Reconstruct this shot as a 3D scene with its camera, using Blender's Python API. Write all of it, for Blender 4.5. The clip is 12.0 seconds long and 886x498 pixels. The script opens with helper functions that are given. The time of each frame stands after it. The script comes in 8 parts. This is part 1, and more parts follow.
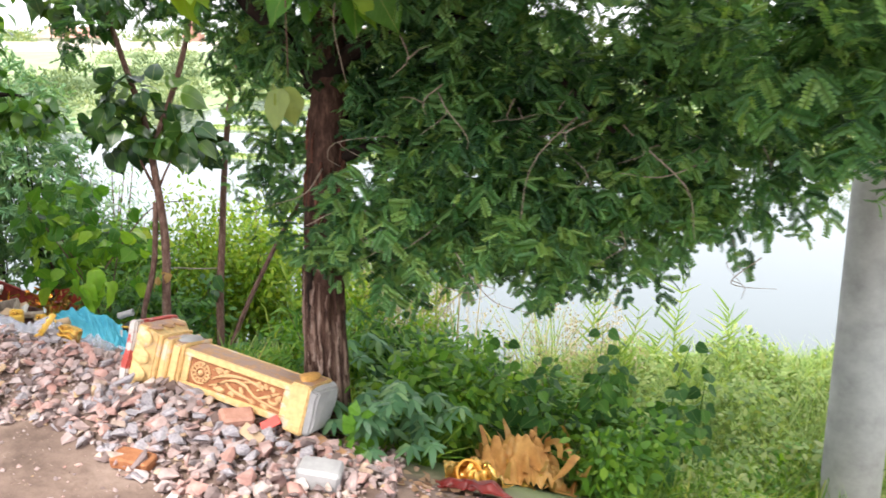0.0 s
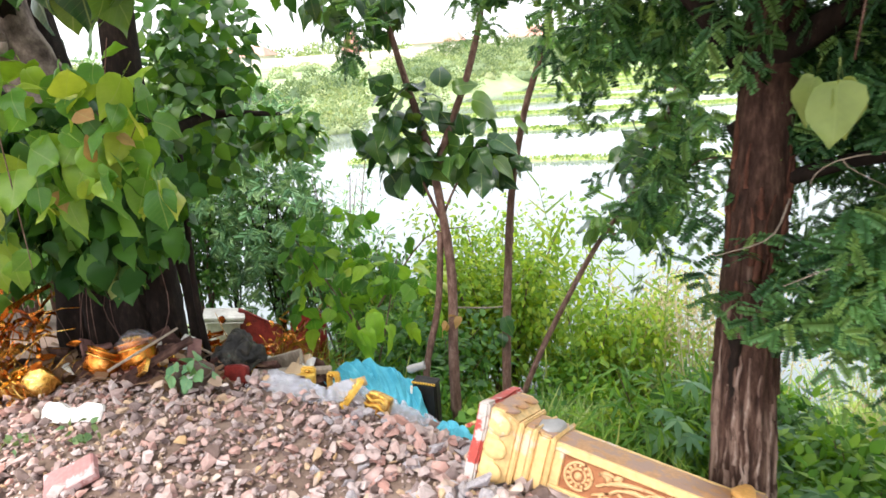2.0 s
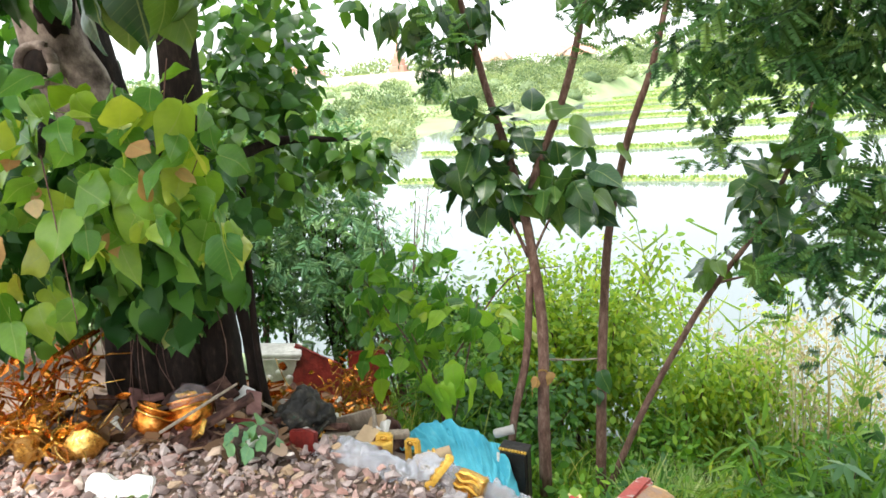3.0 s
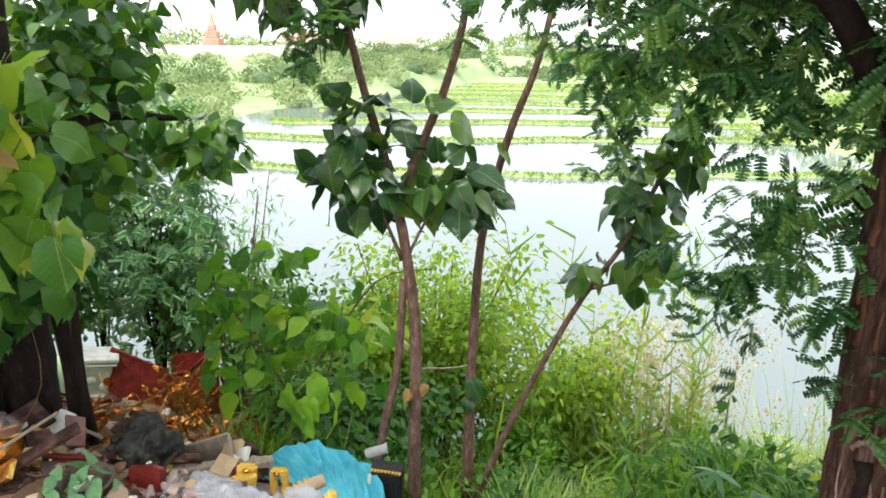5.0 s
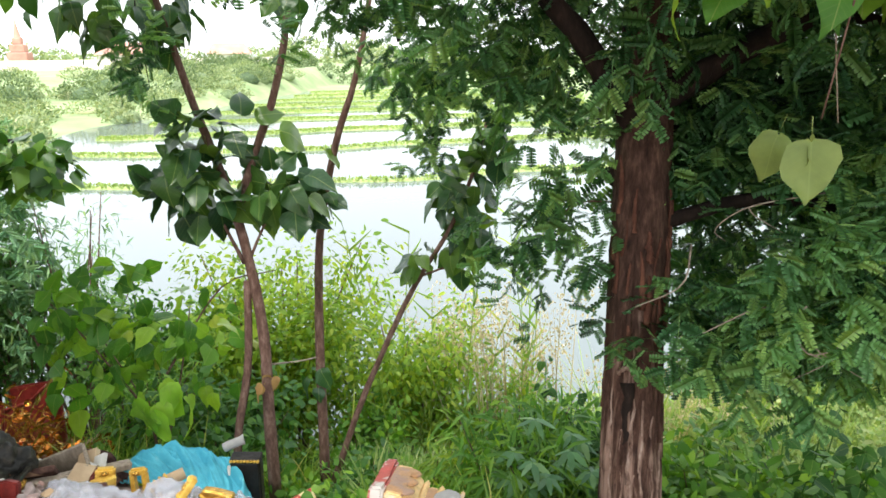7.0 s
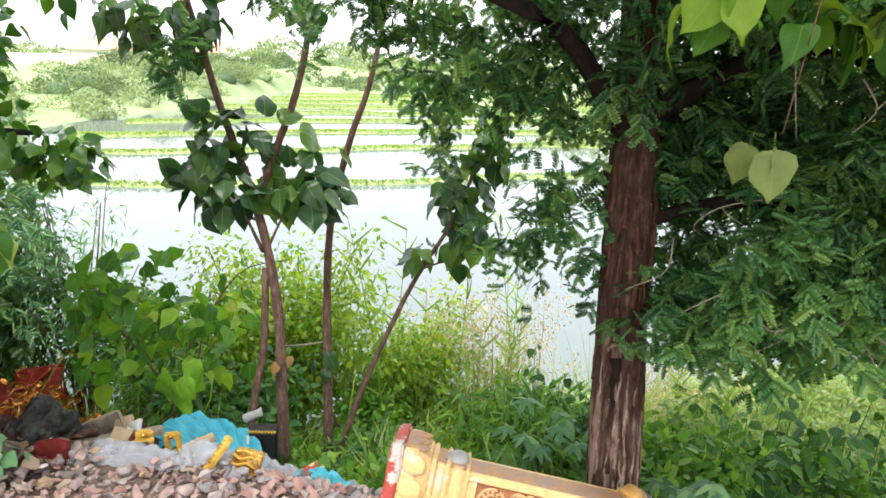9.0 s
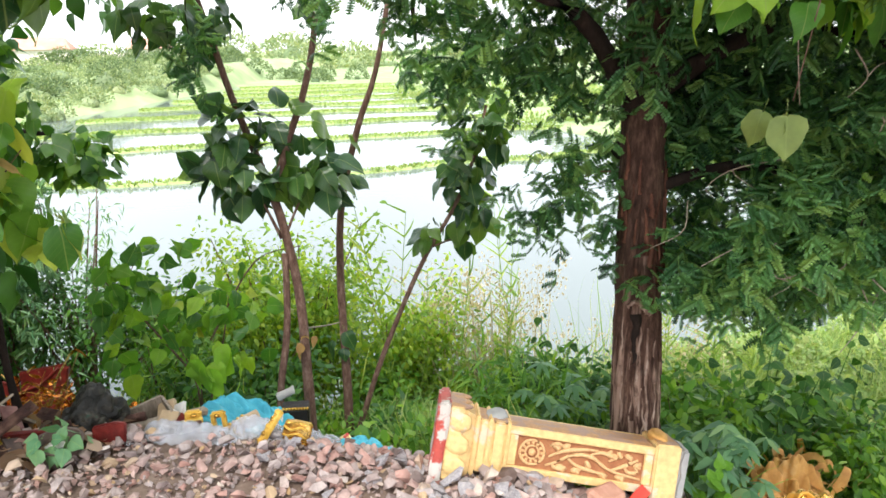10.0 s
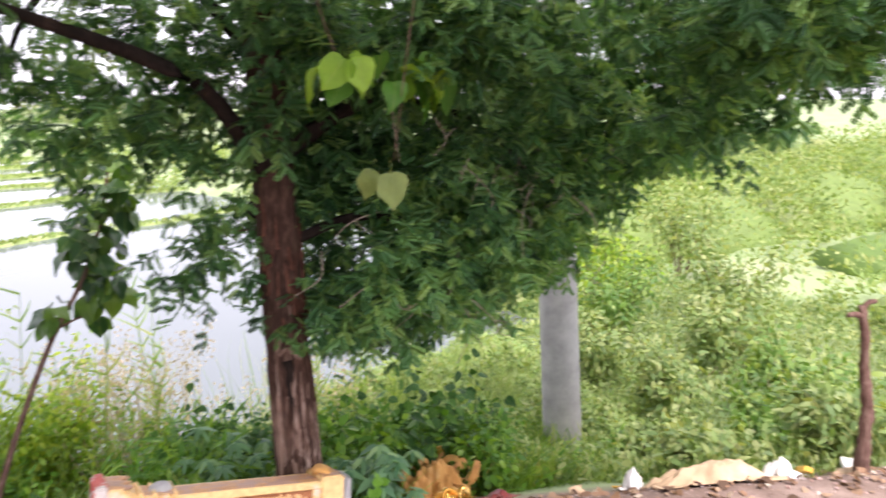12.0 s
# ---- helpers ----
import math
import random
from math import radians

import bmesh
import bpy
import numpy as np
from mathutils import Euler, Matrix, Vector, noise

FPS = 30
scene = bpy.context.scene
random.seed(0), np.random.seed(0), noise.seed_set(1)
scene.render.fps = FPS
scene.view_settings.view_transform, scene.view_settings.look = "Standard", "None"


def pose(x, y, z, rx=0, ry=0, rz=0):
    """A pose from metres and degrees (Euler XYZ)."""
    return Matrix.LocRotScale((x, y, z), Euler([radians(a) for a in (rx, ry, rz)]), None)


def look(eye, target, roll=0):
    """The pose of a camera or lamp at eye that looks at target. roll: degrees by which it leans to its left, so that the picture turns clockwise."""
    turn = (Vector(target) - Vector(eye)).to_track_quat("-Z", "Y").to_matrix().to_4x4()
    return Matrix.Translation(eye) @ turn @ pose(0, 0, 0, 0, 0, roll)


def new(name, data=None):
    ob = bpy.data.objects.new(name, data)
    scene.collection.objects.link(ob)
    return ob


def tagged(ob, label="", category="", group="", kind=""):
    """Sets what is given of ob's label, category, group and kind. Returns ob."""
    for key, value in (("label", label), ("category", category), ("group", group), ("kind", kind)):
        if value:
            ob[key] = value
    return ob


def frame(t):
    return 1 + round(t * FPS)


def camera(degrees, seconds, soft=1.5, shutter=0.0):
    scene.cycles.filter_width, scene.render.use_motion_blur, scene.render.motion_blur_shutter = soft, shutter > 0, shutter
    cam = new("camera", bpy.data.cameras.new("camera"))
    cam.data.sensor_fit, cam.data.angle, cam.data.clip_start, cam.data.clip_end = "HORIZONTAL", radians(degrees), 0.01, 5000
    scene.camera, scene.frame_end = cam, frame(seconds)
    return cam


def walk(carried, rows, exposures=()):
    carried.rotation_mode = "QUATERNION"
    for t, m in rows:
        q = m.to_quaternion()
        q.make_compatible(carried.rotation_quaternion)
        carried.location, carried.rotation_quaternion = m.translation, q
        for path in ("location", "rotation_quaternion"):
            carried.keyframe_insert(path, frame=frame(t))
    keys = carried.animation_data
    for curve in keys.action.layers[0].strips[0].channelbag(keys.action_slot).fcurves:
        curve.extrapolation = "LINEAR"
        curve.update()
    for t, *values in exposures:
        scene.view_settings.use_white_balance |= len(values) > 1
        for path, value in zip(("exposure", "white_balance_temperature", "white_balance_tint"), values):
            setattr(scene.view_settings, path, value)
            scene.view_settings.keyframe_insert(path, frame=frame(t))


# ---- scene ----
cam = camera(64.0, 12.0, 1.6, 0.25)
METRES, EYE, TILT, LEAN, TURN = 4.5, 1.7, -16.2, 0.0, 0.0
ROWS = [
    (0.0, 0.0, 0.0, 0.0, 0.0, 0.0, -0.0),
    (0.5, -0.0744, 0.046, 0.0102, 4.47, 0.79, 0.92),
    (1.0, -0.1336, 0.1031, 0.0285, 13.95, 2.09, -0.06),
    (1.5, -0.187, 0.1499, 0.0346, 15.49, 2.29, -2.32),
    (2.0, -0.2537, 0.1957, 0.0502, 11.96, 0.01, 0.79),
    (2.5, -0.292, 0.248, 0.068, 16.46, 1.66, 0.83),
    (4.5, -0.406, 0.3427, 0.0989, 4.75, 0.6, -2.2),
    (5.0, -0.3997, 0.3458, 0.1, 0.68, 0.46, -0.79),
    (5.5, -0.3911, 0.3405, 0.0996, -1.47, 0.67, -0.24),
    (6.0, -0.3745, 0.3155, 0.0917, -5.26, -0.19, -0.49),
    (6.5, -0.3605, 0.2859, 0.0861, -8.26, -0.8, 0.92),
    (7.0, -0.3857, 0.2682, 0.0851, -11.08, 0.62, 4.07),
    (9.0, -0.4393, 0.1978, 0.0715, -13.32, 0.97, 2.72),
    (9.5, -0.4841, 0.2005, 0.0685, -14.87, -0.95, 5.98),
    (10.0, -0.5174, 0.1696, 0.0628, -16.56, -0.26, 5.71),
    (10.5, -0.5497, 0.1484, 0.0668, -17.32, 2.37, 4.98),
    (11.0, -0.5895, 0.1589, 0.0738, -18.86, 2.99, 6.72),
    (11.5, -0.5855, 0.1615, 0.0695, -31.7, 1.29, 8.39),
    (12.0, -0.5443, 0.1335, 0.0608, -45.52, -0.35, 12.42),
]
walk(cam, [(t, pose(0, 0, EYE, TILT, LEAN, TURN) @ pose(METRES * x, METRES * y, METRES * z, 90 + pitch, roll, yaw)) for t, x, y, z, yaw, pitch, roll in ROWS],
     [(0.0, 0.82, 6500, 16), (0.8, 0.93, 6500, 23), (1.5, 0.91, 6500, 19), (2.5, 0.97, 6500, 11), (4.5, 0.74, 6500, 7), (7.0, 0.77, 6500, 10), (10.0, 0.77, 6500, 10), (11.0, 0.62, 6500, 14), (11.5, 0.62, 6500, 18), (12.0, 0.64, 6500, 27)])

# ---------------------------------------------------------------- light
world = bpy.data.worlds.new("world")
scene.world = world
world.use_nodes = True
wn = world.node_tree.nodes
sky = wn.new("ShaderNodeTexSky")
sky.sky_type = "NISHITA"
sky.sun_disc = False
SUN_EL, SUN_AZ = 58.0, 205.0
sky.sun_elevation, sky.sun_rotation = radians(SUN_EL), radians(SUN_AZ)
sky.air_density, sky.dust_density, sky.ozone_density = 1.0, 2.0, 1.0
# thin bright overcast in front of the blue
tcw = wn.new("ShaderNodeTexCoord")
cloud = wn.new("ShaderNodeTexNoise")
cloud.inputs["Scale"].default_value, cloud.inputs["Detail"].default_value = 2.2, 5
cr = wn.new("ShaderNodeValToRGB")
cr.color_ramp.elements[0].position, cr.color_ramp.elements[0].color = 0.25, (8.2, 8.6, 8.9, 1)
cr.color_ramp.elements[1].position, cr.color_ramp.elements[1].color = 0.75, (10.6, 10.9, 11.1, 1)
veil = wn.new("ShaderNodeMix")
veil.data_type = "RGBA"
veil.inputs["Factor"].default_value = 0.8
wl0 = world.node_tree.links
wl0.new(tcw.outputs["Generated"], cloud.inputs["Vector"])
wl0.new(cloud.outputs["Fac"], cr.inputs["Fac"])
wl0.new(sky.outputs["Color"], veil.inputs["A"])
wl0.new(cr.outputs["Color"], veil.inputs["B"])
wl0.new(veil.outputs["Result"], wn["Background"].inputs["Color"])
wn["Background"].inputs["Strength"].default_value = 0.155

sun = new("sun", bpy.data.lights.new("sun", "SUN"))
sun.data.energy = 4.2
sun.data.angle = radians(20)
sun.data.color = (1.0, 0.98, 0.9)
# the sun stands behind the eye, high, a little to its left
sx, sy = math.sin(radians(SUN_AZ)), math.cos(radians(SUN_AZ))
sun.matrix_world = look((0, 0, 0), (-sx * math.cos(radians(SUN_EL)), -sy * math.cos(radians(SUN_EL)), -math.sin(radians(SUN_EL))))


# ---------------------------------------------------------------- tools
def rng(seed):
    return np.random.default_rng(seed)


def mat_new(name):
    m = bpy.data.materials.new(name)
    m.use_nodes = True
    return m, m.node_tree.nodes, m.node_tree.links, m.node_tree.nodes["Principled BSDF"]


def ramp(n, stops):
    r = n.new("ShaderNodeValToRGB")
    e = r.color_ramp.elements
    while len(e) < len(stops):
        e.new(0.5)
    for k, (p, c) in enumerate(stops):
        e[k].position, e[k].color = p, (*c, 1)
    return r


def solid(name, stops, scale=20, rough=0.8, bump=0.3, metal=0.0, detail=6, bscale=None, bdist=0.01, spec=0.3, coords="Object"):
    """A surface whose colour runs through stops by noise, with fine relief."""
    m, n, l, b = mat_new(name)
    tc = n.new("ShaderNodeTexCoord")
    no = n.new("ShaderNodeTexNoise")
    no.inputs["Scale"].default_value, no.inputs["Detail"].default_value = scale, detail
    no.inputs["Roughness"].default_value = 0.65
    l.new(tc.outputs[coords], no.inputs["Vector"])
    r = ramp(n, stops)
    l.new(no.outputs["Fac"], r.inputs["Fac"])
    l.new(r.outputs["Color"], b.inputs["Base Color"])
    no2 = n.new("ShaderNodeTexNoise")
    no2.inputs["Scale"].default_value, no2.inputs["Detail"].default_value = bscale or scale * 4, 8
    l.new(tc.outputs[coords], no2.inputs["Vector"])
    bu = n.new("ShaderNodeBump")
    bu.inputs["Strength"].default_value, bu.inputs["Distance"].default_value = bump, bdist
    l.new(no2.outputs["Fac"], bu.inputs["Height"])
    l.new(bu.outputs["Normal"], b.inputs["Normal"])
    b.inputs["Roughness"].default_value, b.inputs["Metallic"].default_value = rough, metal
    b.inputs["Specular IOR Level"].default_value = spec
    return m


def veins(n, l, tc, col):
    """A pale midrib and side veins on a leaf one long."""
    sp = n.new("ShaderNodeSeparateXYZ")
    l.new(tc.outputs["Object"], sp.inputs[0])

    def calc(op, a, b):
        q = n.new("ShaderNodeMath")
        q.operation = op
        for k, v in enumerate((a, b)):
            if isinstance(v, (int, float)):
                q.inputs[k].default_value = v
            else:
                l.new(v, q.inputs[k])
        return q.outputs[0]

    ax = calc("ABSOLUTE", sp.outputs["X"], 0)
    rib = calc("LESS_THAN", ax, 0.012)
    wave = calc("SINE", calc("MULTIPLY", calc("SUBTRACT", sp.outputs["Y"], calc("MULTIPLY", ax, 0.75)), 52), 0)
    side = calc("MULTIPLY", calc("GREATER_THAN", wave, 0.93), 0.45)
    mv = n.new("ShaderNodeMix")
    mv.data_type = "RGBA"
    l.new(calc("MULTIPLY", calc("MAXIMUM", rib, calc("MULTIPLY", side, 0.5)), 0.4), mv.inputs["Factor"])
    l.new(col, mv.inputs["A"])
    mv.inputs["B"].default_value = (0.34, 0.42, 0.14, 1)
    return mv.outputs["Result"]


def leafy(name, stops, rough=0.4, through_light=0.35, by="island", gloss=0.4):
    """Leaves: colour by leaf, partly let through by the blade."""
    m, n, l, b = mat_new(name)
    g = n.new("ShaderNodeNewGeometry")
    oi = n.new("ShaderNodeObjectInfo")
    src = g.outputs["Random Per Island"] if by == "island" else oi.outputs["Random"]
    r = ramp(n, stops)
    l.new(src, r.inputs["Fac"])
    tc = n.new("ShaderNodeTexCoord")
    no = n.new("ShaderNodeTexNoise")
    no.inputs["Scale"].default_value, no.inputs["Detail"].default_value = (2.2, 3) if by == "object" else (5, 4)
    l.new(tc.outputs["Object"], no.inputs["Vector"])
    mx = n.new("ShaderNodeMix")
    mx.data_type, mx.blend_type = "RGBA", "MULTIPLY"
    mx.inputs["Factor"].default_value = 0.5
    r2 = ramp(n, [(0.3, (0.55, 0.6, 0.5)), (0.7, (1.25, 1.2, 1.0))])
    l.new(no.outputs["Fac"], r2.inputs["Fac"])
    l.new(r.outputs["Color"], mx.inputs["A"])
    l.new(r2.outputs["Color"], mx.inputs["B"])
    col = mx.outputs["Result"]
    if by == "object":
        col = veins(n, l, tc, col)
    l.new(col, b.inputs["Base Color"])
    b.inputs["Roughness"].default_value = rough
    b.inputs["Specular IOR Level"].default_value = gloss
    tr = n.new("ShaderNodeBsdfTranslucent")
    mt = n.new("ShaderNodeMix")
    mt.data_type, mt.blend_type = "RGBA", "MULTIPLY"
    mt.inputs["Factor"].default_value = 1.0
    mt.inputs["B"].default_value = (1.35, 1.25, 0.45, 1)
    l.new(col, mt.inputs["A"])
    l.new(mt.outputs["Result"], tr.inputs["Color"])
    ms = n.new("ShaderNodeMixShader")
    ms.inputs["Fac"].default_value = through_light
    l.new(b.outputs["BSDF"], ms.inputs[1])
    l.new(tr.outputs["BSDF"], ms.inputs[2])
    l.new(ms.outputs["Shader"], n["Material Output"].inputs["Surface"])
    return m


def mesh_from(name, V, F, mat, smooth=False):
    """A mesh from arrays of places and triangles."""
    V, F = np.asarray(V, dtype=np.float32), np.asarray(F, dtype=np.int32)
    me = bpy.data.meshes.new(name)
    me.vertices.add(len(V))
    me.vertices.foreach_set("co", V.ravel())
    me.loops.add(F.size)
    me.loops.foreach_set("vertex_index", F.ravel())
    me.polygons.add(len(F))
    me.polygons.foreach_set("loop_start", np.arange(0, F.size, F.shape[1], dtype=np.int32))
    me.polygons.foreach_set("use_smooth", np.full(len(F), smooth))
    me.materials.append(mat)
    me.update(calc_edges=True)
    me.validate()
    return me


def part(name, bm, mat, parent, label="", smooth=False):
    """Links a bmesh, or ready mesh data, as one part under a thing or a part."""
    if isinstance(bm, bmesh.types.BMesh):
        me = bpy.data.meshes.new(name)
        bmesh.ops.recalc_face_normals(bm, faces=bm.faces)
        bm.to_mesh(me)
        bm.free()
        me.materials.append(mat)
        if smooth:
            me.polygons.foreach_set("use_smooth", np.full(len(me.polygons), True))
    else:
        me = bm
    ob = new(name, me)
    if parent is not None:
        ob.parent = parent
    if label:
        tagged(ob, label)
    return ob


def thing(name, label, category, group="", m=None, kind=""):
    ob = new(name)
    ob.empty_display_size = 0.1
    if m is not None:
        ob.matrix_basis = m
    return tagged(ob, label, category, group, kind)


def scatter(templates, M, pick):
    """Triangles of the templates set down at the poses M (n x 4 x 4), template by pick."""
    Vs, Fs, off = [], [], 0
    for k, (tv, tf) in enumerate(templates):
        mk = M[pick == k]
        if not len(mk):
            continue
        v = np.einsum("nij,vj->nvi", mk[:, :3, :3], tv) + mk[:, None, :3, 3]
        f = tf[None] + (off + np.arange(len(mk)) * len(tv))[:, None, None]
        Vs.append(v.reshape(-1, 3)), Fs.append(f.reshape(-1, 3))
        off += len(mk) * len(tv)
    return np.concatenate(Vs), np.concatenate(Fs)


def frames_from(P, D, U, S):
    """Poses at P with y along D, z near U, sized S."""
    D = D / np.linalg.norm(D, axis=1, keepdims=True)
    X = np.cross(D, U)
    X /= np.linalg.norm(X, axis=1, keepdims=True) + 1e-9
    Z = np.cross(X, D)
    M = np.zeros((len(P), 4, 4))
    S = np.asarray(S).reshape(-1, 1)
    M[:, :3, 0], M[:, :3, 1], M[:, :3, 2], M[:, :3, 3], M[:, 3, 3] = X * S, D * S, Z * S, P, 1
    return M


def blade(outline, droop=0.0, fold=0.0):
    """A leaf along y: outline of (y, half width), folded along the midrib, drooping towards its tip."""
    V, F = [], []
    for y, w in outline:
        z = -droop * y * y
        V += [(-w, y, z + fold * w), (0, y, z), (w, y, z + fold * w)]
    for k in range(len(outline) - 1):
        a, b = 3 * k, 3 * k + 3
        F += [(a, a + 1, b + 1), (a, b + 1, b), (a + 1, a + 2, b + 2), (a + 1, b + 2, b + 1)]
    return np.array(V, float), np.array(F, int)


def tube(bm, pts, radii, sides=7, knobbly=0.0, seed=0):
    """A tapered limb along pts."""
    r = rng(seed)
    rings = []
    for k, p in enumerate(pts):
        p = Vector(p)
        a = Vector(pts[max(k - 1, 0)])
        b = Vector(pts[min(k + 1, len(pts) - 1)])
        d = (b - a).normalized()
        x = d.orthogonal().normalized() if abs(d.z) < 0.5 else Vector((1, 0, 0)) - d * d.x
        x.normalize()
        y = d.cross(x)
        rings.append([bm.verts.new(p + (x * math.cos(t) + y * math.sin(t)) * radii[k] * (1 + knobbly * (r.random() - 0.5)))
                      for t in (2 * math.pi * s / sides for s in range(sides))])
    for a, b in zip(rings, rings[1:]):
        for s in range(sides):
            bm.faces.new((a[s], a[(s + 1) % sides], b[(s + 1) % sides], b[s]))
    bm.faces.new(rings[-1])
    bm.faces.new(rings[0][::-1])


def curve_pts(ctrl, n):
    """A smooth line of n places through ctrl."""
    c = [Vector(p) for p in ctrl]
    c = [c[0] * 2 - c[1]] + c + [c[-1] * 2 - c[-2]]
    out = []
    segs = len(c) - 3
    for k in range(n):
        u = k / (n - 1) * segs
        s = min(int(u), segs - 1)
        t = u - s
        p0, p1, p2, p3 = c[s:s + 4]
        out.append(0.5 * ((2 * p1) + (p2 - p0) * t + (2 * p0 - 5 * p1 + 4 * p2 - p3) * t * t + (3 * p1 - p0 - 3 * p2 + p3) * t ** 3))
    return out


def sstep(a, b, x):
    t = np.clip((x - a) / (b - a), 0, 1)
    return t * t * (3 - 2 * t)


def wob(x, y, f=1.0, s=0.0):
    """Cheap smooth unevenness in about -1 .. 1."""
    return (np.sin(1.7 * f * x + 2.1 * f * y + s) + np.sin(2.9 * f * x - 1.3 * f * y + 2 * s + 1) + np.sin(-1.1 * f * x + 3.7 * f * y + 3 * s + 2)) / 3


WATER = -2.0



def ground_z(x, y):
    """Height of the ground: the flat verge, the heap, the bank, the lake bed and the far shores."""
    x, y = np.asarray(x, float), np.asarray(y, float)
    past = 0.5 * (y - 3.75 + 0.35 * np.clip(x + 0.7, -6, 0))
    side = 0.55 * np.maximum((x + 0.75) * 0.47 + (y - 2.9) * 0.909, (x - 0.3) * 0.64 + (y - 2.33) * 0.77)
    near = -0.1 - np.clip(np.maximum(past, side), 0, 20)
    # a grassy shelf below the sunny end of the bank
    near = np.maximum(near, -1.3 - 0.6 * np.clip(y - 6.1, 0, 9) - 1.4 * np.clip(1.0 - x, 0, 9))
    near = np.where(x + y < 2.2, np.maximum(near, -0.1 - np.clip(side, 0, 20)), near)
    near = np.maximum(near, WATER - 0.6)
    # land that runs on past the lake's end
    rl = sstep(0, 4.0, x - 3.2 - 1.05 * (y - 4.0))
    near = np.maximum(near, WATER - 0.6 + (0.75 + 0.9 * sstep(6, 26, x)) * rl)
    # far shore with scrub on the left, fields behind, reeds on the right
    lf = sstep(0, 5.0, -(x + 9.6) + np.clip(y - 46, 0, 120) * 0.28) * sstep(24, 34, y)
    far = WATER - 0.6 + lf * (0.8 + 2.2 * sstep(40, 95, y))
    far = np.maximum(far, WATER - 0.6 + 0.75 * sstep(80, 88, y))
    rr = sstep(0, 3.0, x - 10.5 - 0.06 * (y - 26)) * sstep(24, 27, y)
    far = np.maximum(far, WATER - 0.6 + 0.8 * rr)
    z = np.where(y > 14, np.maximum(near, far), near)
    heap = 0.22 * np.exp(-(((x + 3.4) / 1.1) ** 2 + ((y - 3.5) / 0.95) ** 2)) + 0.13 * np.exp(-(((x + 2.0) / 0.9) ** 2 + ((y - 3.7) / 0.6) ** 2))
    heap = heap + 0.13 * np.exp(-(((x + 2.4) / 0.5) ** 2 + ((y - 4.35) / 0.35) ** 2)) + 0.05 * np.exp(-(((x + 3.35) / 0.65) ** 2 + ((y - 4.95) / 0.45) ** 2))
    heap = heap + 0.1 * np.exp(-(((x + 1.4) / 0.35) ** 2 + ((y - 3.08) / 0.22) ** 2))
    return z + heap + 0.012 * wob(x, y, 2.0) * (y < 14)


# ---------------------------------------------------------------- materials
def ground_material():
    m, n, l, b = mat_new("ground_mix")
    g = n.new("ShaderNodeNewGeometry")
    sep = n.new("ShaderNodeSeparateXYZ")
    l.new(g.outputs["Position"], sep.inputs[0])
    n1 = n.new("ShaderNodeTexNoise")
    n1.inputs["Scale"].default_value, n1.inputs["Detail"].default_value, n1.inputs["Roughness"].default_value = 3.0, 14, 0.68
    l.new(g.outputs["Position"], n1.inputs["Vector"])
    n2 = n.new("ShaderNodeTexNoise")
    n2.inputs["Scale"].default_value, n2.inputs["Detail"].default_value = 0.35, 8
    l.new(g.outputs["Position"], n2.inputs["Vector"])
    earth = ramp(n, [(0.3, (0.1, 0.066, 0.05)), (0.5, (0.2, 0.138, 0.108)), (0.72, (0.32, 0.24, 0.195))])
    l.new(n1.outputs["Fac"], earth.inputs["Fac"])
    field = ramp(n, [(0.3, (0.18, 0.26, 0.11)), (0.55, (0.27, 0.345, 0.165)), (0.75, (0.38, 0.41, 0.235))])
    l.new(n2.outputs["Fac"], field.inputs["Fac"])
    mr = n.new("ShaderNodeMapRange")
    mr.inputs["From Min"].default_value, mr.inputs["From Max"].default_value = -0.25, -0.6
    l.new(sep.outputs["Z"], mr.inputs["Value"])
    mf = n.new("ShaderNodeMapRange")
    mf.inputs["From Min"].default_value, mf.inputs["From Max"].default_value = 9.0, 14.0
    l.new(sep.outputs["Y"], mf.inputs["Value"])
    mm = n.new("ShaderNodeMath")
    mm.operation = "MAXIMUM"
    l.new(mr.outputs["Result"], mm.inputs[0])
    l.new(mf.outputs["Result"], mm.inputs[1])
    mx = n.new("ShaderNodeMix")
    mx.data_type = "RGBA"
    l.new(mm.outputs[0], mx.inputs["Factor"])
    l.new(earth.outputs["Color"], mx.inputs["A"])
    l.new(field.outputs["Color"], mx.inputs["B"])
    l.new(mx.outputs["Result"], b.inputs["Base Color"])
    bu = n.new("ShaderNodeBump")
    bu.inputs["Strength"].default_value, bu.inputs["Distance"].default_value = 0.6, 0.02
    n3 = n.new("ShaderNodeTexNoise")
    n3.inputs["Scale"].default_value, n3.inputs["Detail"].default_value = 22, 12
    l.new(g.outputs["Position"], n3.inputs["Vector"])
    l.new(n3.outputs["Fac"], bu.inputs["Height"])
    l.new(bu.outputs["Normal"], b.inputs["Normal"])
    b.inputs["Roughness"].default_value = 0.95
    return m


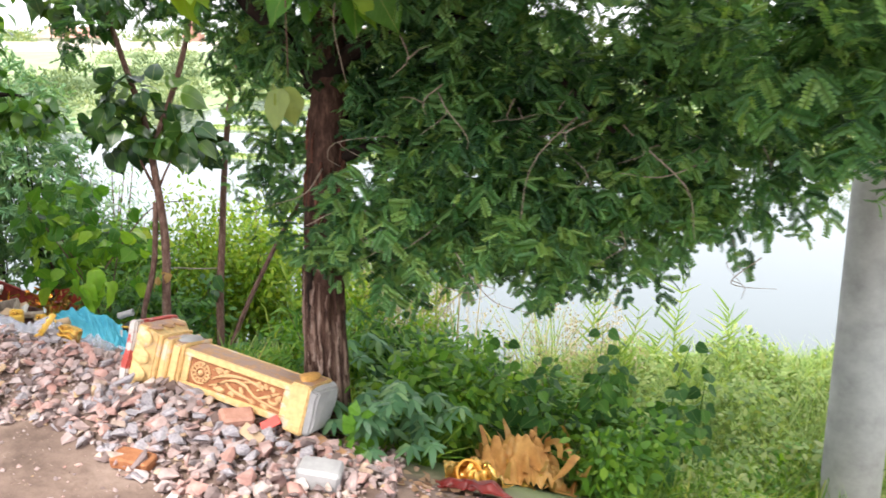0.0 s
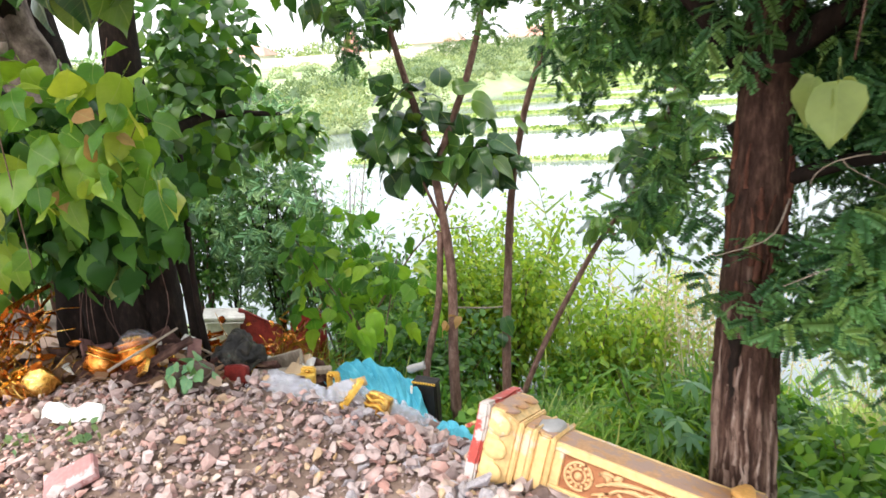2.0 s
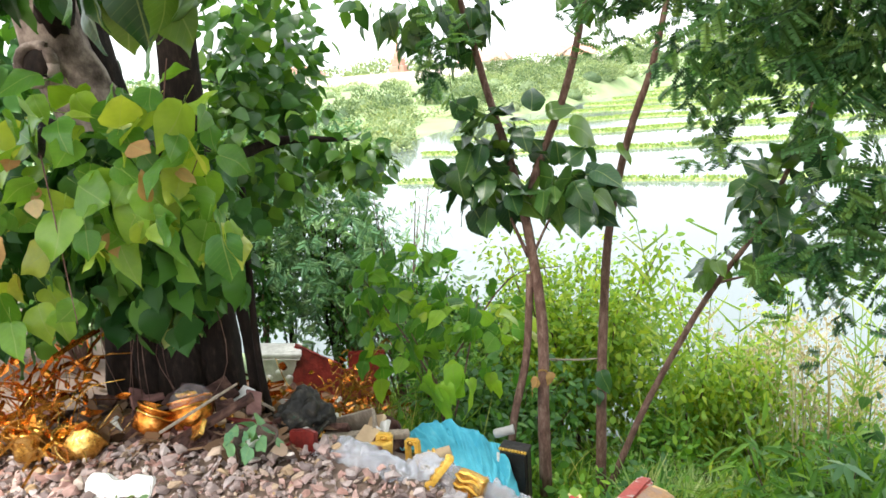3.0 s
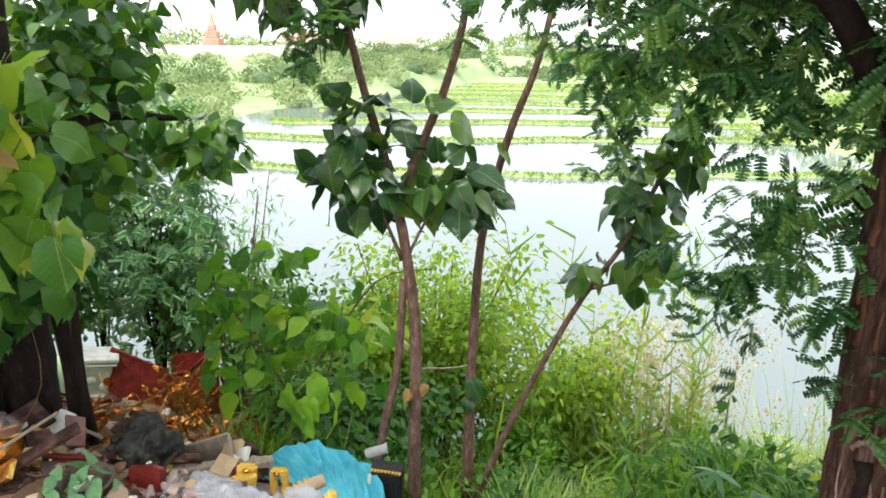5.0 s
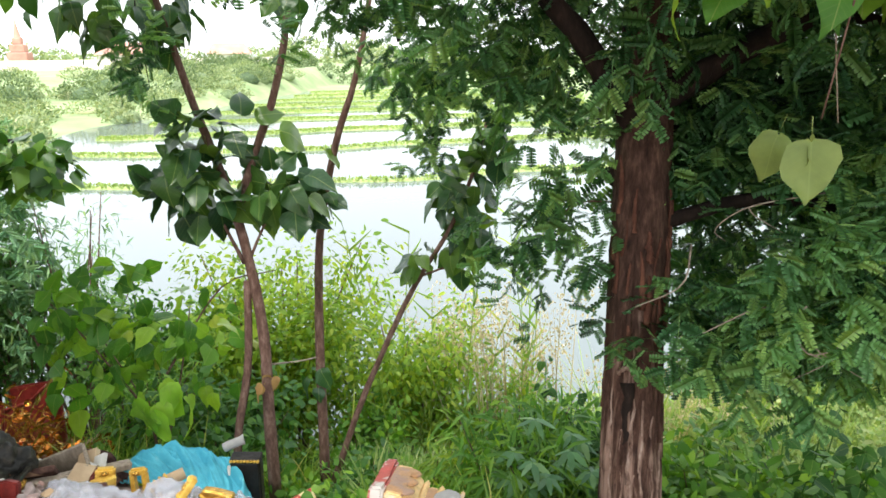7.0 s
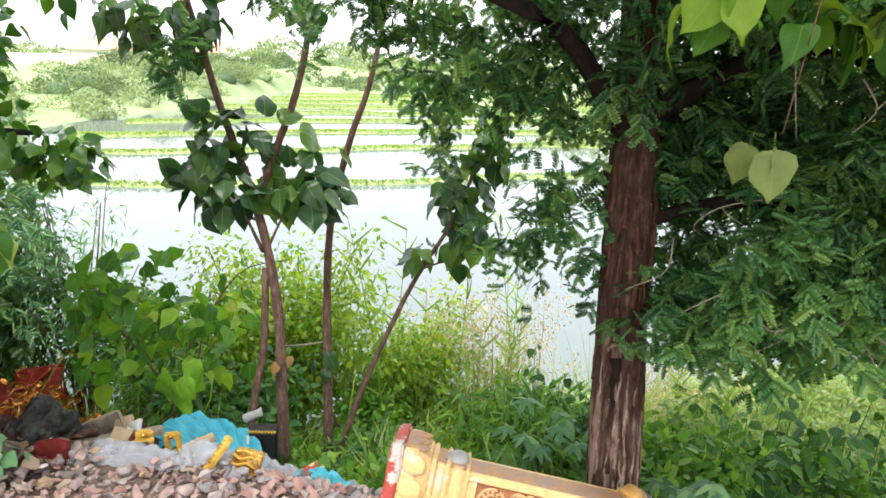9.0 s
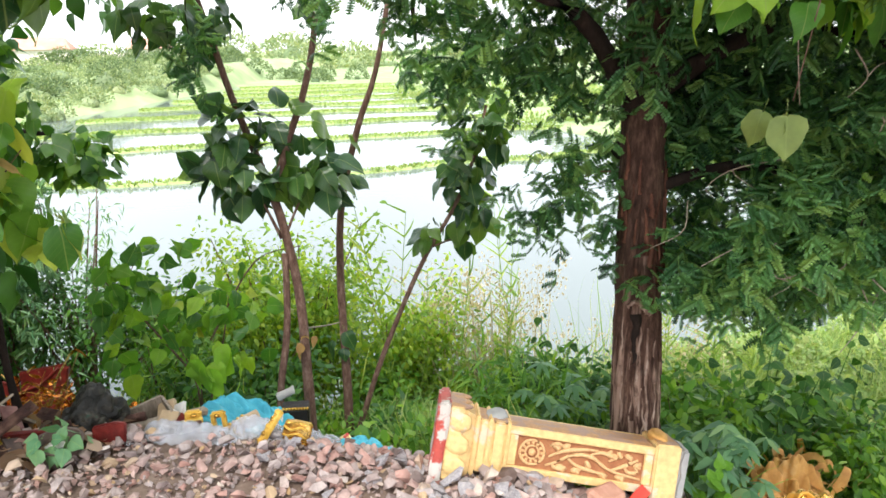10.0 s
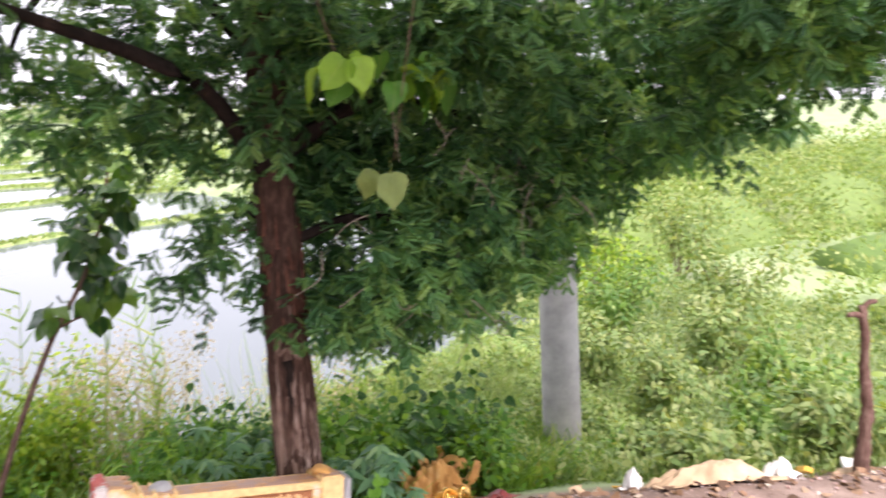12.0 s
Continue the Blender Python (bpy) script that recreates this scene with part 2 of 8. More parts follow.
def bark_material(name, stops, stretch=4.0, scale=10, bump=0.8, streak=None):
    """Bark with long upright furrows; streak adds pale worn strips."""
    m, n, l, b = mat_new(name)
    tc = n.new("ShaderNodeTexCoord")
    mp = n.new("ShaderNodeMapping")
    mp.inputs["Scale"].default_value = (stretch, stretch, 1)
    l.new(tc.outputs["Object"], mp.inputs["Vector"])
    no = n.new("ShaderNodeTexNoise")
    no.inputs["Scale"].default_value, no.inputs["Detail"].default_value, no.inputs["Roughness"].default_value = scale, 9, 0.7
    l.new(mp.outputs["Vector"], no.inputs["Vector"])
    r = ramp(n, stops)
    l.new(no.outputs["Fac"], r.inputs["Fac"])
    col = r.outputs["Color"]
    if streak:
        n2 = n.new("ShaderNodeTexNoise")
        n2.inputs["Scale"].default_value, n2.inputs["Detail"].default_value = 2.6, 6
        mp2 = n.new("ShaderNodeMapping")
        mp2.inputs["Scale"].default_value = (13, 13, 0.7)
        l.new(tc.outputs["Object"], mp2.inputs["Vector"])
        l.new(mp2.outputs["Vector"], n2.inputs["Vector"])
        r2 = ramp(n, [(0.56, (0, 0, 0)), (0.7, (1, 1, 1))])
        # the peeling is worst near the foot
        sz = n.new("ShaderNodeSeparateXYZ")
        l.new(tc.outputs["Object"], sz.inputs[0])
        hm = n.new("ShaderNodeMapRange")
        hm.inputs["From Min"].default_value, hm.inputs["From Max"].default_value = 0.7, 1.7
        hm.inputs["To Min"].default_value, hm.inputs["To Max"].default_value = 0.07, -0.2
        l.new(sz.outputs["Z"], hm.inputs["Value"])
        ad = n.new("ShaderNodeMath")
        ad.operation = "ADD"
        l.new(n2.outputs["Fac"], ad.inputs[0])
        l.new(hm.outputs["Result"], ad.inputs[1])
        l.new(ad.outputs[0], r2.inputs["Fac"])
        mx = n.new("ShaderNodeMix")
        mx.data_type = "RGBA"
        l.new(r2.outputs["Color"], mx.inputs["Factor"])
        l.new(col, mx.inputs["A"])
        mx.inputs["B"].default_value = (*streak, 1)
        col = mx.outputs["Result"]
    l.new(col, b.inputs["Base Color"])
    bu = n.new("ShaderNodeBump")
    bu.inputs["Strength"].default_value, bu.inputs["Distance"].default_value = bump, 0.012
    l.new(no.outputs["Fac"], bu.inputs["Height"])
    l.new(bu.outputs["Normal"], b.inputs["Normal"])
    b.inputs["Roughness"].default_value, b.inputs["Specular IOR Level"].default_value = 0.9, 0.2
    return m


def worn_paint(name, paint, under, amount=0.45, scale=9, rough=0.6):
    """Paint over plaster, rubbed through in patches."""
    m, n, l, b = mat_new(name)
    tc = n.new("ShaderNodeTexCoord")
    no = n.new("ShaderNodeTexNoise")
    no.inputs["Scale"].default_value, no.inputs["Detail"].default_value, no.inputs["Roughness"].default_value = scale, 8, 0.65
    l.new(tc.outputs["Object"], no.inputs["Vector"])
    fine = n.new("ShaderNodeTexNoise")
    fine.inputs["Scale"].default_value, fine.inputs["Detail"].default_value = scale * 6, 6
    l.new(tc.outputs["Object"], fine.inputs["Vector"])
    tone = ramp(n, [(0.3, tuple(c * 0.72 for c in paint)), (0.7, paint)])
    l.new(fine.outputs["Fac"], tone.inputs["Fac"])
    edge = ramp(n, [(1 - amount - 0.02, (0, 0, 0)), (1 - amount + 0.03, (1, 1, 1))])
    l.new(no.outputs["Fac"], edge.inputs["Fac"])
    mx = n.new("ShaderNodeMix")
    mx.data_type = "RGBA"
    l.new(edge.outputs["Color"], mx.inputs["Factor"])
    l.new(tone.outputs["Color"], mx.inputs["A"])
    mx.inputs["B"].default_value = (*under, 1)
    l.new(mx.outputs["Result"], b.inputs["Base Color"])
    bu = n.new("ShaderNodeBump")
    bu.inputs["Strength"].default_value, bu.inputs["Distance"].default_value = 0.4, 0.006
    l.new(fine.outputs["Fac"], bu.inputs["Height"])
    l.new(bu.outputs["Normal"], b.inputs["Normal"])
    b.inputs["Roughness"].default_value = rough
    return m


M_GROUND = ground_material()
M_BARK = bark_material("bark_brown", [(0.3, (0.014, 0.008, 0.006)), (0.48, (0.055, 0.028, 0.02)), (0.6, (0.1, 0.056, 0.04)), (0.74, (0.2, 0.115, 0.08))], bump=1.2, streak=(0.3, 0.2, 0.155))
# near-black bark: the shade under the crowns is put into its colour
M_BARK_SHADED = bark_material("bark_shaded", [(0.3, (0.007, 0.005, 0.004)), (0.55, (0.02, 0.013, 0.01)), (0.75, (0.055, 0.036, 0.027))], 3, 8)
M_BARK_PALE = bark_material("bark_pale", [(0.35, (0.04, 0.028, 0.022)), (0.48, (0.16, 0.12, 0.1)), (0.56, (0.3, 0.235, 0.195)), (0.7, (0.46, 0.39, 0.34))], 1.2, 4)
M_STEM = bark_material("stem_bark", [(0.3, (0.06, 0.03, 0.024)), (0.5, (0.15, 0.085, 0.066)), (0.7, (0.27, 0.18, 0.145))], 3, 14)
M_TWIG = bark_material("dry_twig", [(0.3, (0.2, 0.16, 0.125)), (0.7, (0.46, 0.38, 0.3))], 3, 20)
M_FIG = leafy("fig_leaf", [(0, (0.018, 0.06, 0.026)), (0.45, (0.036, 0.105, 0.032)), (0.75, (0.075, 0.17, 0.034)), (1, (0.14, 0.25, 0.04))], 0.3, 0.3, "object", 0.5)
# front light on the outer fig leaves is put into this brighter colour
M_FIG_LIT = leafy("fig_leaf_lit", [(0, (0.061, 0.191, 0.035)), (0.3, (0.121, 0.286, 0.040)), (0.55, (0.222, 0.403, 0.045)), (0.85, (0.374, 0.509, 0.070)), (0.97, (0.455, 0.498, 0.100)), (1, (0.425, 0.318, 0.120))], 0.32, 0.4, "object", 0.4)
# darker copy for leaves deep in the tree, their shade in the colour
M_FIG_BACK = leafy("fig_leaf_shaded", [(0, (0.019, 0.072, 0.019)), (0.6, (0.039, 0.130, 0.025)), (0.88, (0.076, 0.205, 0.032)), (1, (0.129, 0.276, 0.038))], 0.45, 0.32, "island", 0.28)
M_FIG_MID = leafy("fig_leaf_mid", [(0, (0.043, 0.143, 0.025)), (0.5, (0.095, 0.261, 0.034)), (0.8, (0.178, 0.369, 0.037)), (1, (0.295, 0.475, 0.045))], 0.45, 0.4, "object", 0.3)
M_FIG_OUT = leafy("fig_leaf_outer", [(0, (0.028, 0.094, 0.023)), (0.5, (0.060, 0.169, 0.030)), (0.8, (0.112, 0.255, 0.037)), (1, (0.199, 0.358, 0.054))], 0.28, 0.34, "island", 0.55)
# lime tone with sunlight and backlight put into the colour
M_BRIGHT = leafy("leaf_sunlit", [(0, (0.22, 0.46, 0.05)), (1, (0.38, 0.6, 0.08))], 0.4, 0.5, "object", 0.4)
M_PALE = leafy("leaf_pale", [(0, (0.200, 0.304, 0.081)), (1, (0.320, 0.384, 0.135))], 0.4, 0.45, "object", 0.4)
M_DRY = leafy("leaf_dry", [(0, (0.36, 0.2, 0.09)), (0.6, (0.5, 0.32, 0.15)), (1, (0.55, 0.42, 0.24))], 0.7, 0.25, "object", 0.2)
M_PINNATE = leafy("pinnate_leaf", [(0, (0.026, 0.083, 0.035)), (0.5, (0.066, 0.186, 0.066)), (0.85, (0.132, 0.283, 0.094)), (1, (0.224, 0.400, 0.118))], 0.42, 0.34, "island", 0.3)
# lit copy of the feathery leaf: highlights put into a lighter, bluer green
M_PINNATE_LIT = leafy("pinnate_leaf_lit", [(0, (0.085, 0.230, 0.099)), (0.5, (0.159, 0.361, 0.134)), (1, (0.318, 0.513, 0.168))], 0.4, 0.45, "island", 0.45)
M_SHRUB_DARK = leafy("shrub_dark", [(0, (0.031, 0.110, 0.023)), (0.6, (0.066, 0.188, 0.034)), (1, (0.132, 0.287, 0.044))], 0.45, 0.35)
M_SHRUB = leafy("shrub_mid", [(0, (0.063, 0.187, 0.025)), (0.6, (0.132, 0.303, 0.035)), (1, (0.254, 0.432, 0.048))], 0.45, 0.4)
M_BLUELEAF = leafy("shrub_bluish", [(0, (0.077, 0.193, 0.103)), (0.6, (0.167, 0.335, 0.179)), (1, (0.309, 0.476, 0.248))], 0.4, 0.42)
M_SHRUB_LIT = leafy("shrub_light", [(0, (0.115, 0.242, 0.023)), (0.5, (0.230, 0.399, 0.034)), (1, (0.414, 0.508, 0.054))], 0.45, 0.45)
M_GRASS = leafy("grass", [(0, (0.089, 0.199, 0.029)), (0.5, (0.172, 0.333, 0.045)), (0.85, (0.310, 0.455, 0.076)), (1, (0.508, 0.487, 0.139))], 0.5, 0.4)
M_WEED_GREEN = leafy("weed_green", [(0, (0.07, 0.165, 0.035)), (0.5, (0.14, 0.27, 0.06)), (1, (0.3, 0.4, 0.12))], 0.5, 0.4)
M_WEED = leafy("weed", [(0, (0.12, 0.21, 0.07)), (0.5, (0.225, 0.33, 0.115)), (1, (0.39, 0.44, 0.2))], 0.5, 0.4)
M_GRASS_PALE = leafy("grass_pale", [(0, (0.203, 0.339, 0.119)), (0.5, (0.345, 0.484, 0.182)), (1, (0.507, 0.577, 0.290))], 0.5, 0.45)
M_FAR = leafy("far_scrub", [(0, (0.15, 0.225, 0.12)), (0.6, (0.27, 0.35, 0.2)), (1, (0.42, 0.46, 0.28))], 0.7, 0.3)
M_BUND = leafy("bund_plants", [(0, (0.17, 0.28, 0.08)), (0.6, (0.28, 0.39, 0.13)), (1, (0.42, 0.47, 0.22))], 0.6, 0.35)
M_CONC = solid("concrete_pole", [(0.3, (0.29, 0.28, 0.275)), (0.5, (0.39, 0.38, 0.375)), (0.7, (0.48, 0.47, 0.46))], 5, 0.85, 0.35)
M_PLASTER = solid("broken_plaster", [(0.3, (0.5, 0.48, 0.45)), (0.7, (0.78, 0.76, 0.72))], 12, 0.9, 0.5)
M_YEL = worn_paint("yellow_paint", (0.86, 0.58, 0.25), (0.68, 0.54, 0.4), 0.4, 7)
M_YEL_TOP = worn_paint("yellow_weathered", (0.52, 0.28, 0.13), (0.36, 0.22, 0.16), 0.5, 13)
M_REDPANEL = solid("red_ochre_ground", [(0.3, (0.27, 0.1, 0.045)), (0.7, (0.46, 0.2, 0.09))], 20, 0.8, 0.4)
M_RELIEF = worn_paint("relief_paint", (0.78, 0.48, 0.23), (0.55, 0.3, 0.14), 0.4, 26)
M_REDWHITE = worn_paint("red_flaking", (0.52, 0.075, 0.055), (0.56, 0.51, 0.47), 0.5, 9)
M_GILT = solid("gilt", [(0.3, (0.22, 0.1, 0.025)), (0.5, (0.68, 0.38, 0.08)), (0.7, (0.92, 0.68, 0.27))], 18, 0.24, 0.5, 0.9)
M_GILT_RED = solid("copper_gilt", [(0.3, (0.26, 0.07, 0.015)), (0.52, (0.74, 0.25, 0.035)), (0.72, (0.95, 0.5, 0.15))], 14, 0.2, 0.4, 0.9)
M_REDLAC = solid("red_lacquer", [(0.3, (0.05, 0.008, 0.007)), (0.5, (0.15, 0.016, 0.013)), (0.65, (0.22, 0.03, 0.022)), (0.78, (0.3, 0.1, 0.07))], 11, 0.38, 0.5)
M_BROWN = solid("rotten_wood", [(0.3, (0.016, 0.008, 0.007)), (0.5, (0.055, 0.024, 0.019)), (0.7, (0.15, 0.08, 0.06))], 14, 0.85, 0.9)
M_BLUE = solid("blue_cloth", [(0.3, (0.06, 0.36, 0.5)), (0.6, (0.11, 0.52, 0.66)), (0.75, (0.25, 0.64, 0.74))], 9, 0.6, 0.4)
M_YPLASTIC = solid("yellow_plastic", [(0.3, (0.45, 0.24, 0.04)), (0.5, (0.68, 0.4, 0.06)), (0.7, (0.84, 0.58, 0.14))], 22, 0.4, 0.5)
M_FOAM = solid("white_foam", [(0.3, (0.68, 0.66, 0.63)), (0.7, (0.88, 0.87, 0.85))], 12, 0.8, 0.3)
M_DARKBAG = solid("dark_rag", [(0.3, (0.006, 0.006, 0.006)), (0.5, (0.017, 0.016, 0.014)), (0.6, (0.05, 0.042, 0.032)), (0.68, (0.015, 0.07, 0.045))], 13, 0.45, 1.0)
M_CARD = solid("cardboard", [(0.3, (0.4, 0.28, 0.17)), (0.7, (0.62, 0.46, 0.3))], 6, 0.85, 0.2)
M_POT = solid("blackened_pot", [(0.3, (0.05, 0.035, 0.03)), (0.7, (0.17, 0.11, 0.09))], 9, 0.6, 0.3)


def stone_material():
    m, n, l, b = mat_new("rubble_stone")
    oi, g = n.new("ShaderNodeObjectInfo"), n.new("ShaderNodeNewGeometry")
    add = n.new("ShaderNodeMath")
    add.operation = "ADD"
    l.new(oi.outputs["Random"], add.inputs[0])
    l.new(g.outputs["Random Per Island"], add.inputs[1])
    fr = n.new("ShaderNodeMath")
    fr.operation = "FRACT"
    l.new(add.outputs[0], fr.inputs[0])
    r = ramp(n, [(0, (0.15, 0.1, 0.085)), (0.1, (0.26, 0.2, 0.195)), (0.25, (0.42, 0.335, 0.32)), (0.42, (0.51, 0.36, 0.33)), (0.6, (0.47, 0.26, 0.22)), (0.72, (0.4, 0.34, 0.335)), (0.84, (0.53, 0.44, 0.43)), (0.93, (0.5, 0.33, 0.17)), (1, (0.64, 0.56, 0.54))])
    l.new(fr.outputs[0], r.inputs["Fac"])
    no = n.new("ShaderNodeTexNoise")
    no.inputs["Scale"].default_value, no.inputs["Detail"].default_value = 22, 8
    l.new(g.outputs["Position"], no.inputs["Vector"])
    r2 = ramp(n, [(0.3, (0.55, 0.52, 0.5)), (0.7, (1.2, 1.18, 1.15))])
    l.new(no.outputs["Fac"], r2.inputs["Fac"])
    mx = n.new("ShaderNodeMix")
    mx.data_type, mx.blend_type = "RGBA", "MULTIPLY"
    mx.inputs["Factor"].default_value = 0.8
    l.new(r.outputs["Color"], mx.inputs["A"])
    l.new(r2.outputs["Color"], mx.inputs["B"])
    l.new(mx.outputs["Result"], b.inputs["Base Color"])
    bu = n.new("ShaderNodeBump")
    bu.inputs["Strength"].default_value, bu.inputs["Distance"].default_value = 0.6, 0.006
    l.new(no.outputs["Fac"], bu.inputs["Height"])
    l.new(bu.outputs["Normal"], b.inputs["Normal"])
    b.inputs["Roughness"].default_value = 0.9
    return m


M_STONE = stone_material()


def water_material():
    m, n, l, b = mat_new("lake_water")
    b.inputs["Base Color"].default_value = (0.13, 0.155, 0.16, 1)
    b.inputs["Roughness"].default_value = 0.06
    b.inputs["IOR"].default_value = 1.33
    g = n.new("ShaderNodeNewGeometry")
    no = n.new("ShaderNodeTexNoise")
    no.inputs["Scale"].default_value, no.inputs["Detail"].default_value = 3.0, 3
    mp = n.new("ShaderNodeMapping")
    mp.inputs["Scale"].default_value = (0.5, 1.2, 1)
    l.new(g.outputs["Position"], mp.inputs["Vector"])
    l.new(mp.outputs["Vector"], no.inputs["Vector"])
    bu = n.new("ShaderNodeBump")
    bu.inputs["Strength"].default_value, bu.inputs["Distance"].default_value = 0.12, 0.02
    l.new(no.outputs["Fac"], bu.inputs["Height"])
    l.new(bu.outputs["Normal"], b.inputs["Normal"])
    return m


def plastic_film(clear=0.58):
    m, n, l, b = mat_new("clear_plastic_film")
    b.inputs["Base Color"].default_value = (0.66, 0.67, 0.74, 1)
    b.inputs["Roughness"].default_value = 0.18
    tr = n.new("ShaderNodeBsdfTransparent")
    ms = n.new("ShaderNodeMixShader")
    ms.inputs["Fac"].default_value = clear
    l.new(b.outputs["BSDF"], ms.inputs[1])
    l.new(tr.outputs["BSDF"], ms.inputs[2])
    l.new(ms.outputs["Shader"], n["Material Output"].inputs["Surface"])
    return m


M_FILM = plastic_film(0.7)

# ---------------------------------------------------------------- templates
HEART = [(0.0, 0.03), (0.02, 0.2), (0.1, 0.36), (0.24, 0.44), (0.4, 0.42), (0.55, 0.35), (0.68, 0.25), (0.79, 0.15), (0.89, 0.06), (0.98, 0.004)]
LANCE = [(0.0, 0.015), (0.4, 0.08), (1.0, 0.005)]


def with_stalk(t, length=0.4):
    v, f = t
    k = len(v)
    v = np.vstack([v, [(-0.01, -length, 0.06), (0.01, -length, 0.06)]])
    return v, np.vstack([f, [(k, k + 1, 1)]])


def heart(droop, fold, twist, seed, wide=1.0):
    """A heart-shaped leaf with a rolled edge, a wavy blade and a turned tip."""
    r = rng(seed)
    ph = r.uniform(0, 6.28, 4)
    V, F = [], []
    for y, w in HEART:
        for u in (-1, -0.55, 0, 0.55, 1):
            x = u * w * wide * (1 + 0.1 * math.sin(9 * y + ph[0] + u))
            z = -droop * y * y + fold * abs(x) - 0.5 * fold * x * x * 4 + 0.035 * math.sin(11 * y + ph[1] + 2 * u) * abs(u) + 0.03 * math.sin(5 * x + 7 * y + ph[2])
            V.append((x + twist * y * y * 0.25, y - 0.06 * abs(u) * (y < 0.12), z + twist * x * y))
    for k in range(len(HEART) - 1):
        for j in range(4):
            a, b = 5 * k + j, 5 * k + 5 + j
            F += [(a, a + 1, b + 1), (a, b + 1, b)]
    k = len(V)
    V += [(-0.01, -0.4, 0.06), (0.01, -0.4, 0.06)]
    F.append((k, k + 1, 2))
    return np.array(V, float), np.array(F, int)


HEARTS_FAR = [with_stalk(blade(HEART[::2] + HEART[-1:], d, fo)) for d, fo in ((0.1, 0.15), (0.25, -0.12), (0.3, 0.3), (0.05, -0.25), (0.45, 0.1))]
HEARTS = [heart(d, fo, tw, 20 + k, wd) for k, (d, fo, tw, wd) in enumerate(((0.1, 0.25, 0.2, 1.0), (0.35, -0.2, -0.4, 0.95), (0.4, 0.6, 0.3, 0.9), (0.1, -0.45, -0.2, 1.05), (0.6, 0.2, 0.6, 0.95), (0.25, 0.9, -0.5, 0.85), (0.8, -0.5, 0.1, 1.0)))]


def small_leaf(w, droop, bend):
    """A rounded small leaf of four triangles, one long."""
    V = [(0, 0, 0), (-w, 0.3, bend), (-0.8 * w, 0.68, bend - 0.5 * droop), (0, 1, -droop), (0.8 * w, 0.68, -bend - 0.5 * droop), (w, 0.3, -bend)]
    return np.array(V, float), np.array([(0, 5, 1), (1, 5, 4), (1, 4, 2), (2, 4, 3)])


OVALS = [small_leaf(w, d, q) for w, d, q in ((0.25, 0.1, 0.05), (0.21, 0.3, -0.06), (0.28, 0.2, 0.1), (0.17, 0.4, 0.03))]
SLIMS = [small_leaf(w, d, q) for w, d, q in ((0.2, 0.15, 0.04), (0.24, 0.35, -0.05), (0.17, 0.5, 0.03), (0.28, 0.2, 0.08))]
SPECKS = [(np.array([(0, 0, 0), (w, 0.5, 0.06), (0, 1, -0.1), (-w, 0.45, 0.06)], float), np.array([(0, 1, 2), (0, 2, 3)])) for w in (0.2, 0.28, 0.34)]
LANCES = [blade(LANCE, d, 0.3) for d in (0.1, 0.35, 0.6)]


def grass_blade(droop, w=0.02):
    V = [(-w, 0, 0), (w, 0, 0)]
    for y, k in ((0.42, 0.9), (0.8, 0.5)):
        V += [(-w * k, y, -droop * y * y), (w * k, y, -droop * y * y)]
    V.append((0, 1.0, -droop * 1.1))
    F = []
    for k in range(2):
        a = 2 * k
        F += [(a, a + 1, a + 3), (a, a + 3, a + 2)]
    F.append((4, 5, 6))
    return np.array(V, float), np.array(F, int)


BLADES = [grass_blade(d, w) for d, w in ((0.1, 0.013), (0.35, 0.016), (0.6, 0.012), (0.9, 0.02))]


def pinna(r, pairs):
    """A feather of close-set leaflets along y, one long, joined at the rib."""
    ys = np.linspace(0.04, 0.9, pairs + 1)
    bend, sag = r.normal(0, 0.07), r.uniform(0.05, 0.3)
    V = [(bend * y * y, y, -sag * y * y) for y in ys]
    F = []
    for k in range(pairs):
        x, y, z = V[k]
        for s in (-1, 1):
            ln = 0.21 * (1 - 1.1 * (y - 0.42) ** 2) * r.uniform(0.85, 1.1)
            up = r.normal(-0.15, 0.12)
            a = len(V)
            V += [(x + s * ln * 0.85, y + 0.015, z + ln * up), (x + s * ln, y + 0.1, z + ln * up)]
            F += [(k, a, a + 1), (k, a + 1, k + 1)]
    return np.array(V, float), np.array(F, int)


def frond(seed, n=4):
    """A leaf of several feathers on one stalk, about one long."""
    r = rng(seed)
    V, F = [np.array([(-0.008, -0.15, 0), (0.008, -0.15, 0), (0, 0.7, -0.1)])], [np.array([(0, 1, 2)])]
    off = 3
    for k in range(n):
        pv, pf = pinna(r, 7)
        y = 0.75 * (k // 2 + 0.4) / 2.6
        a = (-1 if k % 2 else 1) * radians(60 - 20 * (k // 2)) + r.normal(0, 0.2)
        m = np.array(Euler((r.normal(-0.25, 0.25), r.normal(0, 0.35), -a)).to_matrix())
        v = (pv * r.uniform(0.5, 0.68)) @ m.T + np.array([0, y, -0.1 * y])
        V.append(v), F.append(pf + off)
        off += len(pv)
    return np.vstack(V), np.vstack(F)


FRONDS = [frond(k) for k in range(8)]


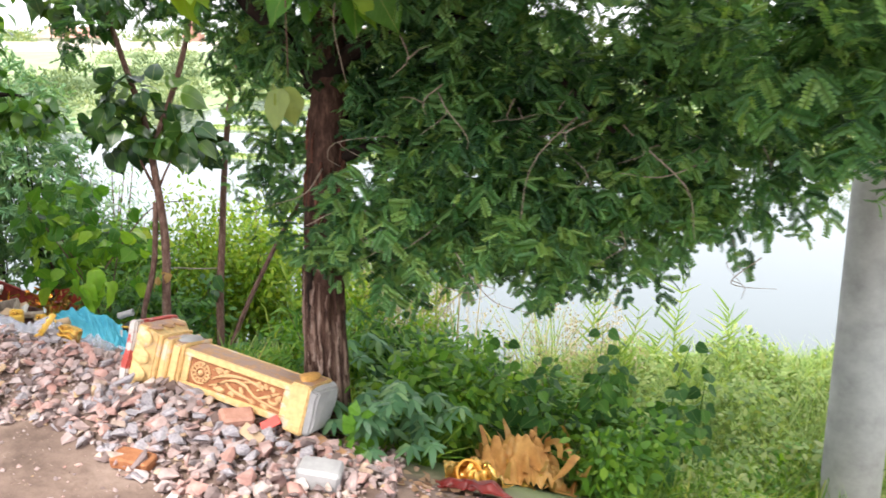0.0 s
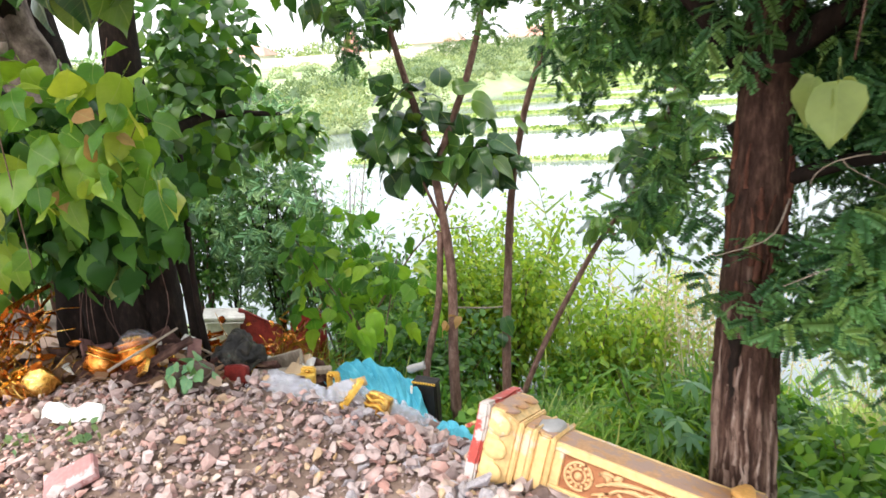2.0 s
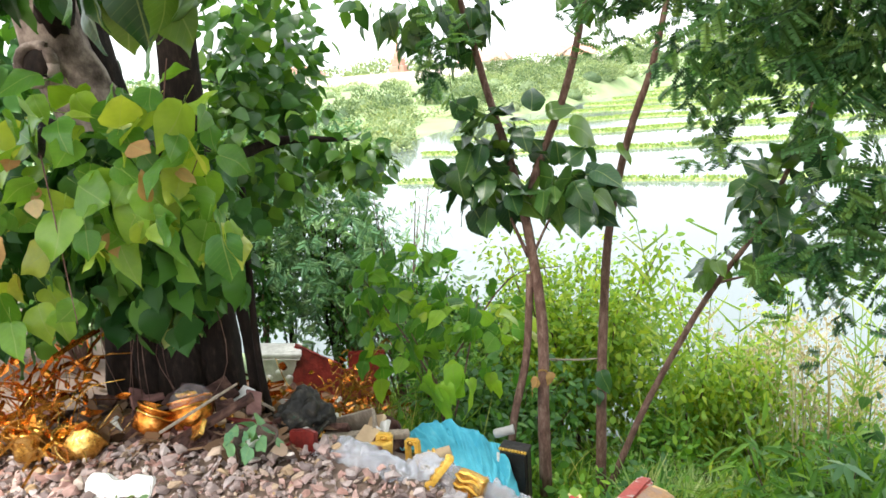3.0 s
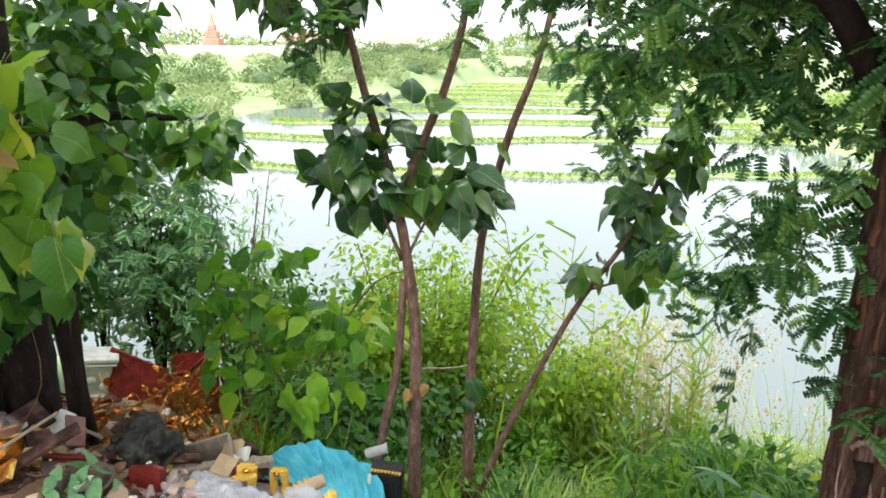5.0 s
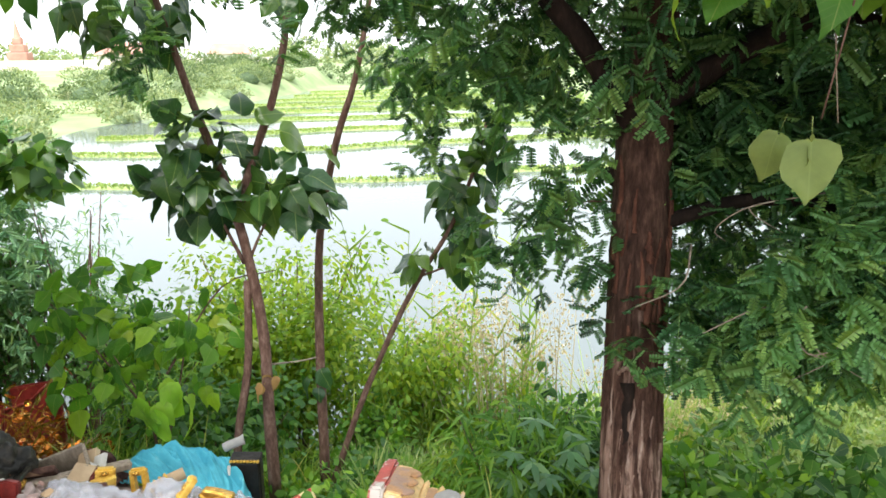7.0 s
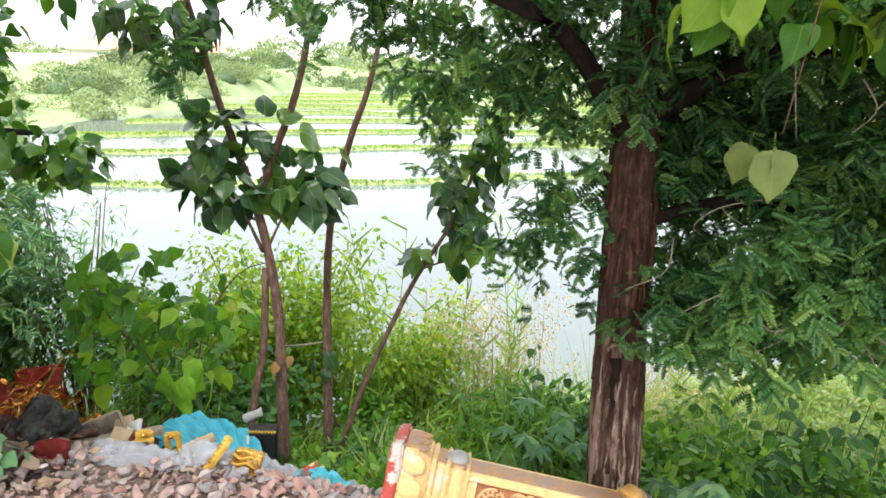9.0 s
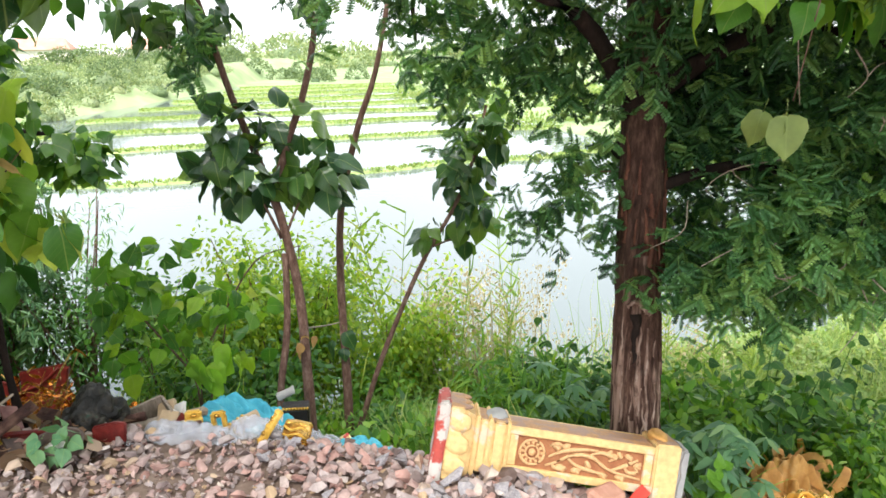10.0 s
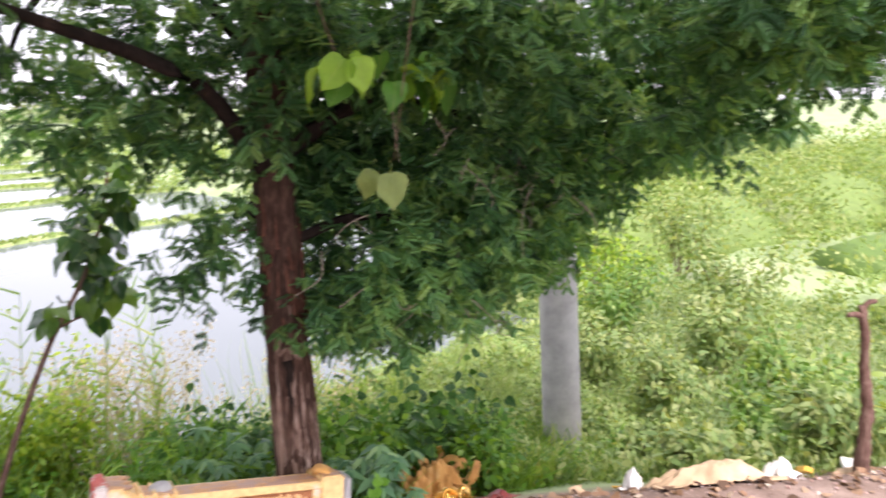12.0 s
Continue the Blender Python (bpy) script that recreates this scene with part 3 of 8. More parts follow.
def stone_shapes(count, seed):
    out = []
    r = rng(seed)
    for k in range(count):
        bm = bmesh.new()
        sq = np.array([1.0, r.uniform(0.55, 0.95), r.uniform(0.28, 0.6)])
        p = r.normal(size=(11, 3))
        p = p / np.linalg.norm(p, axis=1, keepdims=True) * r.uniform(0.7, 1.15, (11, 1)) * sq * 0.5
        p = np.clip(p, -0.42 * sq, 0.42 * sq)
        vs = [bm.verts.new(q) for q in p]
        h = bmesh.ops.convex_hull(bm, input=vs)
        bmesh.ops.delete(bm, geom=[v for v in bm.verts if not v.link_faces], context="VERTS")
        bmesh.ops.triangulate(bm, faces=bm.faces)
        bm.verts.index_update()
        out.append((np.array([v.co[:] for v in bm.verts]), np.array([[v.index for v in f.verts] for f in bm.faces])))
        bm.free()
    return out


STONES = stone_shapes(14, 5)


def turned(r, n, tilt=math.pi):
    """n random turns as matrices."""
    out = np.zeros((n, 3, 3))
    for k in range(n):
        out[k] = np.array(Euler((r.uniform(-tilt, tilt), r.uniform(-tilt, tilt), r.uniform(0, 6.283))).to_matrix())
    return out


def in_balls(r, balls, n):
    """n places spread over ellipsoids (x, y, z, rx, ry, rz, weight), denser outside."""
    w = np.array([b[6] for b in balls], float)
    k = r.choice(len(balls), n, p=w / w.sum())
    b = np.array(balls, float)[k]
    d = r.normal(size=(n, 3))
    d /= np.linalg.norm(d, axis=1, keepdims=True)
    rad = r.uniform(0.15, 1, (n, 1)) ** 0.5
    return b[:, :3] + d * rad * b[:, 3:6], d


def hang_poses(r, balls, n, size, down=0.9, out=0.5, jitter=0.35, spread=0.25):
    """Poses of leaves that hang in clouds, blades facing outwards."""
    P, d = in_balls(r, balls, n)
    D = d * out + np.array([0, 0, -down]) + r.normal(0, jitter, (n, 3))
    U = d * np.array([1, 1, 0.3]) + np.array([0, -0.25, 0.45]) + r.normal(0, jitter, (n, 3))
    return frames_from(P, D, U, size * r.uniform(1 - spread, 1 + spread, n))


def clump_poses(r, balls, clumps, per, size, spread=0.07):
    """Poses of fronds in tufts that droop from twig ends."""
    C, d = in_balls(r, balls, clumps)
    P = np.repeat(C, per, 0) + r.normal(0, spread, (clumps * per, 3))
    base = np.repeat(d * 0.7 + np.array([0, 0, -0.35]) + r.normal(0, 0.3, (clumps, 3)), per, 0)
    D = base + r.normal(0, 0.55, (clumps * per, 3)) * np.array([1, 1, 0.6])
    U = np.array([0, -0.15, 1.0]) + r.normal(0, 0.35, (clumps * per, 3))
    return frames_from(P, D, U, size * r.uniform(0.65, 1.25, clumps * per))


def leaf_parts(name, templates, M, mat, parent, label=""):
    """Single leaves as parts, sharing one mesh for each shape."""
    meshes = [mesh_from(name, v, f, mat, True) for v, f in templates]
    inv = np.array(parent.matrix_basis.inverted())
    for k, m in enumerate(M):
        ob = part(name, meshes[k % len(meshes)], None, parent, label)
        ob.matrix_basis = Matrix((inv @ m).tolist())


def leaf_mass(name, templates, M, mat, parent, label="", seed=0, smooth=True):
    pick = rng(seed).integers(0, len(templates), len(M))
    V, F = scatter(templates, M, pick)
    if parent is not None:
        inv = np.array(parent.matrix_basis.inverted())
        V = V @ inv[:3, :3].T + inv[:3, 3]
    return tagged(part(name, mesh_from(name, V, F, mat, smooth), None, parent, label), kind="stuff")


def limb(name, ctrl, r0, r1, mat, parent, sides=9, n=14, knob=0.15, seed=0, label="", power=1.0):
    bm = bmesh.new()
    pts = curve_pts(ctrl, n)
    o = parent.matrix_basis.translation if parent is not None else Vector()
    tube(bm, [p - o for p in pts], [r0 + (r1 - r0) * (k / (n - 1)) ** power for k in range(n)], sides, knob, seed)
    return part(name, bm, mat, parent, label, True)


# ---------------------------------------------------------------- setting
def sheet():
    a = np.concatenate([-np.geomspace(3000, 12, 26), np.linspace(-11, 9, 201), np.geomspace(9.5, 3000, 34)])
    b = np.concatenate([-np.geomspace(3000, 4, 20), np.linspace(-3, 12, 151), np.linspace(12.5, 100, 120), np.geomspace(104, 3000, 24)])
    X, Y = np.meshgrid(a, b)
    V = np.stack([X, Y, ground_z(X, Y)], -1).reshape(-1, 3)
    n, k = len(a), len(b)
    i = (np.arange(k - 1)[:, None] * n + np.arange(n - 1)[None]).ravel()
    return mesh_from("ground", V, np.stack([i, i + 1, i + n + 1, i + n], 1), M_GROUND, True)


tagged(new("ground", sheet()), "bare brown earth verge falling away as a bank to a lake", "ground", kind="structure")
wx, wy = np.meshgrid([-400.0, -20, 20, 400], [5.0, 30, 80, 300])
WV = np.stack([wx, wy, np.full_like(wx, WATER)], -1).reshape(-1, 3)
WF = np.array([(k * 4 + j, k * 4 + j + 1, k * 4 + j + 5, k * 4 + j + 4) for k in range(3) for j in range(3)])
tagged(new("water", mesh_from("water", WV, WF, water_material())), "still pale lake water mirroring a white sky", "water", kind="structure")


# planted bunds in the lake, wider and closer together towards the far fields
def bund(y0, x0, x1, width, seed):
    r = rng(seed)
    t = thing("field_bund", "low bund of bright green plants standing in shallow water", "field bund", "bunds in the lake", Matrix.Translation((0, y0, WATER)))
    xs = np.arange(x0, x1, 0.5)
    us = np.linspace(-1, 1, 7)
    X, U = np.meshgrid(xs, us, indexing="ij")
    side = 0.6 * np.sin(X * 0.23 + seed) + 0.25 * np.sin(X * 0.9 + 2 * seed)
    Y = U * width * 0.5 * (1 + 0.25 * np.sin(X * 0.6 + seed)) + side + 0.04 * (X - x0) * -0.6
    Z = (1 - U ** 2) * 0.1 + 0.03 * wob(X, Y, 3, seed) - 0.02
    n = len(us)
    i = (np.arange(len(xs) - 1)[:, None] * n + np.arange(n - 1)[None]).ravel()
    part("ridge", mesh_from("ridge", np.stack([X, Y, Z], -1).reshape(-1, 3), np.stack([i, i + n, i + n + 1, i + 1], 1), M_RIDGE, True), None, t)
    m = int(min(5200, (x1 - x0) * 150 * width ** 0.6))
    k = r.integers(0, len(xs), m)
    u = r.uniform(-1, 1, m)
    x = xs[k] + r.uniform(0, 0.5, m)
    y = u * width * 0.5 + 0.6 * np.sin(x * 0.23 + seed) + 0.25 * np.sin(x * 0.9 + 2 * seed) - 0.024 * (x - x0)
    P = np.stack([x, y, (1 - u ** 2) * 0.08], 1)
    D = np.stack([r.normal(0, 0.5, m), r.normal(0, 0.5, m), np.full(m, 0.8)], 1)
    M = frames_from(P, D, r.normal(size=(m, 3)), r.uniform(0.08, 0.17, m))
    V, F = scatter(SPECKS, M, r.integers(0, 3, m))
    tagged(part("planting", mesh_from("planting", V, F, M_BUND, True), None, t), kind="stuff")


M_RIDGE = solid("bund_ridge", [(0.3, (0.18, 0.26, 0.09)), (0.55, (0.29, 0.36, 0.14)), (0.75, (0.4, 0.42, 0.22))], 2, 0.9, 0.6)
for k, (by, bx0, bx1, bw) in enumerate(((23.9, -9.5, 13, 0.3), (32.3, -11, 14, 0.6), (39.4, -11.2, 14, 1.1), (46.6, -10.0, 16, 1.4), (53.6, -7.4, 18, 1.9), (60.6, -5.6, 20, 2.5), (67.6, -3.6, 24, 3.0), (74.6, -1.6, 28, 3.6), (80.8, 0.2, 32, 4.0))):
    bund(by, bx0, bx1, bw * 1.25, 11 + k)


# ---------------------------------------------------------------- shrubs
def shrub(name, x, y, height, radius, count, templates, size, mat, label, seed, group="", stems=7, top=None, upright=False):
    z = float(ground_z(x, y))
    t = thing(name, label, "shrub", group, Matrix.Translation((x, y, z)))
    r = rng(seed)
    tips = []
    for k in range(stems):
        a = r.uniform(0, 6.283)
        q = r.uniform(0.2, 0.9) * radius
        h = height * r.uniform(0.6, 1.0)
        tip = (math.cos(a) * q, math.sin(a) * q, h)
        pts = curve_pts([(0.1 * tip[0], 0.1 * tip[1], -0.05), (0.4 * tip[0] + r.normal(0, 0.04), 0.4 * tip[1], 0.5 * h), tip], 6)
        bm = bmesh.new()
        tube(bm, pts, [0.006 * (1 - 0.8 * s / 5) * (0.7 + height) for s in range(6)], 4)
        part("stem", bm, M_STEM, t)
        tips.append((tip, pts))
    P = np.zeros((count, 3))
    out = np.zeros((count, 3))
    for k in range(count):
        tip, pts = tips[k % stems]
        s = r.uniform(0.25, 1.0) ** 0.7 * 4.999
        p = np.array(pts[int(s)]) * (1 - s % 1) + np.array(pts[int(s) + 1]) * (s % 1)
        o = r.normal(size=3)
        o /= np.linalg.norm(o)
        P[k] = p + o * radius * 0.42 * r.uniform(0.1, 1) * np.array([1, 1, 0.7])
        out[k] = o
    P[:, 2] = np.maximum(P[:, 2], 0.02)
    D = out * 0.7 + np.array([0, 0, 0.6 if upright else -0.25]) + r.normal(0, 0.3, (count, 3))
    U = out * 0.4 + np.array([0, -0.2, 0.8]) + r.normal(0, 0.35, (count, 3))
    M = frames_from(P, D, U, size * r.uniform(0.6, 1.3, count))
    V, F = scatter(templates, M, r.integers(0, len(templates), count))
    tagged(part("foliage", mesh_from("foliage", V, F, mat, True), None, t), kind="stuff")
    return t


G = "shrubs on the bank"
shrub("shrub", -0.02, 3.85, 0.75, 0.48, 3400, OVALS, 0.07, M_SHRUB, "dense green bush beside the lying pillar", 1, G, 12)
shrub("shrub", 0.75, 3.95, 0.7, 0.45, 1100, OVALS, 0.07, M_SHRUB, "green weed bush with oval leaves", 3, G, 10)
shrub("shrub", 0.45, 4.7, 0.6, 0.5, 500, OVALS, 0.08, M_SHRUB_LIT, "light green herb bush on the grassy bank", 5, G, 10)
shrub("shrub", 1.05, 3.6, 0.6, 0.4, 1300, OVALS, 0.065, M_SHRUB, "green round-leaved weeds by the paper heap", 23, G, 10)
shrub("shrub", -0.75, 4.35, 0.8, 0.5, 2000, LANCES, 0.12, M_SHRUB, "slender-leaved green shrub behind the tree trunk", 6, G, 12)
shrub("shrub", -0.35, 4.7, 0.9, 0.5, 1900, OVALS, 0.07, M_SHRUB_DARK, "dark small-leaved shrub on the bank", 7, G, 12)
shrub("shrub", -1.9, 6.4, 2.0, 0.85, 9500, SLIMS, 0.056, M_SHRUB_LIT, "yellow-green bush behind the thin saplings", 8, G, 14)
shrub("shrub", -1.1, 6.5, 1.7, 0.8, 8800, SLIMS, 0.054, M_SHRUB_LIT, "light green willowy bush by the water", 9, G, 14)
shrub("shrub", -2.7, 6.5, 1.5, 0.7, 4200, OVALS, 0.06, M_SHRUB, "green leafy bush on the bank", 10, G, 12)
shrub("shrub", -2.85, 5.75, 0.95, 0.5, 1200, LANCES, 0.1, M_SHRUB, "green undergrowth behind the dumped rubbish", 11, G, 12)
shrub("shrub", -3.08, 6.6, 1.5, 0.5, 2600, OVALS, 0.055, M_SHRUB_DARK, "dense dark bush behind the young fig", 24, G, 12)
shrub("shrub", -2.82, 6.05, 0.9, 0.3, 1200, OVALS, 0.06, M_SHRUB_DARK, "dark green undergrowth beside the red panels", 25, G, 10)
shrub("shrub", -3.65, 7.5, 1.7, 0.6, 1500, OVALS, 0.06, M_SHRUB_DARK, "dark small-leaved bush above the red panels", 26, G, 12)
shrub("shrub", -2.35, 5.4, 0.8, 0.55, 2000, OVALS, 0.065, M_SHRUB_DARK, "dark green undergrowth round the sapling's foot", 12, G, 10)
shrub("shrub", -0.1, 5.9, 0.95, 0.65, 2400, LANCES, 0.12, M_SHRUB, "slender-leaved shrub near the water's edge", 14, G, 12)
shrub("shrub", -3.75, 7.55, 2.3, 0.75, 1300, LANCES, 0.1, M_BLUELEAF, "green bush between fig tree and water", 16, G, 12)
shrub("shrub", -2.3, 7.0, 1.75, 0.8, 5000, SLIMS, 0.055, M_SHRUB, "green bush at the water's edge", 17, G, 12)
shrub("shrub", -0.55, 6.4, 1.25, 0.6, 4600, SLIMS, 0.05, M_SHRUB_LIT, "light green bush among reeds", 18, G, 12)
shrub("shrub", -0.15, 5.25, 0.85, 0.5, 1800, OVALS, 0.065, M_SHRUB, "small-leaved green bush on the bank", 19, G, 12)
shrub("shrub", 0.5, 6.2, 1.0, 0.6, 1500, LANCES, 0.12, M_SHRUB_LIT, "pale willowy bush at the water's edge", 20, G, 12)
shrub("shrub", -1.35, 5.7, 0.75, 0.5, 1600, OVALS, 0.06, M_SHRUB, "low green bush behind the saplings", 21, G, 10)
shrub("shrub", -1.5, 4.75, 0.45, 0.34, 600, OVALS, 0.06, M_SHRUB_DARK, "low dark green weeds between the saplings", 27, G, 10)
shrub("shrub", -1.15, 4.55, 0.5, 0.32, 700, LANCES, 0.1, M_SHRUB_LIT, "light green weeds in the grass near the trunk", 28, G, 10)
shrub("shrub", -5.8, 6.7, 2.2, 0.8, 2000, OVALS, 0.085, M_SHRUB_DARK, "big dark bush beyond the fig tree", 15, G, 14)
for k, (x, y, h) in enumerate(((-5.2, 5.1, 1.1), (-5.9, 4.7, 1.5), (-6.4, 5.6, 2.0), (-5.6, 5.8, 1.8))):
    shrub("shrub", x, y, h, 0.6, 1500, OVALS, 0.085, M_SHRUB_DARK, "dark green bush close behind the fig tree", 122 + k, G, 12)
for k, (x, y, h, q, m_) in enumerate(((1.75, 2.35, 0.3, 0.35, M_WEED), (2.9, 3.2, 0.45, 0.5, M_WEED), (3.1, 2.4, 0.7, 0.5, M_WEED_GREEN), (2.3, 1.7, 0.55, 0.45, M_WEED), (3.0, 1.3, 0.6, 0.5, M_WEED_GREEN), (3.6, 3.4, 0.9, 0.6, M_WEED),
                                      (4.4, 2.6, 0.9, 0.7, M_WEED_GREEN), (4.2, 4.6, 0.8, 0.6, M_WEED), (5.4, 3.6, 1.0, 0.8, M_WEED), (5.6, 5.2, 1.1, 0.8, M_WEED_GREEN), (7.0, 4.2, 1.4, 1.0, M_WEED), (7.2, 6.4, 1.3, 1.0, M_SHRUB_LIT), (9.4, 6.0, 1.6, 1.3, M_WEED))):
    shrub("weed_bush", x, y, h, q, int(1200 + 500 * q), OVALS, 0.066 + 0.02 * q, m_, "sprawling light green weeds on the bank", 30 + k, "weeds on the bank", 10)


def nettle(x, y, h, seed, broad=1.0):
    """An upright weed with pairs of heart-shaped leaves, smaller towards the top."""
    r = rng(seed)
    z = float(ground_z(x, y))
    t = thing("tall_weed", "upright dark green weed with paired heart-shaped leaves", "weed", "tall weeds on the bank", Matrix.Translation((x, y, z)))
    lean = r.normal(0, 0.12, 2) * h
    pts = curve_pts([(0, 0, -0.05), (0.4 * lean[0], 0.4 * lean[1], 0.5 * h), (lean[0], lean[1], h)], 8)
    bm = bmesh.new()
    tube(bm, pts, [0.006 - 0.0005 * k for k in range(8)], 5)
    part("stem", bm, M_SHRUB_DARK, t)
    P, D, S = [], [], []
    turn = r.uniform(0, 3)
    whorls = 5 + int(6 * h / broad ** 2)
    for k in range(whorls):
        u = 0.25 + 0.75 * k / (whorls - 1)
        p = np.array(pts[min(7, int(u * 7))])
        turn += 1.57
        for side in (0, math.pi):
            a = turn + side + r.normal(0, 0.25)
            P.append(np.array((x, y, z)) + p + np.array((math.cos(a), math.sin(a), 0)) * 0.03)
            D.append((math.cos(a), math.sin(a) - 0.25, r.uniform(-0.75, -0.1)))
            S.append((0.17 - 0.08 * u) * broad * r.uniform(0.8, 1.2))
    M = frames_from(np.array(P), np.array(D), np.array([(0, -0.45, 0.9)] * len(P)) + r.normal(0, 0.25, (len(P), 3)), S)
    leaf_parts("leaf", HEARTS_FAR, M, M_WEED_DARK, t)


M_WEED_DARK = leafy("weed_dark", [(0, (0.022, 0.08, 0.018)), (0.6, (0.045, 0.14, 0.024)), (1, (0.1, 0.23, 0.035))], 0.5, 0.22, "object", 0.2)
for k, (x, y, h) in enumerate(((0.3, 4.3, 0.75), (0.55, 4.1, 0.65), (0.75, 4.25, 0.95), (1.0, 4.35, 1.15), (1.2, 4.5, 1.05), (1.45, 4.3, 1.15), (1.7, 4.25, 0.95), (1.32, 4.0, 0.85), (1.0, 3.95, 0.75), (0.85, 4.6, 0.95), (0.15, 4.0, 0.5), (1.15, 4.15, 0.8), (1.55, 4.05, 0.75), (-0.62, 4.55, 0.95), (-0.5, 4.62, 1.1), (-0.38, 4.5, 0.98), (-0.27, 4.55, 0.9), (-0.14, 4.48, 0.85), (-0.05, 4.42, 0.75), (-0.74, 4.6, 0.75), (-0.56, 4.5, 0.8), (-0.44, 4.56, 0.9), (-0.32, 4.46, 0.75), (-0.2, 4.6, 0.8),
                               (0.3, 3.85, 0.75), (0.5, 3.9, 0.9), (0.65, 3.8, 0.7), (0.8, 3.95, 0.9), (0.95, 3.8, 0.75), (1.1, 3.9, 0.85), (1.25, 3.8, 0.7), (0.4, 4.05, 0.85), (0.7, 4.1, 0.9))):
    nettle(x, y, h, 700 + k, 1.0 if x > 0.1 else 0.65)


def palmate(x, y, high, count, seed, label):
    """A weed whose stems end in whorls of slim leaflets."""
    r = rng(seed)
    z = float(ground_z(x, y))
    t = thing("whorled_weed", label, "weed", G, Matrix.Translation((x, y, z)))
    M = []
    for k in range(count):
        a, q = r.uniform(0, 6.283), r.uniform(0.05, 0.26)
        tip = np.array((q * math.cos(a), q * math.sin(a), high * r.uniform(0.45, 1.0)))
        bm = bmesh.new()
        tube(bm, curve_pts([(0.02 * math.cos(a), 0.02 * math.sin(a), -0.04), tuple(tip * np.array((0.4, 0.4, 0.6))), tuple(tip)], 6), [0.004] * 6, 4)
        part("stem", bm, M_SHRUB, t)
        for j in range(7):
            b = 2 * math.pi * j / 7 + k
            M.append(frames_from(np.array([tip + np.array((x, y, z))]), np.array([(math.cos(b), math.sin(b), -0.25 + r.normal(0, 0.15))]), np.array([(0.05, -0.3, 1.0)]), [r.uniform(0.075, 0.12)])[0])
    leaf_mass("foliage", [small_leaf(0.15, 0.25, 0.04), small_leaf(0.18, 0.4, -0.03)], np.array(M), M_BLUELEAF, t, "", seed)


palmate(-0.36, 3.2, 0.42, 26, 720, "dusty blue-green weed with whorled leaves at the pillar's end")
palmate(-0.1, 3.35, 0.4, 22, 721, "dusty green weed with whorled leaves by the pillar")
palmate(-0.62, 4.15, 0.75, 22, 722, "dusty green whorled weed behind the tree trunk")
palmate(-0.28, 4.3, 0.7, 24, 723, "dark dusty whorled weed on the bank")


def cane(x, y, top, seed):
    """A thin reed with narrow alternate blades along its upper part."""
    r = rng(seed)
    z = float(ground_z(x, y))
    h = top - z
    t = thing("reed", "tall thin pale green reed standing before the water", "reed", "reeds on the bank", Matrix.Translation((x, y, z)))
    dx, dy = r.normal(0, 0.07, 2) * h
    pts = curve_pts([(0, 0, -0.05), (0.3 * dx, 0.3 * dy, 0.5 * h), (dx, dy, h)], 12)
    bm = bmesh.new()
    tube(bm, pts, [0.0065 - 0.0004 * k for k in range(12)], 5)
    part("stem", bm, M_CANE, t)
    M = []
    for k in range(16):
        u = 0.35 + 0.65 * k / 15
        p = np.array(pts[min(11, int(u * 11))]) + np.array((x, y, z))
        a = (k % 2) * math.pi + r.normal(0, 0.7)
        M.append(frames_from(np.array([p]), np.array([(math.cos(a), 0.6 * math.sin(a), r.uniform(0.5, 1.3))]), np.array([(0.1, -1.0, 0.2)]), [r.uniform(0.12, 0.26)])[0])
    leaf_mass("blade", [grass_blade(0.5, 0.035), grass_blade(0.9, 0.03), grass_blade(0.2, 0.04)], np.array(M), M_CANE, t, "", seed)


M_CANE = leafy("reed_blade", [(0, (0.162, 0.295, 0.051)), (0.6, (0.304, 0.454, 0.095)), (1, (0.486, 0.544, 0.160))], 0.5, 0.45)
r_ = rng(730)
for k in range(15):
    x = r_.uniform(-1.5, 0.35)
    cane(x, r_.uniform(5.6, 6.7), r_.uniform(-0.35, 0.45) if k % 5 else r_.uniform(0.5, 0.85), 740 + k)


for k in range(12):
    cane(r_.uniform(1.2, 2.6), r_.uniform(5.4, 6.2), r_.uniform(-1.0, -0.35), 775 + k)


def dry_plumes(n, xr, yr, lo, hi, seed):
    """Withered reed stalks that end in loose pale plumes."""
    r = rng(seed)
    M, N = [], []
    for k in range(n):
        x, y = r.uniform(*xr), r.uniform(*yr)
        z = float(ground_z(x, y))
        top = r.uniform(lo, hi)
        d = np.array((r.normal(0, 0.12), r.normal(0, 0.1), 1.0))
        M.append(frames_from(np.array([(x, y, z)]), d[None], np.array([(0.2, -1, 0)]), [top - z])[0])
        tip = np.array((x, y, z)) + d * (top - z) * 0.97
        m = 52
        P = tip + d * r.uniform(-0.34, 0.06, (m, 1)) + r.normal(0, 0.036, (m, 3))
        N.append(frames_from(P, d + r.normal(0, 0.5, (m, 3)), r.normal(size=(m, 3)), r.uniform(0.015, 0.04, m)))
    V, F = scatter([grass_blade(0.08, 0.004)], np.array(M), np.zeros(n, int))
    N = np.concatenate(N)
    V2, F2 = scatter(SPECKS, N * 1.0, r.integers(0, 3, len(N)))
    tagged(new("dry_reeds", mesh_from("dry_reeds", np.vstack([V, V2]), np.vstack([F, F2 + len(V)]), M_PLUME, True)), "withered pinkish-beige reed plumes before the water", "reeds", kind="stuff")


M_PLUME = leafy("reed_plume", [(0, (0.396, 0.325, 0.260)), (0.5, (0.616, 0.526, 0.468)), (1, (0.748, 0.650, 0.624))], 0.8, 0.4)
dry_plumes(52, (-0.7, 0.3), (5.9, 6.5), -0.75, 0.05, 790)
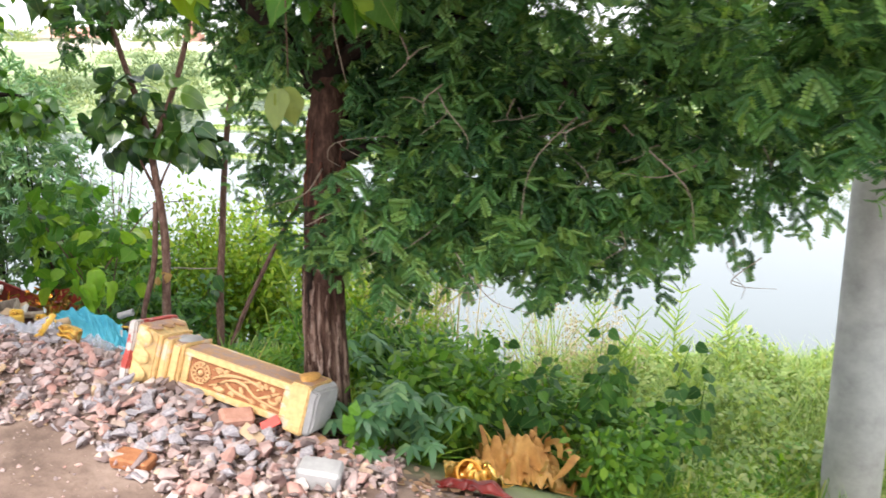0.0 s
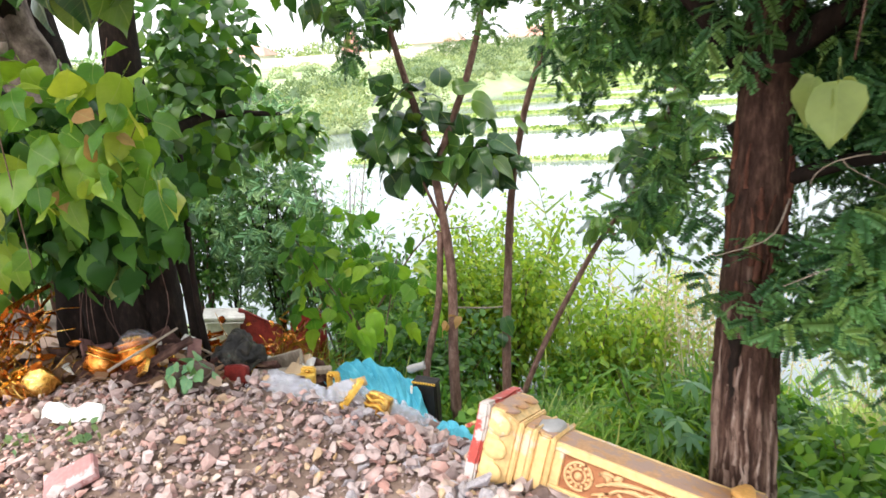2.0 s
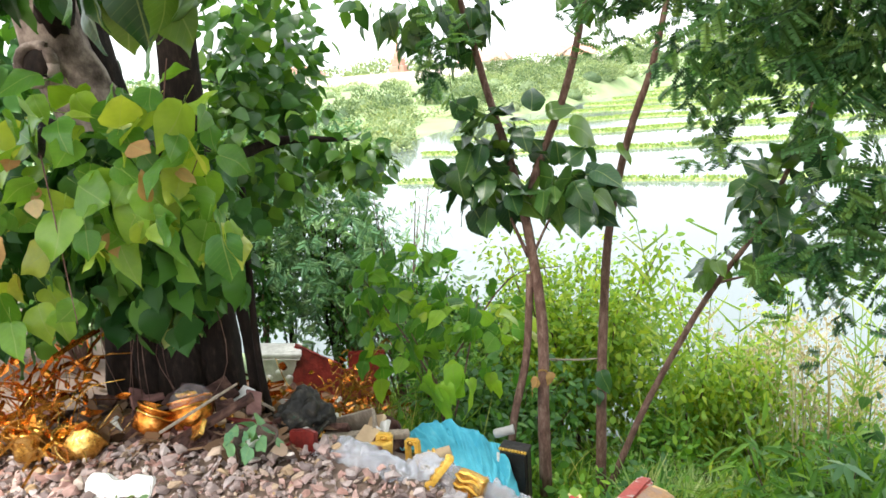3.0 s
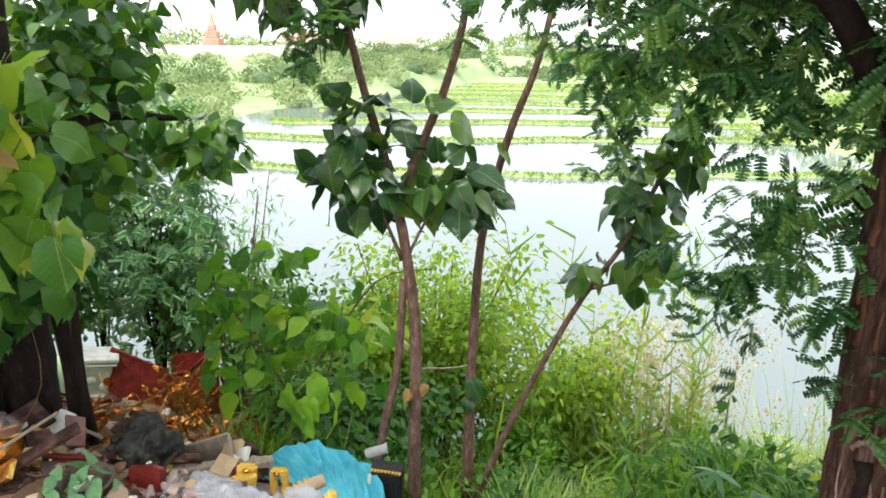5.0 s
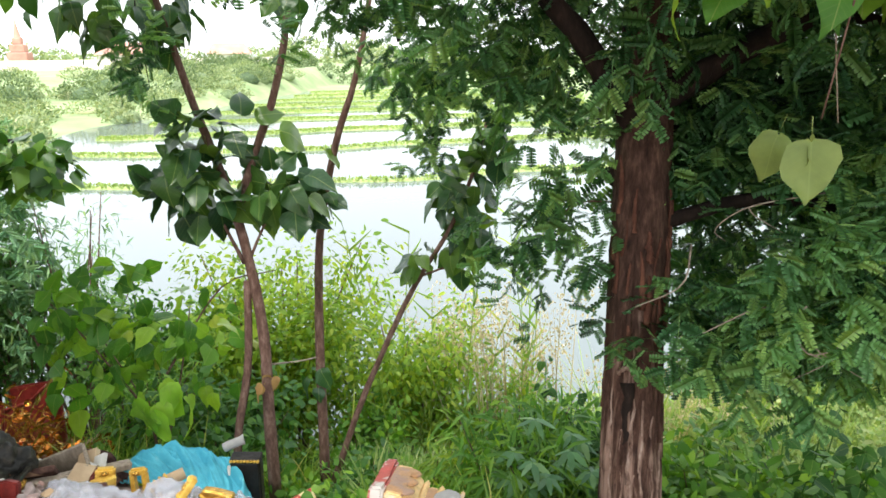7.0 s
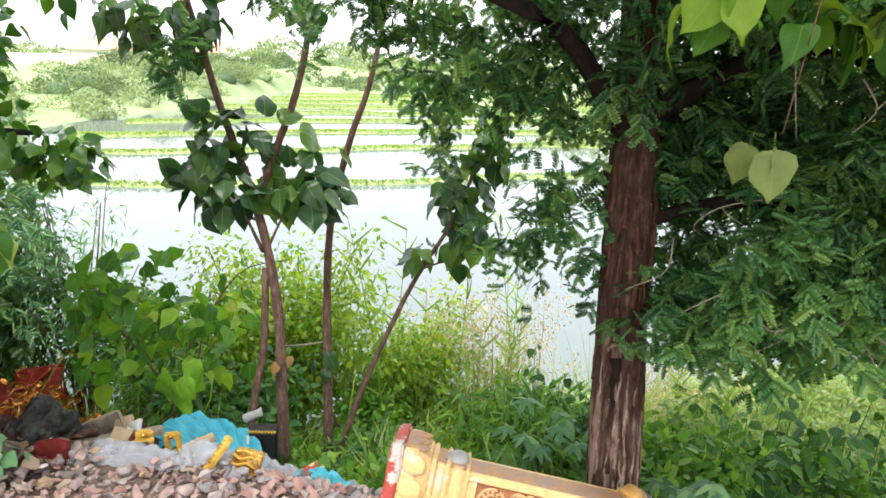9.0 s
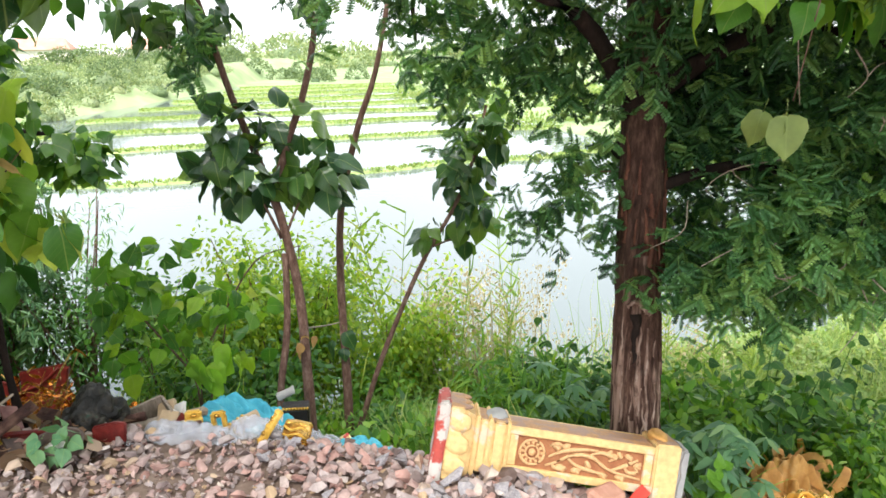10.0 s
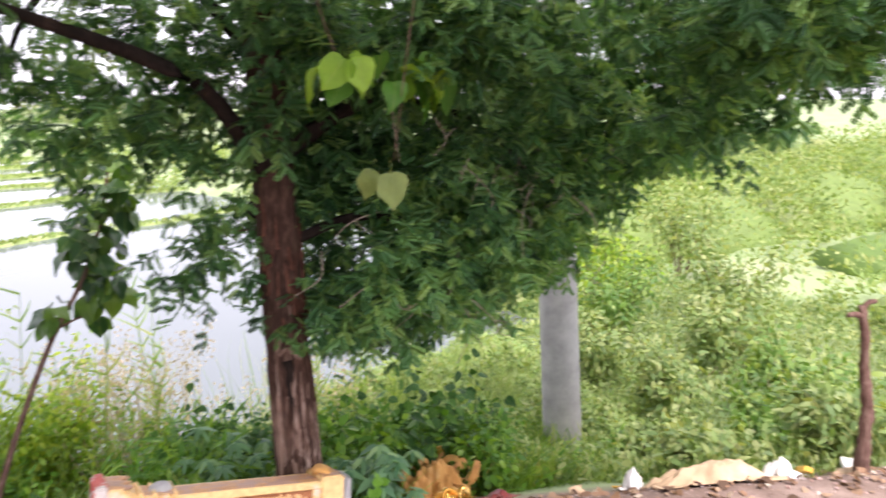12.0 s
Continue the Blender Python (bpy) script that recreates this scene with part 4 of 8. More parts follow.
dry_plumes(34, (0.5, 1.7), (5.4, 6.3), -1.0, -0.45, 791)


# feathery bush at the water's edge
def feather_bush(x, y, height, radius, count, seed, label):
    z = float(ground_z(x, y))
    t = thing("feathery_bush", label, "shrub", G, Matrix.Translation((x, y, z)))
    r = rng(seed)
    for k in range(8):
        a, q = r.uniform(0, 6.283), radius * r.uniform(0.3, 1)
        bm = bmesh.new()
        tube(bm, curve_pts([(0, 0, -0.1), (0.4 * q * math.cos(a), 0.4 * q * math.sin(a), 0.55 * height), (q * math.cos(a), q * math.sin(a), height * r.uniform(0.6, 1))], 7), [0.012 * (1 - s / 7) for s in range(7)], 5)
        part("stem", bm, M_BARK_SHADED, t)
    balls = [(0, 0, height * 0.6, radius, radius, height * 0.42, 1)]
    M = hang_poses(r, balls, 2 * count, 0.16, 0.2, 0.9, 0.4)
    V, F = scatter(FRONDS, M, r.integers(0, len(FRONDS), 2 * count))
    tagged(part("foliage", mesh_from("foliage", V, F, M_BLUELEAF, True), None, t), kind="stuff")


feather_bush(-4.4, 7.45, 2.9, 0.65, 400, 73, "dark bluish feathery bush behind the fig tree")
feather_bush(-5.0, 7.6, 3.2, 0.75, 380, 71, "dark feathery-leaved bush leaning over the water")
shrub("shrub", -5.0, 7.05, 1.9, 0.5, 2400, OVALS, 0.06, M_SHRUB_DARK, "dark bush between the fig trunks and the white block", 33, G, 12)
shrub("shrub", -4.2, 7.5, 1.9, 0.5, 2200, OVALS, 0.06, M_SHRUB_DARK, "dark small-leaved bush behind the red panels", 34, G, 12)
shrub("shrub", -4.5, 7.9, 2.2, 0.6, 2600, OVALS, 0.06, M_SHRUB_DARK, "dark bush behind the white block", 29, G, 12)
feather_bush(-5.9, 7.6, 3.0, 0.8, 200, 72, "dark feathery-leaved bush leaning over the water")


# grass on the bank
def grass(name, n, xr, yr, lo, hi, mat, seed, label, keep=None, shapes=None):
    r = rng(seed)
    x, y = r.uniform(*xr, n), r.uniform(*yr, n)
    z = ground_z(x, y)
    ok = (z < -0.22) & (z > WATER - 0.12)
    ok &= ~((x < -1.9) & (y < 4.55 - 0.35 * (x + 1.9))) & ~((x < -3.05) & (y < 7.4)) & ~((x < -1.45) & (y < 4.8))
    ok &= np.hypot(x - 0.42, y - 3.35) > 0.5
    if keep is not None:
        ok &= keep(x, y, z)
    x, y, z = x[ok], y[ok], z[ok]
    m = len(x)
    D = np.stack([r.normal(0, 0.35, m), r.normal(-0.1, 0.35, m), np.ones(m)], 1)
    M = frames_from(np.stack([x, y, z - 0.02], 1), D, np.stack([r.normal(size=m), r.normal(size=m), np.full(m, 0.2)], 1), r.uniform(lo, hi, m))
    V, F = scatter(shapes or BLADES, M, r.integers(0, len(BLADES), m))
    tagged(new(name, mesh_from(name, V, F, mat, True)), label, "grass", kind="stuff")


grass("bank_grass", 52000, (-4.6, 2.6), (3.3, 8.2), 0.1, 0.4, M_GRASS, 81, "long green grass covering the bank down to the water", lambda x, y, z: (x < 0.1) | (y < 4.3))
grass("bank_grass", 24000, (1.4, 9), (0.8, 8.5), 0.08, 0.28, M_WEED, 82, "bright green grass and weeds on the sunny bank")
grass("tall_grass", 20000, (0.05, 3.8), (3.3, 7.2), 0.1, 0.38, M_GRASS_PALE, 86, "tall pale green grass by the water below the pole", lambda x, y, z: (y > 2.8 + 0.65 * x) & (wob(x, y, 2.2, 1.0) > -0.25))
grass("cane_grass", 10000, (-1.5, 0.1), (4.4, 5.7), 0.2, 0.42, M_GRASS_PALE, 88, "broad-bladed light green grass below the saplings", None, [(v * np.array([1.7, 1, 1]), f) for v, f in BLADES])
grass("reeds", 900, (-1.6, 1.2), (5.8, 7.6), 0.6, 1.3, M_GRASS_PALE, 83, "tall thin reeds at the water's edge", None, [(v * np.array([0.35, 1, 0.6]), f) for v, f in BLADES])


def leafy_cover(name, n, xr, yr, size, mat, seed, label, where=None):
    """Small broad leaves among the grass."""
    r = rng(seed)
    x, y = r.uniform(*xr, n), r.uniform(*yr, n)
    z = ground_z(x, y)
    ok = (z < -0.25) & (z > WATER - 0.05) & ~((x < -1.9) & (y < 4.6 - 0.35 * (x + 1.9))) & ~((x < -3.05) & (y < 7.4)) & (np.hypot(x - 0.42, y - 3.35) > 0.5)
    if where is not None:
        ok &= where(x, y)
    x, y, z = x[ok], y[ok], z[ok]
    m = len(x)
    P = np.stack([x, y, z + r.uniform(0.02, 0.46, m) * (0.55 + 0.6 * wob(x, y, 1.9))], 1)
    D = r.normal(0, 0.6, (m, 3)) + np.array([0, -0.2, -0.1])
    M = frames_from(P, D, r.normal(0, 0.35, (m, 3)) + np.array([0, -0.3, 1]), size * r.uniform(0.6, 1.4, m))
    V, F = scatter(OVALS, M, r.integers(0, len(OVALS), m))
    tagged(new(name, mesh_from(name, V, F, mat, True)), label, "weeds", kind="stuff")


leafy_cover("ground_weeds", 26000, (-4.6, 2.6), (3.3, 7.6), 0.06, M_SHRUB, 84, "mixed low green weeds among the bank grass", lambda x, y: (x < 0.1) | (y < 4.15 + 0.15 * x))
leafy_cover("ground_weeds", 46000, (0.05, 4.5), (3.4, 7.4), 0.05, M_GRASS_PALE, 87, "pale green leafy weeds on the shelf by the water", lambda x, y: (x > 0.6) | (y > 4.3))
leafy_cover("ground_weeds", 30000, (1.4, 9), (0.8, 8), 0.065, M_WEED, 85, "mixed low light green weeds on the bank")

# ---------------------------------------------------------------- feather-leaved tree
tree = thing("feathery_tree", "tree with reddish-brown peeling bark and dark feathery hanging crown", "tree", "", Matrix.Translation((-0.67, 3.42, -0.35)))
TRUNK = [(-0.6, 3.37, -0.45), (-0.607, 3.39, 0.0), (-0.605, 3.42, 0.5), (-0.58, 3.49, 1.1), (-0.545, 3.56, 1.6), (-0.5, 3.66, 2.3), (-0.44, 3.8, 3.2)]
limb("trunk", TRUNK, 0.13, 0.085, M_BARK, tree, 24, 44, 0.1, 3, "reddish-brown furrowed trunk with pale worn strips", 0.5)


def on_trunk(a, z, out=0.0):
    """A place on the trunk's bark at the height z, round the angle a."""
    for p, q in zip(TRUNK, TRUNK[1:]):
        if z <= q[2]:
            u = (z - p[2]) / (q[2] - p[2])
            break
    rad = 0.13 - 0.045 * max(0.0, (z + 0.45) / 3.65) ** 0.5 + out
    return (p[0] + (q[0] - p[0]) * u + rad * math.cos(a), p[1] + (q[1] - p[1]) * u + rad * math.sin(a), z)


M_STREAK = bark_material("peeled_bark", [(0.35, (0.09, 0.05, 0.036)), (0.5, (0.24, 0.16, 0.125)), (0.68, (0.46, 0.36, 0.3))], 3, 12)
M_FLAKE = bark_material("red_bark_flake", [(0.3, (0.04, 0.016, 0.011)), (0.5, (0.11, 0.046, 0.03)), (0.7, (0.22, 0.095, 0.06))], 3, 12)
r_ = rng(98)
for k in range(30):
    a, z0 = r_.uniform(3.1, 6.2), r_.uniform(-0.3, 0.75)
    h = r_.uniform(0.2, 0.55)
    pts = [on_trunk(a + 0.1 * math.sin(q / 2 + k), z0 + h * q / 6, -0.004) for q in range(7)]
    limb("bark_strip", pts, 0.013, 0.004, M_BARK, tree, 6, 10, 0.5, 400 + k)
# pale lines where the bark has peeled, from the foot up to the old cut
for k, (a, z0, z1, w) in enumerate(((3.55, 0.1, 0.6, 0.006), (3.95, -0.2, 0.45, 0.008), (4.25, 0.15, 0.58, 0.01), (4.62, -0.1, 0.56, 0.009), (5.0, 0.05, 0.5, 0.007), (5.4, -0.2, 0.35, 0.008), (4.8, -0.35, 0.0, 0.006), (4.45, 0.0, 0.3, 0.005))):
    pts = [on_trunk(a + 0.09 * math.sin(2.3 * q + 2 * k) * (q % 2), z0 + (z1 - z0) * q / 8, -0.001) for q in range(9)]
    limb("peeled_strip", pts, w, w * 0.4, M_STREAK, tree, 6, 30, 1.1, 430 + k, "pale peeled bark strip")
# torn lip of bark over a long dark strip that paints a hollow's shade
limb("bark_lip", [on_trunk(a, 0.65 + 0.025 * math.sin(5 * a), 0.0) for a in np.linspace(3.75, 4.7, 9)], 0.008, 0.011, M_STREAK, tree, 7, 26, 0.9, 445, "torn pale bark lip")
limb("hollow_shade", [on_trunk(4.08 + 0.05 * math.sin(2 * q), 0.62 - 0.05 * q, -0.008) for q in range(9)], 0.022, 0.008, M_BARK_SHADED, tree, 7, 16, 0.5, 446, "dark strip coloured as the shade of a hollow below the lip")
for k in range(26):
    a, z0, h = r_.uniform(3.2, 5.9), r_.uniform(0.7, 1.2), r_.uniform(0.05, 0.2)
    limb("bark_flake", [on_trunk(a, z0, -0.003), on_trunk(a + r_.normal(0, 0.1), z0 + h / 2, 0.003), on_trunk(a + r_.normal(0, 0.1), z0 + h, -0.003)], r_.uniform(0.006, 0.016), 0.004, M_FLAKE, tree, 6, 9, 0.8, 450 + k)
BOUGHS = (
    [(-0.6, 3.42, 1.55), (-0.95, 3.5, 1.9), (-1.6, 3.62, 2.15), (-2.3, 3.9, 2.4)],
    [(-0.62, 3.4, 1.5), (-0.1, 3.3, 1.85), (0.6, 3.2, 2.05), (1.5, 3.1, 2.2)],
    [(-0.62, 3.45, 1.3), (-0.2, 3.7, 1.55), (0.5, 3.95, 1.6), (1.3, 3.9, 1.5)],
    [(-0.6, 3.4, 1.1), (-0.2, 3.35, 1.25), (0.3, 3.4, 1.1), (0.8, 3.6, 0.75)],
    [(-0.5, 3.45, 2.0), (-0.8, 3.9, 2.4), (-1.1, 4.4, 2.4), (-1.2, 4.9, 2.1), (-1.2, 4.92, 1.8)],
    [(-0.1, 3.3, 1.85), (0.3, 3.0, 1.7), (0.7, 2.9, 1.35)],
    [(0.6, 3.2, 2.05), (1.2, 3.4, 1.8), (1.9, 3.5, 1.6)],
    [(-1.6, 3.62, 2.15), (-2.1, 4.4, 2.4), (-2.42, 5.0, 2.1), (-2.42, 5.05, 1.6)],
    [(-0.58, 3.6, 1.55), (-0.72, 3.85, 1.7), (-0.9, 4.2, 1.7), (-1.12, 4.35, 1.62)],
    [(-0.6, 3.55, 1.22), (-0.76, 3.65, 1.2), (-0.85, 3.7, 1.06), (-0.96, 3.72, 0.98)],
)
for k, c in enumerate(BOUGHS):
    if k < 5:
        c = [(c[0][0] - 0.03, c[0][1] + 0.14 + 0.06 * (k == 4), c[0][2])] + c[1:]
    limb("limb", c, (0.048, 0.05, 0.04, 0.03, 0.035, 0.02, 0.025, 0.007, 0.0045, 0.0035)[k], (0.01, 0.0015)[k > 6], (M_BARK_SHADED, M_STEM)[k > 7], tree, 8, 14, (0.1, 0.4)[k > 7], 10 + k)
TWIGS = (
    [(-0.55, 3.2, 1.15), (-0.62, 3.12, 1.05), (-0.78, 3.1, 1.0)], [(-0.3, 3.1, 0.95), (-0.45, 3.0, 1.0), (-0.6, 3.02, 0.93)],
    [(0.1, 2.95, 1.1), (-0.05, 2.85, 0.95), (-0.2, 2.85, 0.85)], [(0.55, 2.8, 1.45), (0.35, 2.75, 1.25), (0.3, 2.7, 1.0)],
    [(0.8, 2.75, 1.3), (0.95, 2.7, 1.15), (1.0, 2.72, 0.95)], [(-0.35, 2.9, 2.0), (-0.42, 2.85, 1.8), (-0.38, 2.85, 1.55)],
    [(1.05, 2.8, 1.25), (0.85, 2.72, 1.2), (0.68, 2.7, 1.22)], [(0.2, 2.9, 0.8), (0.05, 2.85, 0.65), (-0.02, 2.86, 0.55)],
)
for k, c in enumerate(TWIGS):
    limb("twig", c, 0.0038, 0.0015, M_TWIG, tree, 5, 8, 0.2, 30 + k, "bare pale dry twig")
r_ = rng(99)
for k in range(16):
    a = np.array((r_.uniform(-0.4, 1.4), r_.uniform(2.8, 3.1), r_.uniform(0.75, 1.75)))
    b = a + np.array((r_.normal(0, 0.12), r_.normal(0, 0.05), r_.uniform(-0.16, -0.02)))
    c = b + np.array((r_.normal(0, 0.12), r_.normal(0, 0.05), r_.uniform(-0.18, 0.06)))
    e = c + np.array((r_.normal(0, 0.09), r_.normal(0, 0.05), r_.uniform(-0.12, 0.04)))
    limb("twig", [tuple(a), tuple(b), tuple(c), tuple(e)], r_.uniform(0.0022, 0.0036), 0.001, M_TWIG, tree, 5, 12, 0.3, 500 + k)
    limb("twig", [tuple(b), tuple(b + np.array((r_.normal(0, 0.05), 0.0, -0.03))), tuple(b + np.array((r_.normal(0, 0.1), r_.normal(0, 0.03), -0.09)))], 0.0022, 0.001, M_TWIG, tree, 5, 6, 0.3, 520 + k)
for k in range(10):
    a = np.array((r_.uniform(-0.2, 1.5), r_.uniform(2.75, 3.0), r_.uniform(1.05, 1.75)))
    way = r_.choice((-1, 1))
    b = a + np.array((way * r_.uniform(0.03, 0.12), r_.normal(0, 0.03), r_.uniform(-0.14, -0.05)))
    c = b + np.array((-way * r_.uniform(0.02, 0.1), r_.normal(0, 0.03), r_.uniform(-0.14, -0.05)))
    e = b + np.array((way * r_.uniform(0.04, 0.1), r_.normal(0, 0.03), r_.uniform(-0.04, 0.05)))
    limb("twig", [tuple(a), tuple(b), tuple(c)], r_.uniform(0.003, 0.0045), 0.001, M_TWIG, tree, 5, 8, 0.2, 540 + k)
    limb("twig", [tuple(b), tuple((b + e) / 2 + np.array((0, 0, 0.01))), tuple(e)], 0.003, 0.0012, M_TWIG, tree, 5, 6, 0.2, 570 + k)
CROWN = [(1.85, 3.3, 1.1, 0.3, 0.25, 0.2, 0.4), (1.5, 3.0, 1.12, 0.25, 0.2, 0.16, 0.35), (-1.42, 3.8, 2.02, 0.3, 0.25, 0.2, 0.28), (-0.1, 2.75, 2.1, 0.35, 0.25, 0.2, 0.9), (0.35, 2.7, 1.98, 0.3, 0.25, 0.2, 0.7), (0.14, 3.75, 1.0, 0.52, 0.5, 0.62, 3.0), (0.75, 3.8, 0.95, 0.7, 0.6, 0.55, 3.2), (1.35, 3.55, 1.3, 0.65, 0.65, 0.5, 2.6), (0.55, 3.35, 1.85, 0.95, 0.7, 0.45, 3.6),
         (1.55, 3.3, 1.95, 0.8, 0.75, 0.5, 2.8), (-0.4, 3.75, 2.2, 0.7, 0.5, 0.32, 2.2), (-1.0, 4.9, 1.75, 0.22, 0.2, 0.16, 0.16), (-1.75, 3.95, 2.18, 0.45, 0.4, 0.15, 0.4), (-1.15, 3.75, 2.02, 0.4, 0.35, 0.15, 0.26),
         (-0.76, 3.64, 1.25, 0.16, 0.16, 0.45, 0.3), (-0.76, 3.66, 1.75, 0.2, 0.2, 0.2, 0.12), (-0.6, 3.2, 0.84, 0.15, 0.06, 0.11, 0.2), (2.1, 3.5, 1.5, 0.5, 0.5, 0.35, 1.4), (-0.25, 3.12, 0.82, 0.24, 0.12, 0.18, 0.35), (0.3, 3.0, 1.3, 0.6, 0.25, 0.45, 1.8), (1.0, 2.95, 1.5, 0.5, 0.3, 0.4, 1.2), (0.2, 3.9, 2.6, 2.0, 1.2, 0.4, 3.5),
         (-0.52, 3.2, 2.02, 0.4, 0.25, 0.18, 0.5), (1.9, 2.9, 1.75, 0.6, 0.6, 0.45, 2.2), (1.65, 2.25, 2.0, 0.6, 0.6, 0.42, 2.4), (0.7, 2.6, 2.35, 1.2, 0.7, 0.3, 3.0), (2.3, 2.6, 2.2, 0.8, 0.8, 0.4, 2.4), (-0.2, 3.2, 2.2, 0.8, 0.5, 0.3, 2.0), (-0.3, 3.55, 1.45, 0.3, 0.2, 0.25, 0.6), (-1.35, 3.75, 2.2, 0.45, 0.3, 0.13, 0.4), (-0.95, 3.95, 2.14, 0.35, 0.3, 0.14, 0.3), (-1.02, 4.1, 1.84, 0.26, 0.2, 0.16, 0.28), (0.75, 1.75, 2.05, 0.5, 0.45, 0.2, 1.6), (0.55, 1.5, 2.15, 0.45, 0.4, 0.18, 1.2), (1.15, 2.3, 1.72, 0.4, 0.4, 0.22, 1.2),
         (-2.4, 5.0, 1.72, 0.1, 0.1, 0.2, 0.1), (-1.92, 5.0, 1.8, 0.14, 0.1, 0.1, 0.06), (-1.16, 4.3, 1.62, 0.22, 0.2, 0.2, 0.24), (-1.1, 4.3, 1.34, 0.08, 0.08, 0.14, 0.06), (-0.85, 4.2, 1.7, 0.2, 0.2, 0.08, 0.05),
         (-0.88, 3.7, 1.4, 0.13, 0.12, 0.3, 0.13), (-0.9, 3.7, 1.0, 0.13, 0.1, 0.2, 0.12), (-0.84, 3.72, 1.85, 0.28, 0.2, 0.2, 0.36), (-0.6, 3.35, 1.78, 0.2, 0.14, 0.16, 0.25)]
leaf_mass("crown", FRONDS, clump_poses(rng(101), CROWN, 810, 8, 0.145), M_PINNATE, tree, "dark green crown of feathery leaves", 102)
# lit-coloured fronds mixed through the darker crown
leaf_mass("young_crown", FRONDS, clump_poses(rng(103), CROWN, 560, 6, 0.135), M_PINNATE_LIT, tree, "feathery leaves in a lighter, lit colour", 104)
HEART = [(0.0, 3.75, 1.65, 0.5, 0.3, 0.28, 1.6), (0.3, 3.6, 1.5, 0.35, 0.25, 0.25, 0.8), (-0.3, 3.75, 1.45, 0.25, 0.2, 0.3, 0.9)]
leaf_mass("inner_crown", FRONDS, clump_poses(rng(107), HEART, 115, 7, 0.16), M_PINNATE, tree, "shaded inner feathery leaves", 108)
# low front sprays, brightened by the lit leaf colour
SPRAYS = [(0.25, 2.98, 0.95, 0.5, 0.14, 0.22, 1.5), (0.85, 3.05, 1.1, 0.45, 0.18, 0.28, 1.3), (-0.2, 3.05, 1.0, 0.25, 0.12, 0.3, 0.9)]
leaf_mass("spray", FRONDS, clump_poses(rng(105), SPRAYS, 150, 6, 0.135), M_PINNATE_LIT, tree, "outer feathery sprays in the lit leaf colour", 106)

# ---------------------------------------------------------------- saplings
sap = thing("fig_sapling", "thin forked fig sapling with a tuft of dark heart-shaped leaves", "sapling", "saplings", Matrix.Translation((-2.0, 4.75, -0.45)))
limb("stem", [(-1.97, 4.7, -0.55), (-1.97, 4.74, -0.1), (-1.97, 4.85, 0.35), (-2.03, 4.95, 0.8), (-2.13, 5.12, 1.15), (-2.24, 5.18, 1.5), (-2.34, 5.2, 1.9), (-2.5, 5.25, 2.5)], 0.034, 0.015, M_STEM, sap, 9, 26, 0.12, 41)
limb("stem", [(-2.16, 4.66, -0.5), (-2.13, 4.72, -0.15), (-2.06, 4.82, 0.18), (-2.03, 4.9, 0.62)], 0.022, 0.02, M_STEM, sap, 8, 12, 0.12, 42)
limb("stem", [(-2.06, 5.0, 0.95), (-1.95, 5.08, 1.25), (-1.83, 5.1, 1.55), (-1.74, 5.15, 1.92), (-1.68, 5.2, 2.5)], 0.026, 0.014, M_STEM, sap, 8, 14, 0.12, 43)
limb("twig", [(-1.97, 4.95, 0.12), (-1.8, 5.05, 0.08), (-1.66, 5.14, 0.06)], 0.006, 0.004, M_TWIG, sap, 5, 8, 0.1, 44)
limb("twig", [(-2.04, 4.95, 0.7), (-2.1, 4.95, 0.85), (-2.16, 4.97, 1.0)], 0.012, 0.006, M_STEM, sap, 5, 6, 0.1, 45)
limb("twig", [(-2.02, 4.95, 0.7), (-1.95, 4.97, 0.85), (-1.86, 5.0, 1.0)], 0.01, 0.005, M_STEM, sap, 5, 6, 0.1, 46)
r_ = rng(111)
leaf_parts("leaf", HEARTS, hang_poses(r_, [(-2.25, 5.02, 1.11, 0.22, 0.2, 0.18, 1), (-1.84, 5.05, 1.07, 0.22, 0.2, 0.17, 1), (-2.15, 5.0, 1.36, 0.36, 0.2, 0.12, 0.6)], 112, 0.16, 0.55, 0.8), M_FIG, sap)
leaf_parts("leaf", HEARTS, hang_poses(r_, [(-2.36, 5.2, 1.95, 0.16, 0.15, 0.2, 1), (-2.6, 5.1, 1.95, 0.22, 0.15, 0.14, 0.8), (-1.72, 5.2, 2.05, 0.14, 0.15, 0.16, 0.5)], 60, 0.13), M_FIG, sap)

sapb = thing("fig_sapling", "slender upright sapling with few leaves on its bare stem", "sapling", "saplings", Matrix.Translation((-1.68, 5.0, -0.6)))
limb("stem", [(-1.7, 4.98, -0.7), (-1.69, 5.05, -0.2), (-1.67, 5.2, 0.35), (-1.63, 5.25, 0.8), (-1.52, 5.15, 1.3), (-1.4, 5.1, 1.65), (-1.28, 5.1, 2.2)], 0.031, 0.014, M_STEM, sapb, 9, 24, 0.12, 47)
leaf_parts("leaf", HEARTS, hang_poses(rng(112), [(-1.62, 5.15, 1.0, 0.08, 0.06, 0.3, 1), (-1.68, 5.05, 0.0, 0.09, 0.08, 0.12, 0.6)], 9, 0.11), M_FIG, sapb)

